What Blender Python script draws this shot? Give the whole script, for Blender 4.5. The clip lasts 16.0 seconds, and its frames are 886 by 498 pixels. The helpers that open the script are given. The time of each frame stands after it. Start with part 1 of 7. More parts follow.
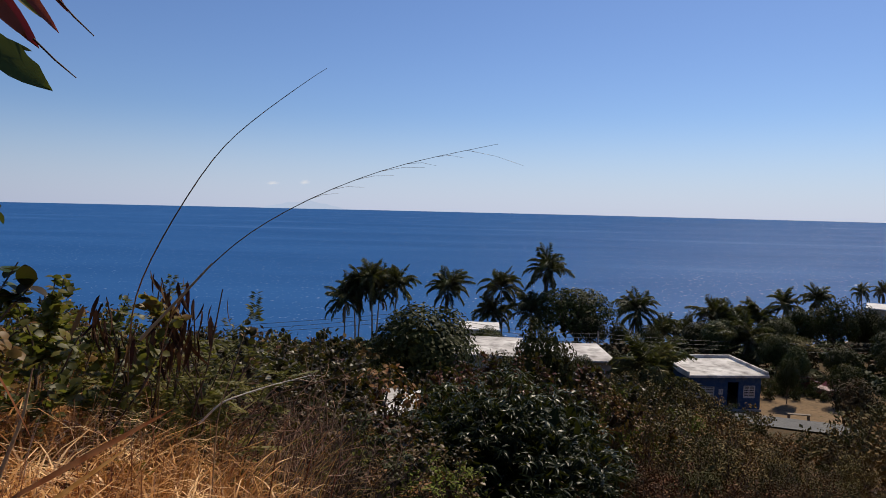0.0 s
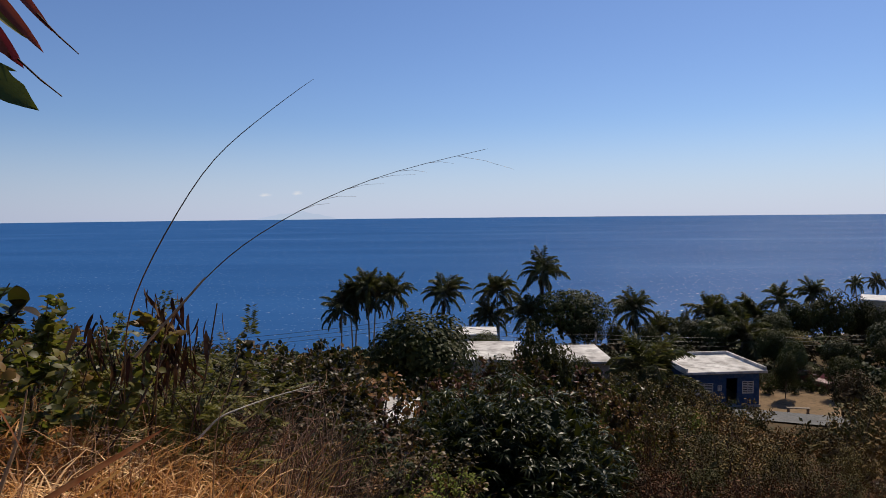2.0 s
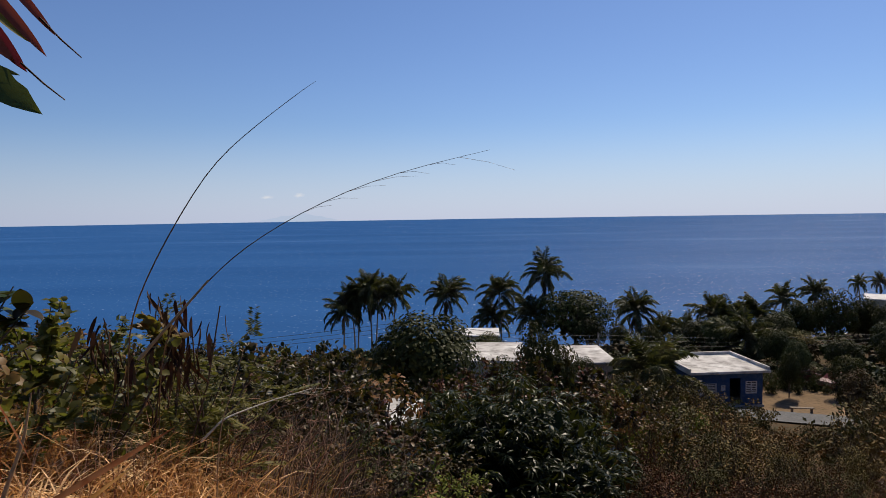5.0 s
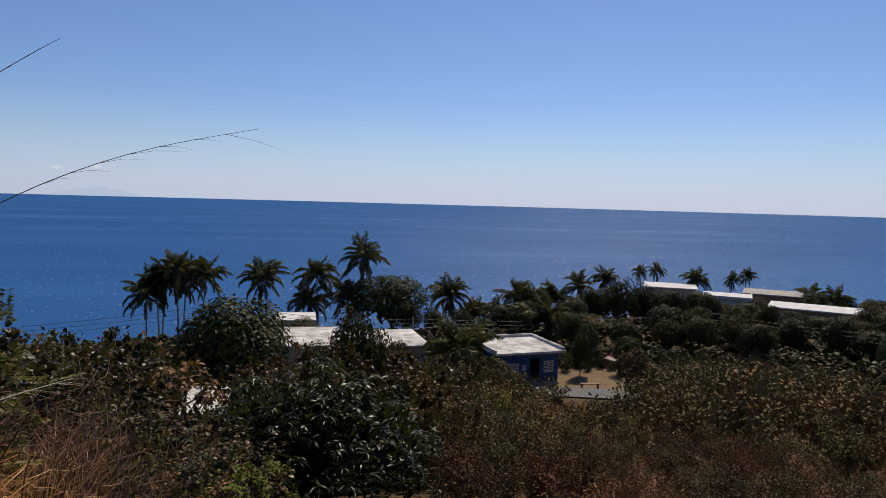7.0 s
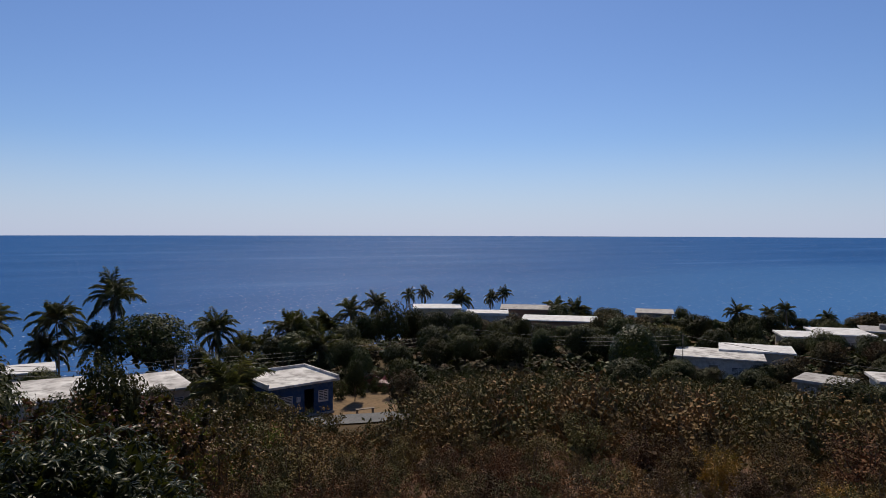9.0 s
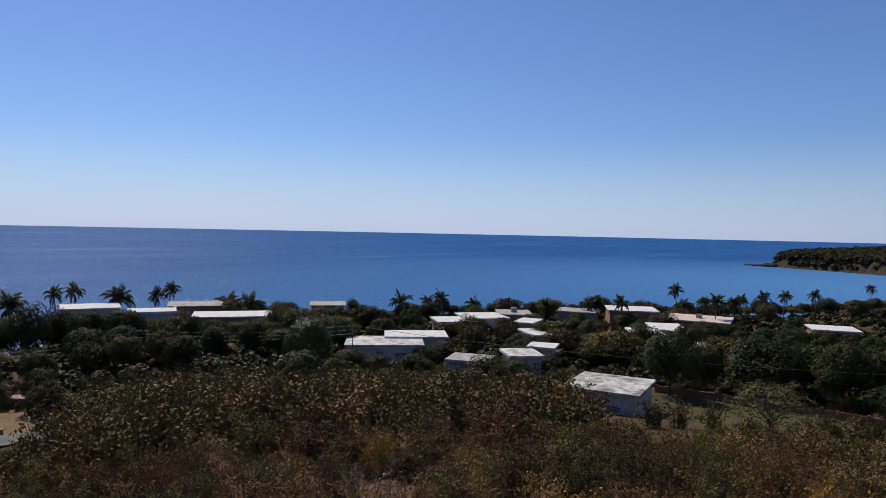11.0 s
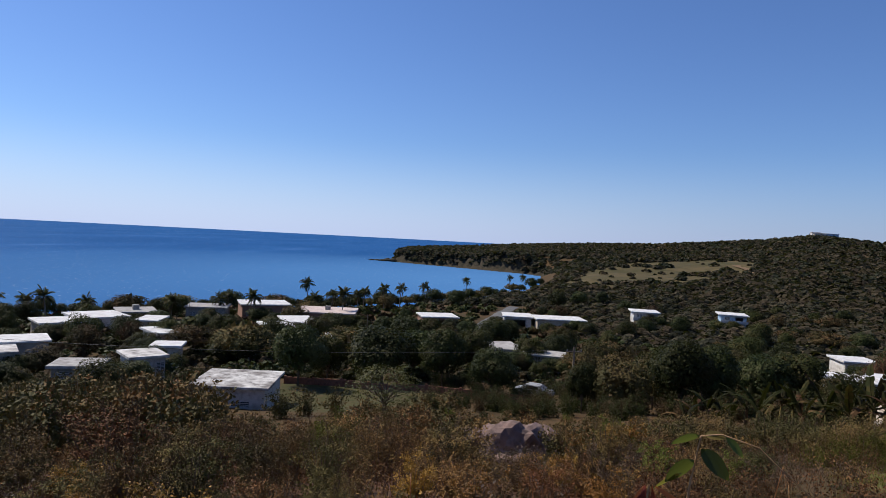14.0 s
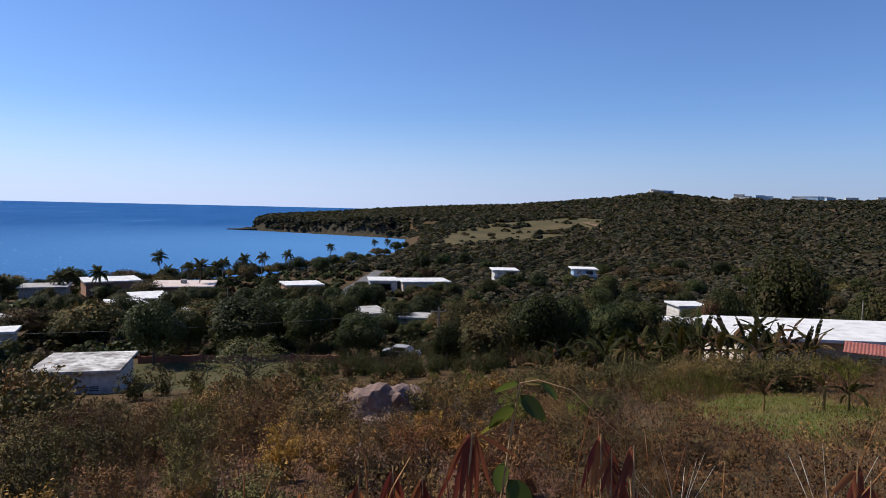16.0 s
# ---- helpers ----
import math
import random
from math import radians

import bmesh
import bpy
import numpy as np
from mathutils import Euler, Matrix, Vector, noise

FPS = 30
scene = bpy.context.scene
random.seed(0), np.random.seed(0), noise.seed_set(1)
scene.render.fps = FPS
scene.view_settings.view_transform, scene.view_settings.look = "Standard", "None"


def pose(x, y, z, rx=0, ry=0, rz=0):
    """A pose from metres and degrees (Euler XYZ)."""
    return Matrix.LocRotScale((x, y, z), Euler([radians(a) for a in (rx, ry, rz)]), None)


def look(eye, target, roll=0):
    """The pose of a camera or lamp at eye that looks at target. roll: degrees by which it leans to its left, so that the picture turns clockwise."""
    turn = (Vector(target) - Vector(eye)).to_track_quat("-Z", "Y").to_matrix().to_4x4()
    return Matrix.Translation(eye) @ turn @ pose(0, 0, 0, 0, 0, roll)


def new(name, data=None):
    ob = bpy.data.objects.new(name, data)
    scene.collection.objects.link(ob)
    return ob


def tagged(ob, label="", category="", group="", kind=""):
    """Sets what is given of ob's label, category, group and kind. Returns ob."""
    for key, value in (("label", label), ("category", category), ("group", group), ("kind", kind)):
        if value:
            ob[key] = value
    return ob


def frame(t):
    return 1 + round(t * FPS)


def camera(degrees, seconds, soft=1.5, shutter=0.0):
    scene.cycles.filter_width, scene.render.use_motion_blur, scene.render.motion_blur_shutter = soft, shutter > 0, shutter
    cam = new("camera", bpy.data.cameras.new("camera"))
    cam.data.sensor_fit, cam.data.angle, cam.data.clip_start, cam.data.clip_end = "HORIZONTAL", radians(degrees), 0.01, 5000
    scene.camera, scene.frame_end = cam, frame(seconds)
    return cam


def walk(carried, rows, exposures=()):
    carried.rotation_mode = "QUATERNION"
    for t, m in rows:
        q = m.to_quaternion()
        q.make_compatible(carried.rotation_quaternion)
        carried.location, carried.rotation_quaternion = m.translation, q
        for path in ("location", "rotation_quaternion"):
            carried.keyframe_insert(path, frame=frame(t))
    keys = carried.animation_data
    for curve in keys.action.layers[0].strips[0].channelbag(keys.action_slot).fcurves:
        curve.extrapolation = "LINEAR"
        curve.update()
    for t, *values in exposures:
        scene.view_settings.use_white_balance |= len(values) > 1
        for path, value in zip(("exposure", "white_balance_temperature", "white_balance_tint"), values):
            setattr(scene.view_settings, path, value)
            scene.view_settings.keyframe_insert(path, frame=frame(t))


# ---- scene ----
cam = camera(66.84, 16.0, soft=0.7)
EYE, ARM = 26.0, 0.58  # height over the sea; how far the camera is held from the turning body
ROWS = [  # seconds, yaw, pitch, lean to the right
    (0, 0.00, -3.48, -1.36),
    (0.5, -1.48, -4.86, -2.25),
    (1, -1.12, -4.06, -0.57),
    (1.5, -1.13, -3.70, -0.34),
    (2, -0.46, -2.95, 0.59),
    (2.5, -0.29, -2.54, 0.30),
    (3, -0.05, -2.72, -0.34),
    (5.5, -0.31, -2.91, 1.04),
    (6, -1.01, -3.19, 0.27),
    (6.5, -8.96, -3.41, -1.68),
    (7, -15.59, -4.07, -1.58),
    (7.5, -17.61, -2.83, -1.11),
    (8, -22.51, -2.06, -0.95),
    (8.5, -26.99, -1.77, -0.66),
    (9, -34.88, -1.42, -0.16),
    (9.5, -40.75, -2.20, -0.10),
    (10, -48.30, -2.29, -0.40),
    (12.5, -77.89, -0.59, -1.95),
    (13, -82.47, -0.78, -2.19),
    (13.5, -86.33, -1.56, -3.05),
    (14, -92.39, -1.00, -2.98),
    (14.5, -96.93, -1.14, -2.69),
    (15, -100.86, -0.90, -2.09),
    (15.5, -103.14, -2.53, -1.46),
    (16, -104.03, -3.59, -1.38),
]


def held(yaw, pitch, lean):
    a = radians(yaw)
    return pose(-ARM * math.sin(a), ARM * (math.cos(a) - 1), EYE, 0, 0, yaw) @ pose(0, 0, 0, 90 + pitch) @ pose(0, 0, 0, 0, 0, -lean)


walk(cam, [(t, held(yaw, pitch, lean)) for t, yaw, pitch, lean in ROWS],
     [(0, 0.02, 7260, 10), (6, 0.02, 7260, 10), (7.5, -0.06, 7220, 10), (9.5, -0.1, 6960, 10), (10.5, -0.08, 6760, 10), (12.5, 0.04, 6500, 10), (14.0, 0.18, 6460, 10), (15.0, 0.3, 6460, 10), (16, 0.36, 6430, 10)])

# ---- light ----
SUN_BEARING, SUN_HEIGHT = 33.0, 47.0  # degrees to the right of the first view, and over the horizon
world = bpy.data.worlds.new("world")
scene.world = world
world.use_nodes = True
wn, wl = world.node_tree.nodes, world.node_tree.links
sky = wn.new("ShaderNodeTexSky")
sky.sky_type, sky.sun_disc = "NISHITA", False
sky.sun_elevation, sky.sun_rotation = radians(SUN_HEIGHT), radians(SUN_BEARING)
sky.altitude, sky.air_density, sky.dust_density, sky.ozone_density = 30, 1.0, 0.22, 4.0
tint = wn.new("ShaderNodeMix")  # the hazy sea air is a little bluer than the clear model sky
tint.data_type, tint.blend_type = "RGBA", "MULTIPLY"
tint.inputs[0].default_value, tint.inputs[7].default_value = 1.0, (0.77, 0.93, 1.27, 1)
wl.new(sky.outputs[0], tint.inputs[6])
haze = wn.new("ShaderNodeMix")  # pale sea haze low over the horizon
haze.data_type = "RGBA"
height = wn.new("ShaderNodeSeparateXYZ")
wl.new(wn.new("ShaderNodeTexCoord").outputs["Generated"], height.inputs[0])
fade = wn.new("ShaderNodeMapRange")
fade.interpolation_type = "SMOOTHSTEP"
for slot, value in (("From Min", -0.02), ("From Max", 0.145), ("To Min", 0.72), ("To Max", 0.0)):
    fade.inputs[slot].default_value = value
wl.new(height.outputs[2], fade.inputs["Value"])
wl.new(fade.outputs[0], haze.inputs[0])
wl.new(tint.outputs[2], haze.inputs[6])
toward = wn.new("ShaderNodeVectorMath")  # the haze is paler on the sun's side
toward.operation = "DOT_PRODUCT"
toward.inputs[1].default_value = (math.sin(radians(SUN_BEARING)), math.cos(radians(SUN_BEARING)), 0)
wl.new(wn["Texture Coordinate"].outputs["Generated"], toward.inputs[0])
side = wn.new("ShaderNodeMapRange")
side.interpolation_type = "SMOOTHSTEP"
side.inputs["From Min"].default_value, side.inputs["From Max"].default_value = -0.35, 0.85
wl.new(toward.outputs["Value"], side.inputs["Value"])
pale = wn.new("ShaderNodeMix")
pale.data_type = "RGBA"
pale.inputs[6].default_value, pale.inputs[7].default_value = (3.4, 4.2, 7.0, 1), (6.5, 7.8, 11.6, 1)
wl.new(side.outputs[0], pale.inputs[0])
wl.new(pale.outputs[2], haze.inputs[7])
wl.new(haze.outputs[2], wn["Background"].inputs[0])
wn["Background"].inputs[1].default_value = 0.078
sun_data = bpy.data.lights.new("sun", "SUN")
sun_data.energy, sun_data.angle, sun_data.color = 4.6, radians(0.53), (1.0, 0.93, 0.82)
sun = new("sun", sun_data)
a, b = radians(SUN_BEARING), radians(SUN_HEIGHT)
sun.matrix_world = look((0, 0, 300), (-math.sin(a) * math.cos(b), -math.cos(a) * math.cos(b), 300 - math.sin(b)))

# ---- materials ----
def material(name):
    m = bpy.data.materials.new(name)
    m.use_nodes = True
    return m, m.node_tree.nodes, m.node_tree.links, m.node_tree.nodes["Principled BSDF"]


def noise_node(n, l, coord, scale, detail=5.0, rough=0.6):
    t = n.new("ShaderNodeTexNoise")
    t.inputs["Scale"].default_value, t.inputs["Detail"].default_value, t.inputs["Roughness"].default_value = scale, detail, rough
    l.new(coord, t.inputs["Vector"])
    return t


def ramp_node(n, l, source, stops):
    r = n.new("ShaderNodeValToRGB")
    e = r.color_ramp.elements
    while len(e) < len(stops):
        e.new(0.5)
    for i, (p, c) in enumerate(stops):
        e[i].position, e[i].color = p, (*c, 1)
    l.new(source, r.inputs[0])
    return r


def mix_node(n, l, fac, c1, c2, mode="MIX"):
    x = n.new("ShaderNodeMix")
    x.data_type, x.blend_type = "RGBA", mode
    for v, i in ((fac, 0), (c1, 6), (c2, 7)):
        if isinstance(v, (int, float)):
            x.inputs[i].default_value = v
        elif isinstance(v, tuple):
            x.inputs[i].default_value = (*v, 1)
        else:
            l.new(v, x.inputs[i])
    return x.outputs[2]


def rough_stuff(name, c1, c2, c3, scale, fine, rough=0.85, bump=0.4, depth=0.02, where="Object"):
    """Two scales of colour and fine relief: c1 and c2 in patches, c3 as small spots of wear."""
    m, n, l, p = material(name)
    co = n.new("ShaderNodeTexCoord").outputs[where]
    big, small = noise_node(n, l, co, scale), noise_node(n, l, co, fine, 8)
    base = ramp_node(n, l, big.outputs[0], ((0.35, c1), (0.65, c2)))
    spots = ramp_node(n, l, small.outputs[0], ((0.45, (0, 0, 0)), (0.72, (1, 1, 1))))
    l.new(mix_node(n, l, spots.outputs[0], base.outputs[0], c3), p.inputs["Base Color"])
    p.inputs["Roughness"].default_value = rough
    p.inputs["Specular IOR Level"].default_value = 0.1 if rough >= 0.8 else 0.4
    bm_ = n.new("ShaderNodeBump")
    bm_.inputs["Strength"].default_value, bm_.inputs["Distance"].default_value = bump, depth
    l.new(small.outputs[0], bm_.inputs["Height"])
    l.new(bm_.outputs[0], p.inputs["Normal"])
    return m


def leafy(name, colours, rough=0.45, through_light=0.25, spec=0.5, dry=False, patch=0.4):
    """Foliage whose leaves differ one by one, and a little from plant to plant; some light passes through."""
    m, n, l, p = material(name)
    rnd = n.new("ShaderNodeNewGeometry").outputs["Random Per Island"]
    obj = n.new("ShaderNodeObjectInfo").outputs["Random"]
    # a little leaf by leaf, more in patches as large as a bush
    cloud_ = noise_node(n, l, n.new("ShaderNodeNewGeometry").outputs["Position"], patch, 2)
    sharp = n.new("ShaderNodeMapRange")
    for slot, value in (("From Min", 0.36), ("From Max", 0.64), ("To Min", 0.0), ("To Max", 1.0)):
        sharp.inputs[slot].default_value = value
    l.new(cloud_.outputs[0], sharp.inputs["Value"])
    blend = n.new("ShaderNodeMix")
    blend.inputs[0].default_value = 0.74
    l.new(rnd, blend.inputs[2])
    l.new(sharp.outputs[0], blend.inputs[3])
    r = ramp_node(n, l, blend.outputs[0], [(0.12 + 0.76 * (i + 0.5) / len(colours), c) for i, c in enumerate(colours)])
    hsv = n.new("ShaderNodeHueSaturation")
    l.new(r.outputs[0], hsv.inputs["Color"])
    v = n.new("ShaderNodeMapRange")
    v.inputs["To Min"].default_value, v.inputs["To Max"].default_value = 0.62, 1.4
    l.new(obj, v.inputs["Value"])
    l.new(v.outputs[0], hsv.inputs["Value"])
    h = n.new("ShaderNodeMapRange")
    h.inputs["To Min"].default_value, h.inputs["To Max"].default_value = 0.478, 0.517
    l.new(obj, h.inputs["Value"])
    l.new(h.outputs[0], hsv.inputs["Hue"])
    l.new(hsv.outputs[0], p.inputs["Base Color"])
    p.inputs["Roughness"].default_value = rough
    p.inputs["Specular IOR Level"].default_value = spec
    tr = n.new("ShaderNodeBsdfTranslucent")
    l.new(mix_node(n, l, 0.0 if dry else 0.5, hsv.outputs[0], (0.20, 0.22, 0.03)), tr.inputs["Color"])
    mx = n.new("ShaderNodeMixShader")
    mx.inputs[0].default_value = through_light
    l.new(p.outputs[0], mx.inputs[1])
    l.new(tr.outputs[0], mx.inputs[2])
    l.new(mx.outputs[0], n["Material Output"].inputs["Surface"])
    return m


M_SOIL = rough_stuff("dry_ground", (0.055, 0.038, 0.018), (0.10, 0.055, 0.026), (0.04, 0.036, 0.014), 0.12, 1.7, 0.95, 0.6, 0.08)
M_GRASS = rough_stuff("terrace_turf", (0.060, 0.072, 0.016), (0.095, 0.10, 0.026), (0.12, 0.092, 0.036), 0.28, 1.3, 0.95, 0.6, 0.05)
M_DIRT = rough_stuff("bare_dirt", (0.15, 0.10, 0.058), (0.20, 0.13, 0.075), (0.10, 0.07, 0.042), 0.4, 3.0, 0.95, 0.5, 0.04)
M_ROAD = rough_stuff("asphalt", (0.11, 0.11, 0.11), (0.16, 0.155, 0.15), (0.08, 0.08, 0.08), 0.5, 6.0, 0.9, 0.3, 0.01)
M_SAND = rough_stuff("beach_sand", (0.42, 0.34, 0.24), (0.50, 0.42, 0.30), (0.35, 0.28, 0.2), 0.2, 3.0, 0.95, 0.3, 0.03)
M_CLIFF = rough_stuff("cliff_rock", (0.040, 0.034, 0.022), (0.062, 0.048, 0.032), (0.028, 0.026, 0.018), 0.08, 0.5, 0.95, 0.9, 0.8)
M_BARK = rough_stuff("bark", (0.10, 0.075, 0.055), (0.16, 0.12, 0.09), (0.06, 0.045, 0.035), 2.0, 14.0, 0.95, 0.7, 0.02)
M_PALM_BARK = rough_stuff("palm_bark", (0.19, 0.165, 0.135), (0.25, 0.21, 0.17), (0.11, 0.09, 0.075), 1.0, 7.0, 0.95, 0.7, 0.02)
M_TWIG = rough_stuff("dry_twig", (0.085, 0.055, 0.038), (0.14, 0.095, 0.065), (0.05, 0.035, 0.025), 3.0, 20.0, 0.9, 0.4, 0.01)
M_ROOF = rough_stuff("weathered_white_roof", (0.66, 0.64, 0.61), (0.42, 0.39, 0.37), (0.12, 0.105, 0.095), 0.3, 0.75, 0.9, 0.3, 0.01)
M_ROOF_CLEAN = rough_stuff("white_roof_paint", (0.64, 0.63, 0.62), (0.57, 0.56, 0.55), (0.42, 0.40, 0.39), 0.3, 1.0, 0.85, 0.2, 0.01)
M_ROOF_GREY = rough_stuff("grey_roof", (0.42, 0.40, 0.38), (0.30, 0.285, 0.27), (0.18, 0.16, 0.15), 0.5, 1.5, 0.9, 0.3, 0.01)
M_ROOF_PINK = rough_stuff("pinkish_roof_paint", (0.60, 0.50, 0.46), (0.50, 0.40, 0.36), (0.36, 0.28, 0.25), 0.4, 1.2, 0.85, 0.2, 0.01)
M_TIN_RED = rough_stuff("rusty_red_sheet", (0.28, 0.075, 0.05), (0.33, 0.11, 0.07), (0.17, 0.07, 0.045), 0.7, 3.0, 0.6, 0.2, 0.01)
M_WHITE = rough_stuff("white_wall_paint", (0.62, 0.59, 0.55), (0.50, 0.47, 0.43), (0.30, 0.27, 0.24), 0.6, 1.6, 0.85, 0.2, 0.01)
M_CREAM = rough_stuff("cream_wall_paint", (0.52, 0.44, 0.34), (0.44, 0.36, 0.28), (0.30, 0.24, 0.19), 0.6, 1.8, 0.85, 0.2, 0.01)
M_PINK = rough_stuff("faded_pink_paint", (0.34, 0.19, 0.13), (0.28, 0.16, 0.11), (0.28, 0.18, 0.14), 0.6, 1.8, 0.85, 0.2, 0.01)
M_GREYWALL = rough_stuff("bare_concrete", (0.36, 0.34, 0.31), (0.28, 0.26, 0.24), (0.16, 0.145, 0.13), 0.5, 2.0, 0.9, 0.3, 0.01)
M_BLUE = rough_stuff("blue_wall_paint", (0.028, 0.066, 0.15), (0.023, 0.054, 0.125), (0.07, 0.10, 0.15), 0.7, 2.0, 0.8, 0.2, 0.01)
M_PALEBLUE = rough_stuff("pale_blue_paint", (0.36, 0.48, 0.62), (0.30, 0.42, 0.55), (0.22, 0.28, 0.34), 0.7, 2.0, 0.8, 0.2, 0.01)
M_TRIM = rough_stuff("white_trim", (0.55, 0.54, 0.53), (0.46, 0.45, 0.44), (0.33, 0.31, 0.30), 2.0, 8.0, 0.6, 0.1, 0.005)
M_WOOD = rough_stuff("grey_wood", (0.20, 0.16, 0.125), (0.27, 0.22, 0.17), (0.13, 0.105, 0.085), 1.0, 9.0, 0.9, 0.4, 0.01)
M_BRICKWALL = rough_stuff("red_brown_wall", (0.20, 0.085, 0.055), (0.27, 0.12, 0.08), (0.12, 0.06, 0.045), 0.6, 2.5, 0.9, 0.3, 0.02)
M_STONE = rough_stuff("pinkish_boulder", (0.20, 0.13, 0.11), (0.29, 0.205, 0.175), (0.12, 0.09, 0.08), 0.9, 3.0, 0.9, 0.8, 0.08)
M_CABLE = rough_stuff("black_cable", (0.03, 0.03, 0.03), (0.04, 0.04, 0.04), (0.05, 0.05, 0.05), 3.0, 9.0, 0.6, 0.1, 0.002)
M_METAL = rough_stuff("dull_metal", (0.28, 0.28, 0.28), (0.36, 0.35, 0.34), (0.2, 0.18, 0.16), 3.0, 9.0, 0.5, 0.1, 0.002)
M_TYRE = rough_stuff("rubber", (0.02, 0.02, 0.02), (0.03, 0.03, 0.03), (0.04, 0.04, 0.04), 3.0, 9.0, 0.8, 0.1, 0.002)
M_CARRED = rough_stuff("dark_red_paint", (0.16, 0.03, 0.03), (0.18, 0.035, 0.03), (0.12, 0.03, 0.03), 2.0, 9.0, 0.35, 0.0, 0.001)
M_CARWHITE = rough_stuff("white_car_paint", (0.72, 0.72, 0.73), (0.68, 0.68, 0.69), (0.6, 0.6, 0.6), 2.0, 9.0, 0.3, 0.0, 0.001)


def glass_material():
    m, n, l, p = material("window_glass")
    p.inputs["Base Color"].default_value = (0.03, 0.035, 0.04, 1)
    p.inputs["Roughness"].default_value = 0.08
    return m


M_GLASS = glass_material()

M_LEAF_DARK = leafy("dark_tree_leaf", [(0.0199, 0.0260, 0.0089), (0.0275, 0.0347, 0.0112), (0.0381, 0.0447, 0.0144), (0.0575, 0.0577, 0.0224)], 0.5, 0.06, 0.05)
M_LEAF_MID = leafy("mid_green_leaf", [(0.0262, 0.0313, 0.0095), (0.0375, 0.0409, 0.0122), (0.0500, 0.0518, 0.0163), (0.0689, 0.0563, 0.0218)], 0.6, 0.07, 0.06)
M_LEAF_OLIVE = leafy("olive_scrub_leaf", [(0.0563, 0.0512, 0.0179), (0.0896, 0.0742, 0.0269), (0.1254, 0.0922, 0.0333), (0.1664, 0.1050, 0.0397)], 0.7, 0.025, 0.08)
M_LEAF_BROWN = leafy("dry_brown_leaf", [(0.0650, 0.0442, 0.0182), (0.1040, 0.0650, 0.0247), (0.1456, 0.0806, 0.0312), (0.1950, 0.0988, 0.0390)], 0.7, 0.025, 0.08, True)
M_LEAF_ORANGE = leafy("orange_leaf", [(0.208, 0.0845, 0.0182), (0.26, 0.117, 0.0208), (0.13, 0.078, 0.0234), (0.325, 0.1625, 0.0286)], 0.6, 0.12, 0.2)
M_LEAF_LIME = leafy("yellow_green_leaf", [(0.0938, 0.1079, 0.0206), (0.1219, 0.1263, 0.0244), (0.0703, 0.0844, 0.0169), (0.16, 0.1413, 0.0338)], 0.7, 0.15, 0.05)
M_PALM = leafy("palm_leaflet", [(0.0396, 0.0445, 0.0170), (0.0561, 0.0613, 0.0238), (0.0764, 0.0767, 0.0317), (0.1191, 0.0921, 0.0486)], 0.5, 0.25, 0.35)
M_PALM_DRY = leafy("dead_frond", [(0.14, 0.095, 0.05), (0.17, 0.12, 0.065), (0.11, 0.075, 0.04)], 0.8, 0.15, 0.1)
M_MANGO = leafy("mango_leaf", [(0.0085, 0.0136, 0.0034), (0.0119, 0.0187, 0.0043), (0.0170, 0.0247, 0.0059), (0.0357, 0.0425, 0.0110)], 0.36, 0.12, 0.08)
M_SHRUB = leafy("warm_shrub_leaf", [(0.0379, 0.0235, 0.0093), (0.0696, 0.0391, 0.0135), (0.1138, 0.0528, 0.0186), (0.1771, 0.0704, 0.0248)], 0.45, 0.10, 0.10)
M_ROUND = leafy("leathery_round_leaf", [(0.0242, 0.0189, 0.0072), (0.0374, 0.0254, 0.0099), (0.0660, 0.0328, 0.0135), (0.1155, 0.0410, 0.0171)], 0.40, 0.12, 0.12)
M_STRAW = leafy("dry_grass_blade", [(0.2365, 0.0879, 0.0264), (0.3332, 0.1388, 0.0429), (0.4623, 0.2127, 0.0726), (0.7740, 0.4995, 0.2722)], 0.5, 0.34, 0.4, True, patch=3.0)
M_STRAW_RED = leafy("reddish_grass_blade", [(0.1870, 0.0750, 0.0270), (0.2640, 0.1100, 0.0378), (0.3300, 0.1500, 0.0540), (0.2200, 0.1400, 0.0450)], 0.7, 0.4, 0.15, True)
M_BANANA = leafy("banana_leaf", [(0.0146, 0.0163, 0.0049), (0.0225, 0.0223, 0.0074), (0.0381, 0.0291, 0.0106), (0.0813, 0.0450, 0.0220)], 0.65, 0.08, 0.04)
M_POD = leafy("dark_seed_pod", [(0.0336, 0.0160, 0.0091), (0.0630, 0.0288, 0.0143), (0.1155, 0.0560, 0.0292)], 0.6, 0.1, 0.08, True, patch=9.0)
# bluish distance haze is painted into this far leaf colour
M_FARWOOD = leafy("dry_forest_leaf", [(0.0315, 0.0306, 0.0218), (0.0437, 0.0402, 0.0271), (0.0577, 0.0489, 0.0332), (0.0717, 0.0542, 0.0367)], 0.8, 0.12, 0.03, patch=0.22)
M_TREE_BROWN = leafy("half_dry_tree_leaf", [(0.045, 0.038, 0.014), (0.068, 0.050, 0.019), (0.095, 0.060, 0.024)], 0.7, 0.08, 0.1, True)
M_LEAF_LIGHT = leafy("light_olive_leaf", [(0.060, 0.062, 0.018), (0.085, 0.084, 0.024), (0.12, 0.105, 0.030)], 0.6, 0.15, 0.2)
M_RUSTTREE = leafy("withered_tree_leaf", [(0.085, 0.048, 0.026), (0.12, 0.060, 0.032), (0.10, 0.065, 0.030)], 0.8, 0.08, 0.1, True)
M_STRAW_DARK = leafy("dull_brown_blade", [(0.085, 0.045, 0.022), (0.12, 0.062, 0.03), (0.16, 0.085, 0.04)], 0.8, 0.3, 0.1, True)
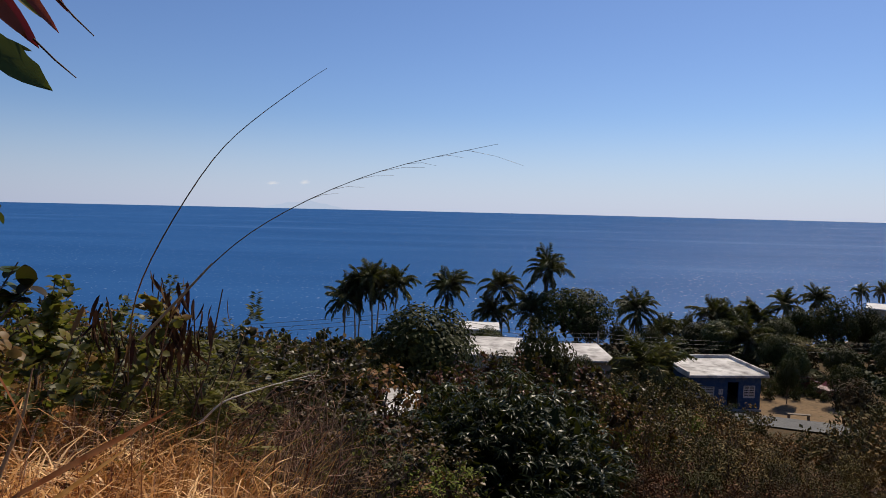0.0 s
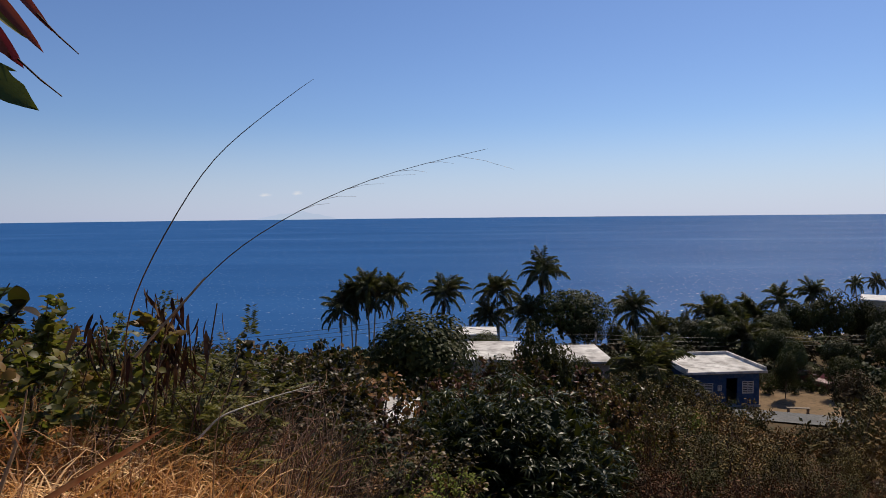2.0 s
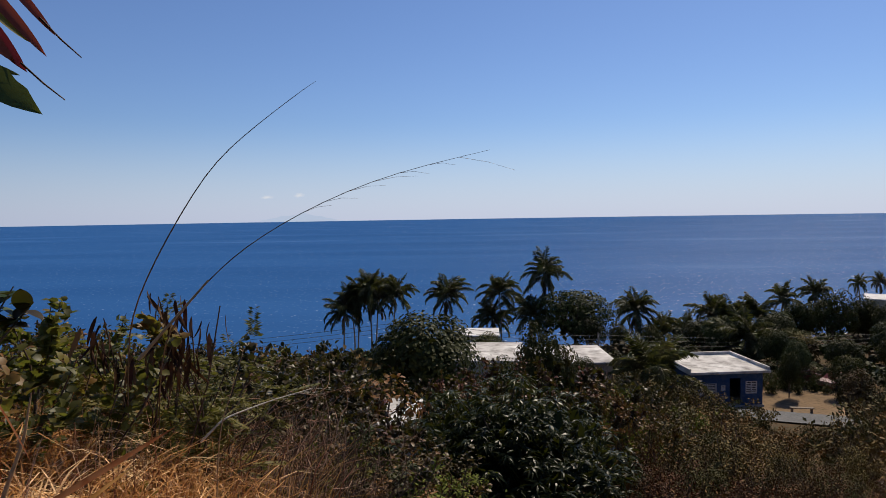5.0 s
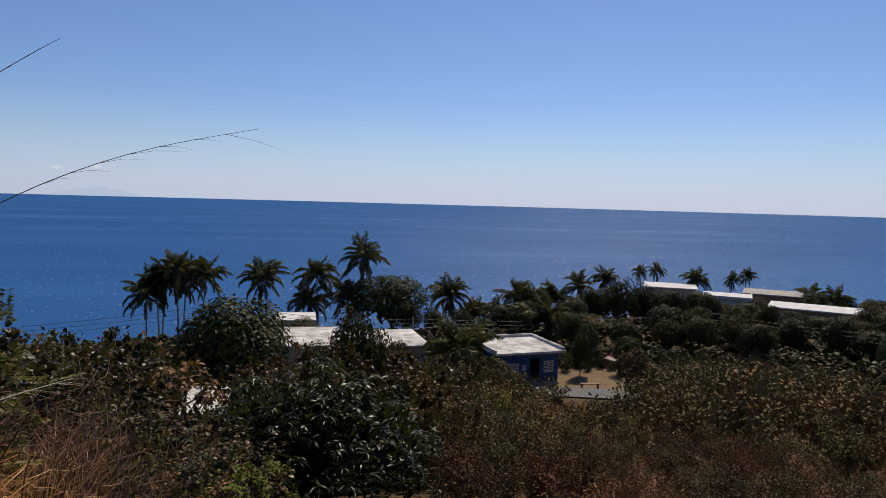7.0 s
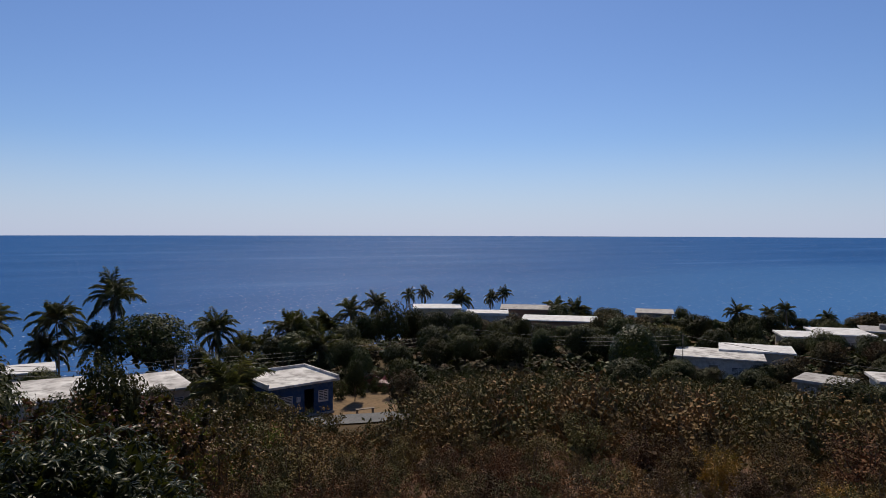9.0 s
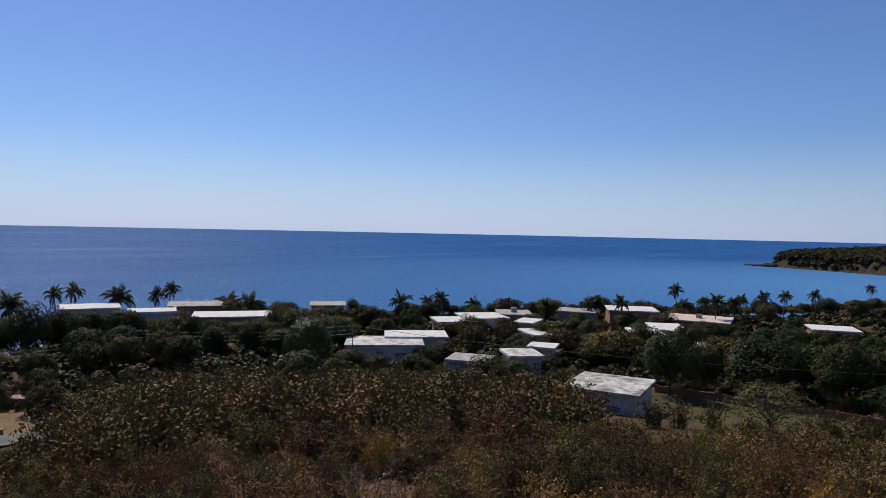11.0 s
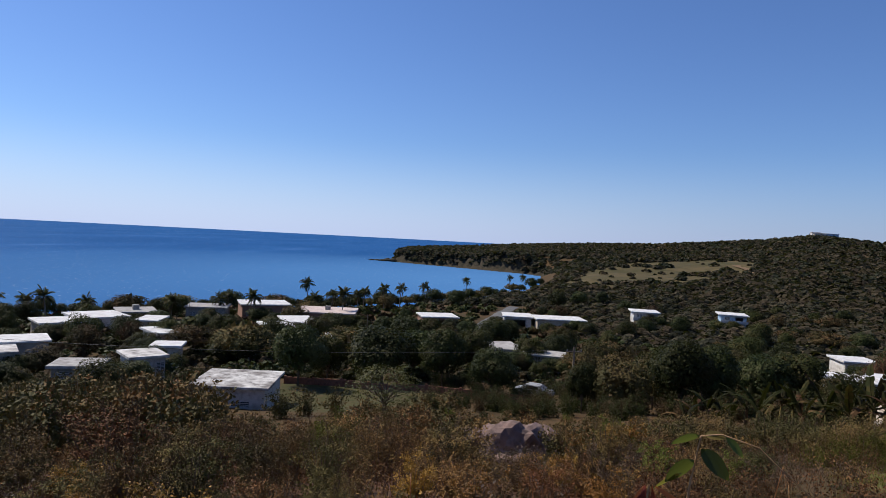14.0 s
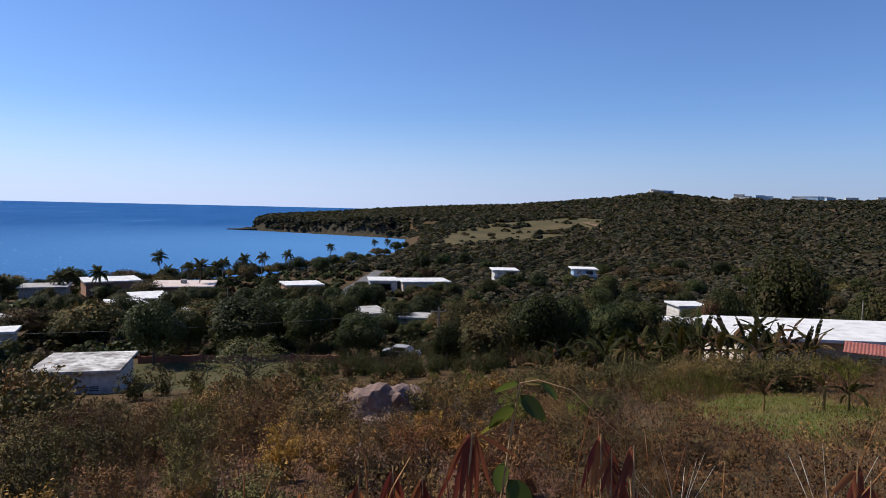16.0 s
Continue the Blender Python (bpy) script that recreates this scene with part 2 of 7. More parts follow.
M_ROOF_MOULD = rough_stuff("mouldy_white_roof", (0.62, 0.60, 0.57), (0.20, 0.18, 0.165), (0.10, 0.09, 0.085), 0.55, 1.6, 0.9, 0.3, 0.01)
# these two far wood colours also hold painted bluish haze
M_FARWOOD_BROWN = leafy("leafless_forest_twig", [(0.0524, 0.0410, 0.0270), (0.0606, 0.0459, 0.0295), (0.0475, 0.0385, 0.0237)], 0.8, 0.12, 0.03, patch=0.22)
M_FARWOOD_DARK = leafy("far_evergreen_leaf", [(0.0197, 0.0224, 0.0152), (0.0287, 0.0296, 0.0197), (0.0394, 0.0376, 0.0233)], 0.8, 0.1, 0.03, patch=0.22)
M_RUSTLEAF = leafy("withered_red_leaf", [(0.2175, 0.0580, 0.0261), (0.2900, 0.0899, 0.0348), (0.1595, 0.0508, 0.0261)], 0.6, 0.35, 0.25, True)


def sea_material():
    m, n, l, p = material("sea_water")
    co = n.new("ShaderNodeTexCoord").outputs["Object"]
    mp = n.new("ShaderNodeMapping")
    mp.inputs["Scale"].default_value = (0.6, 1.0, 1.0)
    l.new(co, mp.inputs[0])
    swell, chop = noise_node(n, l, mp.outputs[0], 0.12, 4), noise_node(n, l, mp.outputs[0], 0.9, 3)
    streak_map = n.new("ShaderNodeMapping")
    streak_map.inputs["Scale"].default_value = (0.0025, 0.009, 1)
    l.new(co, streak_map.inputs[0])
    streak = noise_node(n, l, streak_map.outputs[0], 1.0, 5, 0.62)
    deep = ramp_node(n, l, streak.outputs[0], ((0.40, (0.018, 0.083, 0.236)), (0.60, (0.024, 0.099, 0.268)), (0.74, (0.060, 0.150, 0.34))))
    # paler, greener water towards the sandy bay
    place = n.new("ShaderNodeVectorMath")
    place.operation = "DISTANCE"
    place.inputs[1].default_value = (420, -80, 0)
    l.new(co, place.inputs[0])
    bay = n.new("ShaderNodeMapRange")
    bay.inputs["From Min"].default_value, bay.inputs["From Max"].default_value = 430, 60
    l.new(place.outputs["Value"], bay.inputs["Value"])
    col = mix_node(n, l, bay.outputs[0], deep.outputs[0], (0.072, 0.195, 0.40))
    add = n.new("ShaderNodeMath")
    add.operation = "MULTIPLY_ADD"
    add.inputs[1].default_value = 3.0
    l.new(swell.outputs[0], add.inputs[0])
    l.new(chop.outputs[0], add.inputs[2])
    bp = n.new("ShaderNodeBump")
    bp.inputs["Strength"].default_value, bp.inputs["Distance"].default_value = 0.8, 0.8
    l.new(add.outputs[0], bp.inputs["Height"])
    df, gl, mx = n.new("ShaderNodeBsdfDiffuse"), n.new("ShaderNodeBsdfGlossy"), n.new("ShaderNodeMixShader")
    l.new(col, df.inputs["Color"])
    gl.inputs["Roughness"].default_value = 0.36
    l.new(bp.outputs[0], gl.inputs["Normal"])
    glint_map = n.new("ShaderNodeMapping")
    glint_map.inputs["Scale"].default_value = (1.1, 0.55, 1.0)
    l.new(co, glint_map.inputs[0])
    crest = ramp_node(n, l, noise_node(n, l, glint_map.outputs[0], 0.8, 2, 0.5).outputs[0], ((0.645, (0.017, 0.017, 0.017)), (0.73, (0.36, 0.36, 0.36))))
    l.new(crest.outputs[0], mx.inputs[0])
    l.new(df.outputs[0], mx.inputs[1])
    l.new(gl.outputs[0], mx.inputs[2])
    l.new(mx.outputs[0], n["Material Output"].inputs["Surface"])
    return m


M_SEA = sea_material()

# ---- building blocks ----
def mesh_of(name, verts, tris, mats, index=None, smooth=False):
    """A mesh from arrays of corners and triangles."""
    me = bpy.data.meshes.new(name)
    verts, tris = np.asarray(verts, np.float32), np.asarray(tris, np.int32)
    me.vertices.add(len(verts))
    me.vertices.foreach_set("co", verts.ravel())
    me.loops.add(tris.size)
    me.loops.foreach_set("vertex_index", tris.ravel())
    me.polygons.add(len(tris))
    me.polygons.foreach_set("loop_start", np.arange(0, tris.size, 3, dtype=np.int32))
    for m in (mats if isinstance(mats, (list, tuple)) else [mats]):
        me.materials.append(m)
    if index is not None:
        me.polygons.foreach_set("material_index", np.asarray(index, np.int32))
    if smooth:
        me.polygons.foreach_set("use_smooth", np.ones(len(tris), dtype=bool))
    me.update(calc_edges=True)
    return me


def part(name, bm, mat, parent=None, label=""):
    """Links a bmesh or a mesh as one object under its thing."""
    if isinstance(bm, bmesh.types.BMesh):
        me = bpy.data.meshes.new(name)
        bm.to_mesh(me)
        bm.free()
        me.materials.append(mat)
    else:
        me = bm
    ob = new(name, me)
    ob.parent = parent
    return tagged(ob, label)


def thing(name, x, y, z, turn=0, label="", category="", group="", kind=""):
    ob = new(name)
    ob.empty_display_size = 0.2
    ob.matrix_basis = pose(x, y, z, 0, 0, turn)
    return tagged(ob, label, category, group, kind)


def box(bm, x0, x1, y0, y1, z0, z1, bevel=0.0):
    v = [bm.verts.new(p) for p in ((x0, y0, z0), (x1, y0, z0), (x1, y1, z0), (x0, y1, z0), (x0, y0, z1), (x1, y0, z1), (x1, y1, z1), (x0, y1, z1))]
    f = [bm.faces.new([v[i] for i in q]) for q in ((3, 2, 1, 0), (4, 5, 6, 7), (0, 1, 5, 4), (1, 2, 6, 5), (2, 3, 7, 6), (3, 0, 4, 7))]
    if bevel:
        bmesh.ops.bevel(bm, geom=list({e for g in f for e in g.edges}), offset=bevel, segments=1, affect="EDGES")
    return bm


def boxes(*dims, bevel=0.0):
    bm = bmesh.new()
    for d in dims:
        box(bm, *d, bevel=bevel)
    return bm


def tube(path, radii, sides=6):
    """Corners and triangles of a tapered tube along a path."""
    path, radii = np.asarray(path, float), np.asarray(radii, float)
    n = len(path)
    t = np.gradient(path, axis=0)
    t /= np.linalg.norm(t, axis=1, keepdims=True) + 1e-9
    ref = np.where(np.abs(t[:, 2:3]) > 0.9, [[1.0, 0, 0]], [[0, 0, 1.0]])
    u = np.cross(t, ref)
    u /= np.linalg.norm(u, axis=1, keepdims=True) + 1e-9
    w = np.cross(t, u)
    k = np.arange(sides) * 2 * np.pi / sides
    v = path[:, None] + radii[:, None, None] * (np.cos(k)[None, :, None] * u[:, None] + np.sin(k)[None, :, None] * w[:, None])
    i, j = np.meshgrid(np.arange(n - 1), np.arange(sides), indexing="ij")
    a, b = i * sides + j, i * sides + (j + 1) % sides
    f = np.stack([np.stack([a, b, b + sides], -1), np.stack([a, b + sides, a + sides], -1)], 2).reshape(-1, 3)
    return v.reshape(-1, 3), f


def joined(pieces):
    """Many (corners, triangles) as one."""
    vs, fs, k = [], [], 0
    for v, f in pieces:
        vs.append(v)
        fs.append(np.asarray(f) + k)
        k += len(v)
    return np.concatenate(vs), np.concatenate(fs)


def unit(v):
    return v / (np.linalg.norm(v, axis=-1, keepdims=True) + 1e-9)


def leaves(rng, at, way, length, width, fine=False, fold=0.18, droop=0.0, face=None, loose=0.6):
    """Leaves at the given places, pointing along way: a lozenge of two triangles, or, fine, a bent leaf of six. face: where their upper sides look, up if not given."""
    n = len(at)
    way = unit(way)
    side = unit(np.cross(way, unit(rng.normal(size=(n, 3)) * loose + ([0, 0, 1] if face is None else unit(face)))))
    up = np.cross(side, way)
    ln = (np.asarray(length) * rng.uniform(0.7, 1.25, n))[:, None]
    wd = (np.asarray(width) * rng.uniform(0.75, 1.2, n))[:, None] / 2
    if not fine:
        v = np.stack([at, at + way * ln * 0.5 + side * wd + up * fold * wd, at + way * ln - up * droop * ln, at + way * ln * 0.5 - side * wd + up * fold * wd], 1)
        f = np.array([[0, 1, 2], [0, 2, 3]])
    else:
        mid, tip = at + way * ln * 0.5 + up * 0.04 * ln, at + way * ln - up * (0.12 + droop) * ln
        l1, l2 = at + way * ln * 0.25, at + way * ln * 0.68 - up * 0.02 * ln
        lift = up * fold * wd
        v = np.stack([at, mid, tip, l1 + side * wd * 0.85 + lift, l2 + side * wd * 0.8 + lift, l1 - side * wd * 0.85 + lift, l2 - side * wd * 0.8 + lift], 1)
        f = np.array([[0, 3, 1], [3, 4, 1], [4, 2, 1], [0, 1, 5], [5, 1, 6], [6, 1, 2]])
    k = v.shape[1]
    return v.reshape(-1, 3), (f[None] + (np.arange(n) * k)[:, None, None]).reshape(-1, 3)


def limb(rng, a, b, r0, r1, sag=0.1, steps=5, sides=5):
    a, b = np.asarray(a, float), np.asarray(b, float)
    s = np.linspace(0, 1, steps)[:, None]
    p = a + (b - a) * s + np.linalg.norm(b - a) * sag * np.sin(s * np.pi) * rng.normal(size=3) + rng.normal(size=(steps, 3)) * 0.02 * np.linalg.norm(b - a) * np.sin(s * np.pi)
    return tube(p, np.linspace(r0, r1, steps), sides)


# ---- the lie of the land ----
COAST = [  # bearing to the right of the first view and distance from the eye
    (-100, 150), (-60, 130), (-30, 120), (0, 124), (14, 121), (24, 128), (30, 155), (36, 176), (46, 184), (55, 190), (64, 192), (74, 206),
    (82, 212), (87, 230), (92, 250), (96, 280), (99, 330), (100.6, 385), (101.3, 450), (101, 525), (99.6, 545), (97, 565), (94, 592), (90.4, 626), (88.9, 645), (88.2, 662), (88.4, 690), (89.5, 800), (92.5, 1000), (100, 1600), (112, 2600)]
COAST_XY = np.array([(d * math.sin(radians(a)), d * math.cos(radians(a))) for a, d in COAST] + [(0, -3000), (-2600, -1500)])
REACH = [0, 5, 12, 25, 40, 64, 100, 150, 250]
FALL = [  # bearing, then the ground's height at each reach
    (-70, 24.5, 24.9, 24.0, 20.5, 16.5, 11.5, 7.0, 5.0, 5.0),
    (-35, 24.5, 24.35, 22.3, 18.4, 14.6, 10.0, 6.0, 4.0, 4.0),
    (-15, 24.4, 23.6, 21.2, 16.8, 12.8, 9.2, 6.0, 4.0, 4.0),
    (0, 24.4, 23.0, 20.3, 15.8, 12.0, 8.8, 6.0, 4.0, 4.0),
    (25, 24.4, 23.0, 20.2, 16.4, 13.0, 9.1, 7.5, 5.6, 4.0),
    (60, 24.4, 23.0, 20.4, 16.9, 13.9, 10.3, 8.0, 5.5, 4.0),
    (85, 24.4, 23.0, 20.6, 17.4, 14.2, 10.0, 7.0, 4.5, 4.0),
    (105, 24.4, 23.0, 20.8, 17.8, 14.4, 10.4, 7.0, 4.5, 4.0),
    (128, 24.4, 23.1, 21.2, 19.6, 17.4, 13.5, 8.0, 5.0, 4.0),
    (150, 24.5, 23.5, 22.0, 20.5, 19.0, 15.0, 9.0, 6.0, 5.0),
    (190, 24.6, 25.0, 26.5, 29.0, 32.0, 37.0, 44.0, 54.0, 70.0),
    (250, 24.6, 25.0, 26.5, 29.0, 32.0, 37.0, 44.0, 54.0, 70.0)]


def coast_distance(x, y):
    """Metres inland from the shore; negative over the sea."""
    p = COAST_XY
    q = np.roll(p, -1, 0)
    best = np.full(np.shape(x), 1e9)
    inside = np.zeros(np.shape(x), bool)
    for (ax, ay), (bx, by) in zip(p, q):
        dx, dy = bx - ax, by - ay
        s = np.clip(((x - ax) * dx + (y - ay) * dy) / (dx * dx + dy * dy), 0, 1)
        best = np.minimum(best, np.hypot(x - ax - s * dx, y - ay - s * dy))
        cross = (ay > y) != (by > y)
        with np.errstate(divide="ignore", invalid="ignore"):
            inside ^= cross & (x < ax + (y - ay) * dx / (dy if dy else 1e-9))
    return np.where(inside, best, -best)


def wave(x, y, size, seed=0.0):
    """A cheap, smooth, uneven field between about -1 and 1."""
    x, y = x / size + seed, y / size - seed * 1.7
    return (np.sin(x * 1.3 + 0.7 * np.sin(y * 1.1 + seed)) * np.cos(y * 1.7 + 0.9 * np.sin(x * 0.8)) + 0.5 * np.sin(x * 2.9 + y * 2.3 + seed) * np.cos(y * 3.1 - x * 1.9))  / 1.5


def smooth(a, b, v):
    s = np.clip((v - a) / (b - a), 0, 1)
    return s * s * (3 - 2 * s)


def ground(x, y):
    """The land's height."""
    x, y = np.asarray(x, float), np.asarray(y, float)
    d, a = np.hypot(x, y), np.degrees(np.arctan2(x, y))
    a = np.where(a < -100, a + 360, a)
    tab = np.array(FALL)
    cols = np.stack([np.interp(a, tab[:, 0], tab[:, i + 1]) for i in range(len(REACH))], -1)
    k = np.clip(np.searchsorted(REACH, d, side="right") - 1, 0, len(REACH) - 2)
    r = np.array(REACH, float)
    s = np.clip((d - r[k]) / (r[k + 1] - r[k]), 0, 1)
    h = np.take_along_axis(cols, k[..., None], -1)[..., 0] * (1 - s) + np.take_along_axis(cols, (k + 1)[..., None], -1)[..., 0] * s
    # the far hills: a ridge whose crest stands at a given height over the eye's level
    crest_far = np.interp(a, [84, 88, 95, 104, 118, 140], [690, 720, 800, 860, 930, 960])
    crest_up = np.interp(a, [84, 86.5, 88.3, 91.5, 95, 100, 104, 110, 114, 119, 121, 125, 131, 140, 170], [-2.1, -1.75, -1.3, -1.05, -0.78, -0.35, -0.1, 0.15, 0.5, 1.05, 1.35, 1.1, 0.95, 1.0, 2.0])
    crest = 26 + crest_far * np.tan(np.radians(crest_up))
    hill = (crest - h) * smooth(0, 1, (d - 225) / (crest_far - 225)) ** 0.9 * (a > 83)
    hill = hill + wave(x, y, 70) * 2.2 * smooth(280, 420, d) * smooth(-40, -140, d - crest_far) * (a > 83)
    h = h + hill - np.clip(d - crest_far - 60, 0, 500) * 0.02 * (a > 83)
    h = h + wave(x, y, 5.0, 1.0) * 0.22 * smooth(3, 12, d) + wave(x, y, 17.0, 2.0) * 0.4 * smooth(10, 40, d)
    sea = coast_distance(x, y)
    steep = np.where((a > 84) & (a < 99.5) & (d > 540), 6.0, 34.0)
    return np.where(sea > 0, np.maximum(h, 1.0) * smooth(-0.35, 1, sea / steep) , -0.02 + np.maximum(sea, -60) * 0.06)


def on_ground(x, y):
    return float(ground(np.array([x]), np.array([y]))[0])


def bearing(a, d):
    """A place by its bearing and distance from where the camera is when it looks that way."""
    q = radians(min(max(a, 0), 104))
    return d * math.sin(radians(a)) + ARM * math.sin(q), d * math.cos(radians(a)) + ARM * (math.cos(q) - 1)


def on_pasture(x, y, grow=1.0):
    """The open pasture on the far hill."""
    d, a = np.hypot(x, y), np.degrees(np.arctan2(x, y))
    mid = np.interp(a, [102, 105, 108.6, 114.7, 117, 118.5], [340, 400, 425, 480, 465, 560])
    half = np.interp(a, [101.6, 103, 105, 108.6, 114.7, 117, 118.0, 118.6], [0, 20, 60, 95, 75, 40, 14, 0])
    return (np.abs(d - mid) < half * (1 + 0.3 * wave(x, y, 50, 2.0)) * grow) & (a > 101) & (a < 120)


def build_ground():
    ang = np.radians(np.concatenate([np.arange(-60, 150, 0.6), np.arange(150, 300, 3.0)]))
    rad = np.concatenate([[0.0], np.geomspace(0.8, 485, 160), np.linspace(488, 725, 100), np.geomspace(735, 3000, 30)])
    A, R = np.meshgrid(ang, rad, indexing="ij")
    x, y = R * np.sin(A), R * np.cos(A)
    v = np.stack([x, y, ground(x, y)], -1)
    na, nr = A.shape
    i, j = np.meshgrid(np.arange(na), np.arange(nr - 1), indexing="ij")
    a, b = i * nr + j, ((i + 1) % na) * nr + j
    tri = np.stack([np.stack([a, b + 1, b], -1), np.stack([a, a + 1, b + 1], -1)], 2).reshape(-1, 3)
    p = v.reshape(-1, 3)[tri]
    tri = tri[np.linalg.norm(np.cross(p[:, 1] - p[:, 0], p[:, 2] - p[:, 0]), axis=1) > 1e-9]
    c = v.reshape(-1, 3)[tri].mean(1)
    d, az = np.hypot(c[:, 0], c[:, 1]), np.degrees(np.arctan2(c[:, 0], c[:, 1]))
    sea = coast_distance(c[:, 0], c[:, 1])
    k = np.zeros(len(tri), int)
    uneven = wave(c[:, 0], c[:, 1], 9.0, 4.0)
    k[(np.hypot((c[:, 0] - 67), (c[:, 1] - 4)) < 12 + 2 * uneven) & (d > 54) & (az < 95)] = 7            # mown grass round the hut
    k[((az - 131.8) / 6.2) ** 2 + ((d - 25) / 5.4) ** 2 < 1.15 + 0.35 * uneven] = 1                # the grassy terrace
    k[on_pasture(c[:, 0], c[:, 1], 1.1)] = 5
    k[(np.hypot(c[:, 0] - 31, c[:, 1] - 58) < 8.5 + 2 * uneven) & (c[:, 1] > 49.5)] = 2                            # the bare yard
    k[(az > 26) & (az < 145) & (d > 7) & (d < 34) & (uneven > np.where(az < 97, -0.65, 0.25)) & (k == 0)] = 6                          # reddish bare earth between the bushes
    k[(sea > -4) & (sea < 3.0) & (d < 300)] = 3
    k[(d > 500) & (sea > -40) & (sea < 7)] = 4
    k[(az > 124.3) & (az < 127.4) & (d > 700 + 30 * uneven) & (d < 900)] = 5                      # the bare field on the crest
    ob = new("ground", mesh_of("ground", v.reshape(-1, 3), tri, [M_SOIL, M_GRASS, M_DIRT, M_SAND, M_CLIFF, M_FIELD, M_REDDIRT, M_LAWN], k, smooth=True))
    tagged(ob, "dry brown hillside sloping to a coastal plain and far hills", "ground", kind="structure")


M_LAWN = rough_stuff("green_lawn", (0.040, 0.043, 0.015), (0.062, 0.058, 0.023), (0.085, 0.060, 0.032), 0.3, 1.6, 0.95, 0.6, 0.05)
M_FIELD = rough_stuff("dry_pasture", (0.062, 0.055, 0.023), (0.105, 0.078, 0.037), (0.045, 0.041, 0.017), 0.02, 0.11, 0.95, 0.4, 0.1)
M_REDDIRT = rough_stuff("reddish_bare_earth", (0.085, 0.042, 0.025), (0.125, 0.064, 0.038), (0.05, 0.03, 0.018), 0.35, 2.4, 0.95, 0.6, 0.06)
build_ground()

bm = bmesh.new()
bmesh.ops.create_circle(bm, cap_ends=True, segments=256, radius=4900)
water = part("sea", bm, M_SEA)
tagged(water, "calm deep blue sea reaching to the horizon", "water", kind="structure")

# ---- houses ----
HOUSES = []  # centre, half size and roof height of each building, to keep trees off them


def pierced_wall(bm, length, height, thick, holes):
    """A wall along x from 0 to length, with holes (x0, x1, z0, z1) cut through it, as one closed mesh."""
    xs = sorted({0, length, *[h[0] for h in holes], *[h[1] for h in holes]})
    zs = sorted({0, height, *[h[2] for h in holes], *[h[3] for h in holes]})
    made = {}

    def corner(i, j, k):
        if (i, j, k) not in made:
            made[i, j, k] = bm.verts.new((xs[i], thick * k, zs[j]))
        return made[i, j, k]

    def solid(i, j):
        if not (0 <= i < len(xs) - 1 and 0 <= j < len(zs) - 1):
            return False
        cx, cz = (xs[i] + xs[i + 1]) / 2, (zs[j] + zs[j + 1]) / 2
        return not any(h[0] < cx < h[1] and h[2] < cz < h[3] for h in holes)

    for i in range(len(xs) - 1):
        for j in range(len(zs) - 1):
            if not solid(i, j):
                continue
            bm.faces.new([corner(i, j, 0), corner(i + 1, j, 0), corner(i + 1, j + 1, 0), corner(i, j + 1, 0)])
            bm.faces.new([corner(i, j + 1, 1), corner(i + 1, j + 1, 1), corner(i + 1, j, 1), corner(i, j, 1)])
            for di, dj, p, q in ((-1, 0, (i, j + 1), (i, j)), (1, 0, (i + 1, j), (i + 1, j + 1)), (0, -1, (i, j), (i + 1, j)), (0, 1, (i + 1, j + 1), (i, j + 1))):
                if not solid(i + di, j + dj):
                    bm.faces.new([corner(*p, 0), corner(*p, 1), corner(*q, 1), corner(*q, 0)])
    return bm


def window(parent, m, w, h, louvres, mat_frame):
    """A framed window in its opening; jalousie slats or plain panes with a middle bar."""
    fr = part("window", boxes((0, w, -0.04, 0.06, 0, 0.07), (0, w, -0.04, 0.06, h - 0.07, h), (0, 0.07, -0.04, 0.06, 0.07, h - 0.07), (w - 0.07, w, -0.04, 0.06, 0.07, h - 0.07),
                               (w / 2 - 0.03, w / 2 + 0.03, -0.03, 0.05, 0.07, h - 0.07)), mat_frame, parent)
    fr.matrix_local = m
    part("pane", boxes((0.07, w - 0.07, 0.03, 0.04, 0.07, h - 0.07)), M_GLASS, fr)
    if louvres:
        k = int(h / 0.16)
        for i in range(k):
            z = 0.09 + i * (h - 0.18) / k
            s = part("slat", boxes((0.07, w - 0.07, -0.02, 0.0, z, z + 0.07)), mat_frame, fr)
    return fr


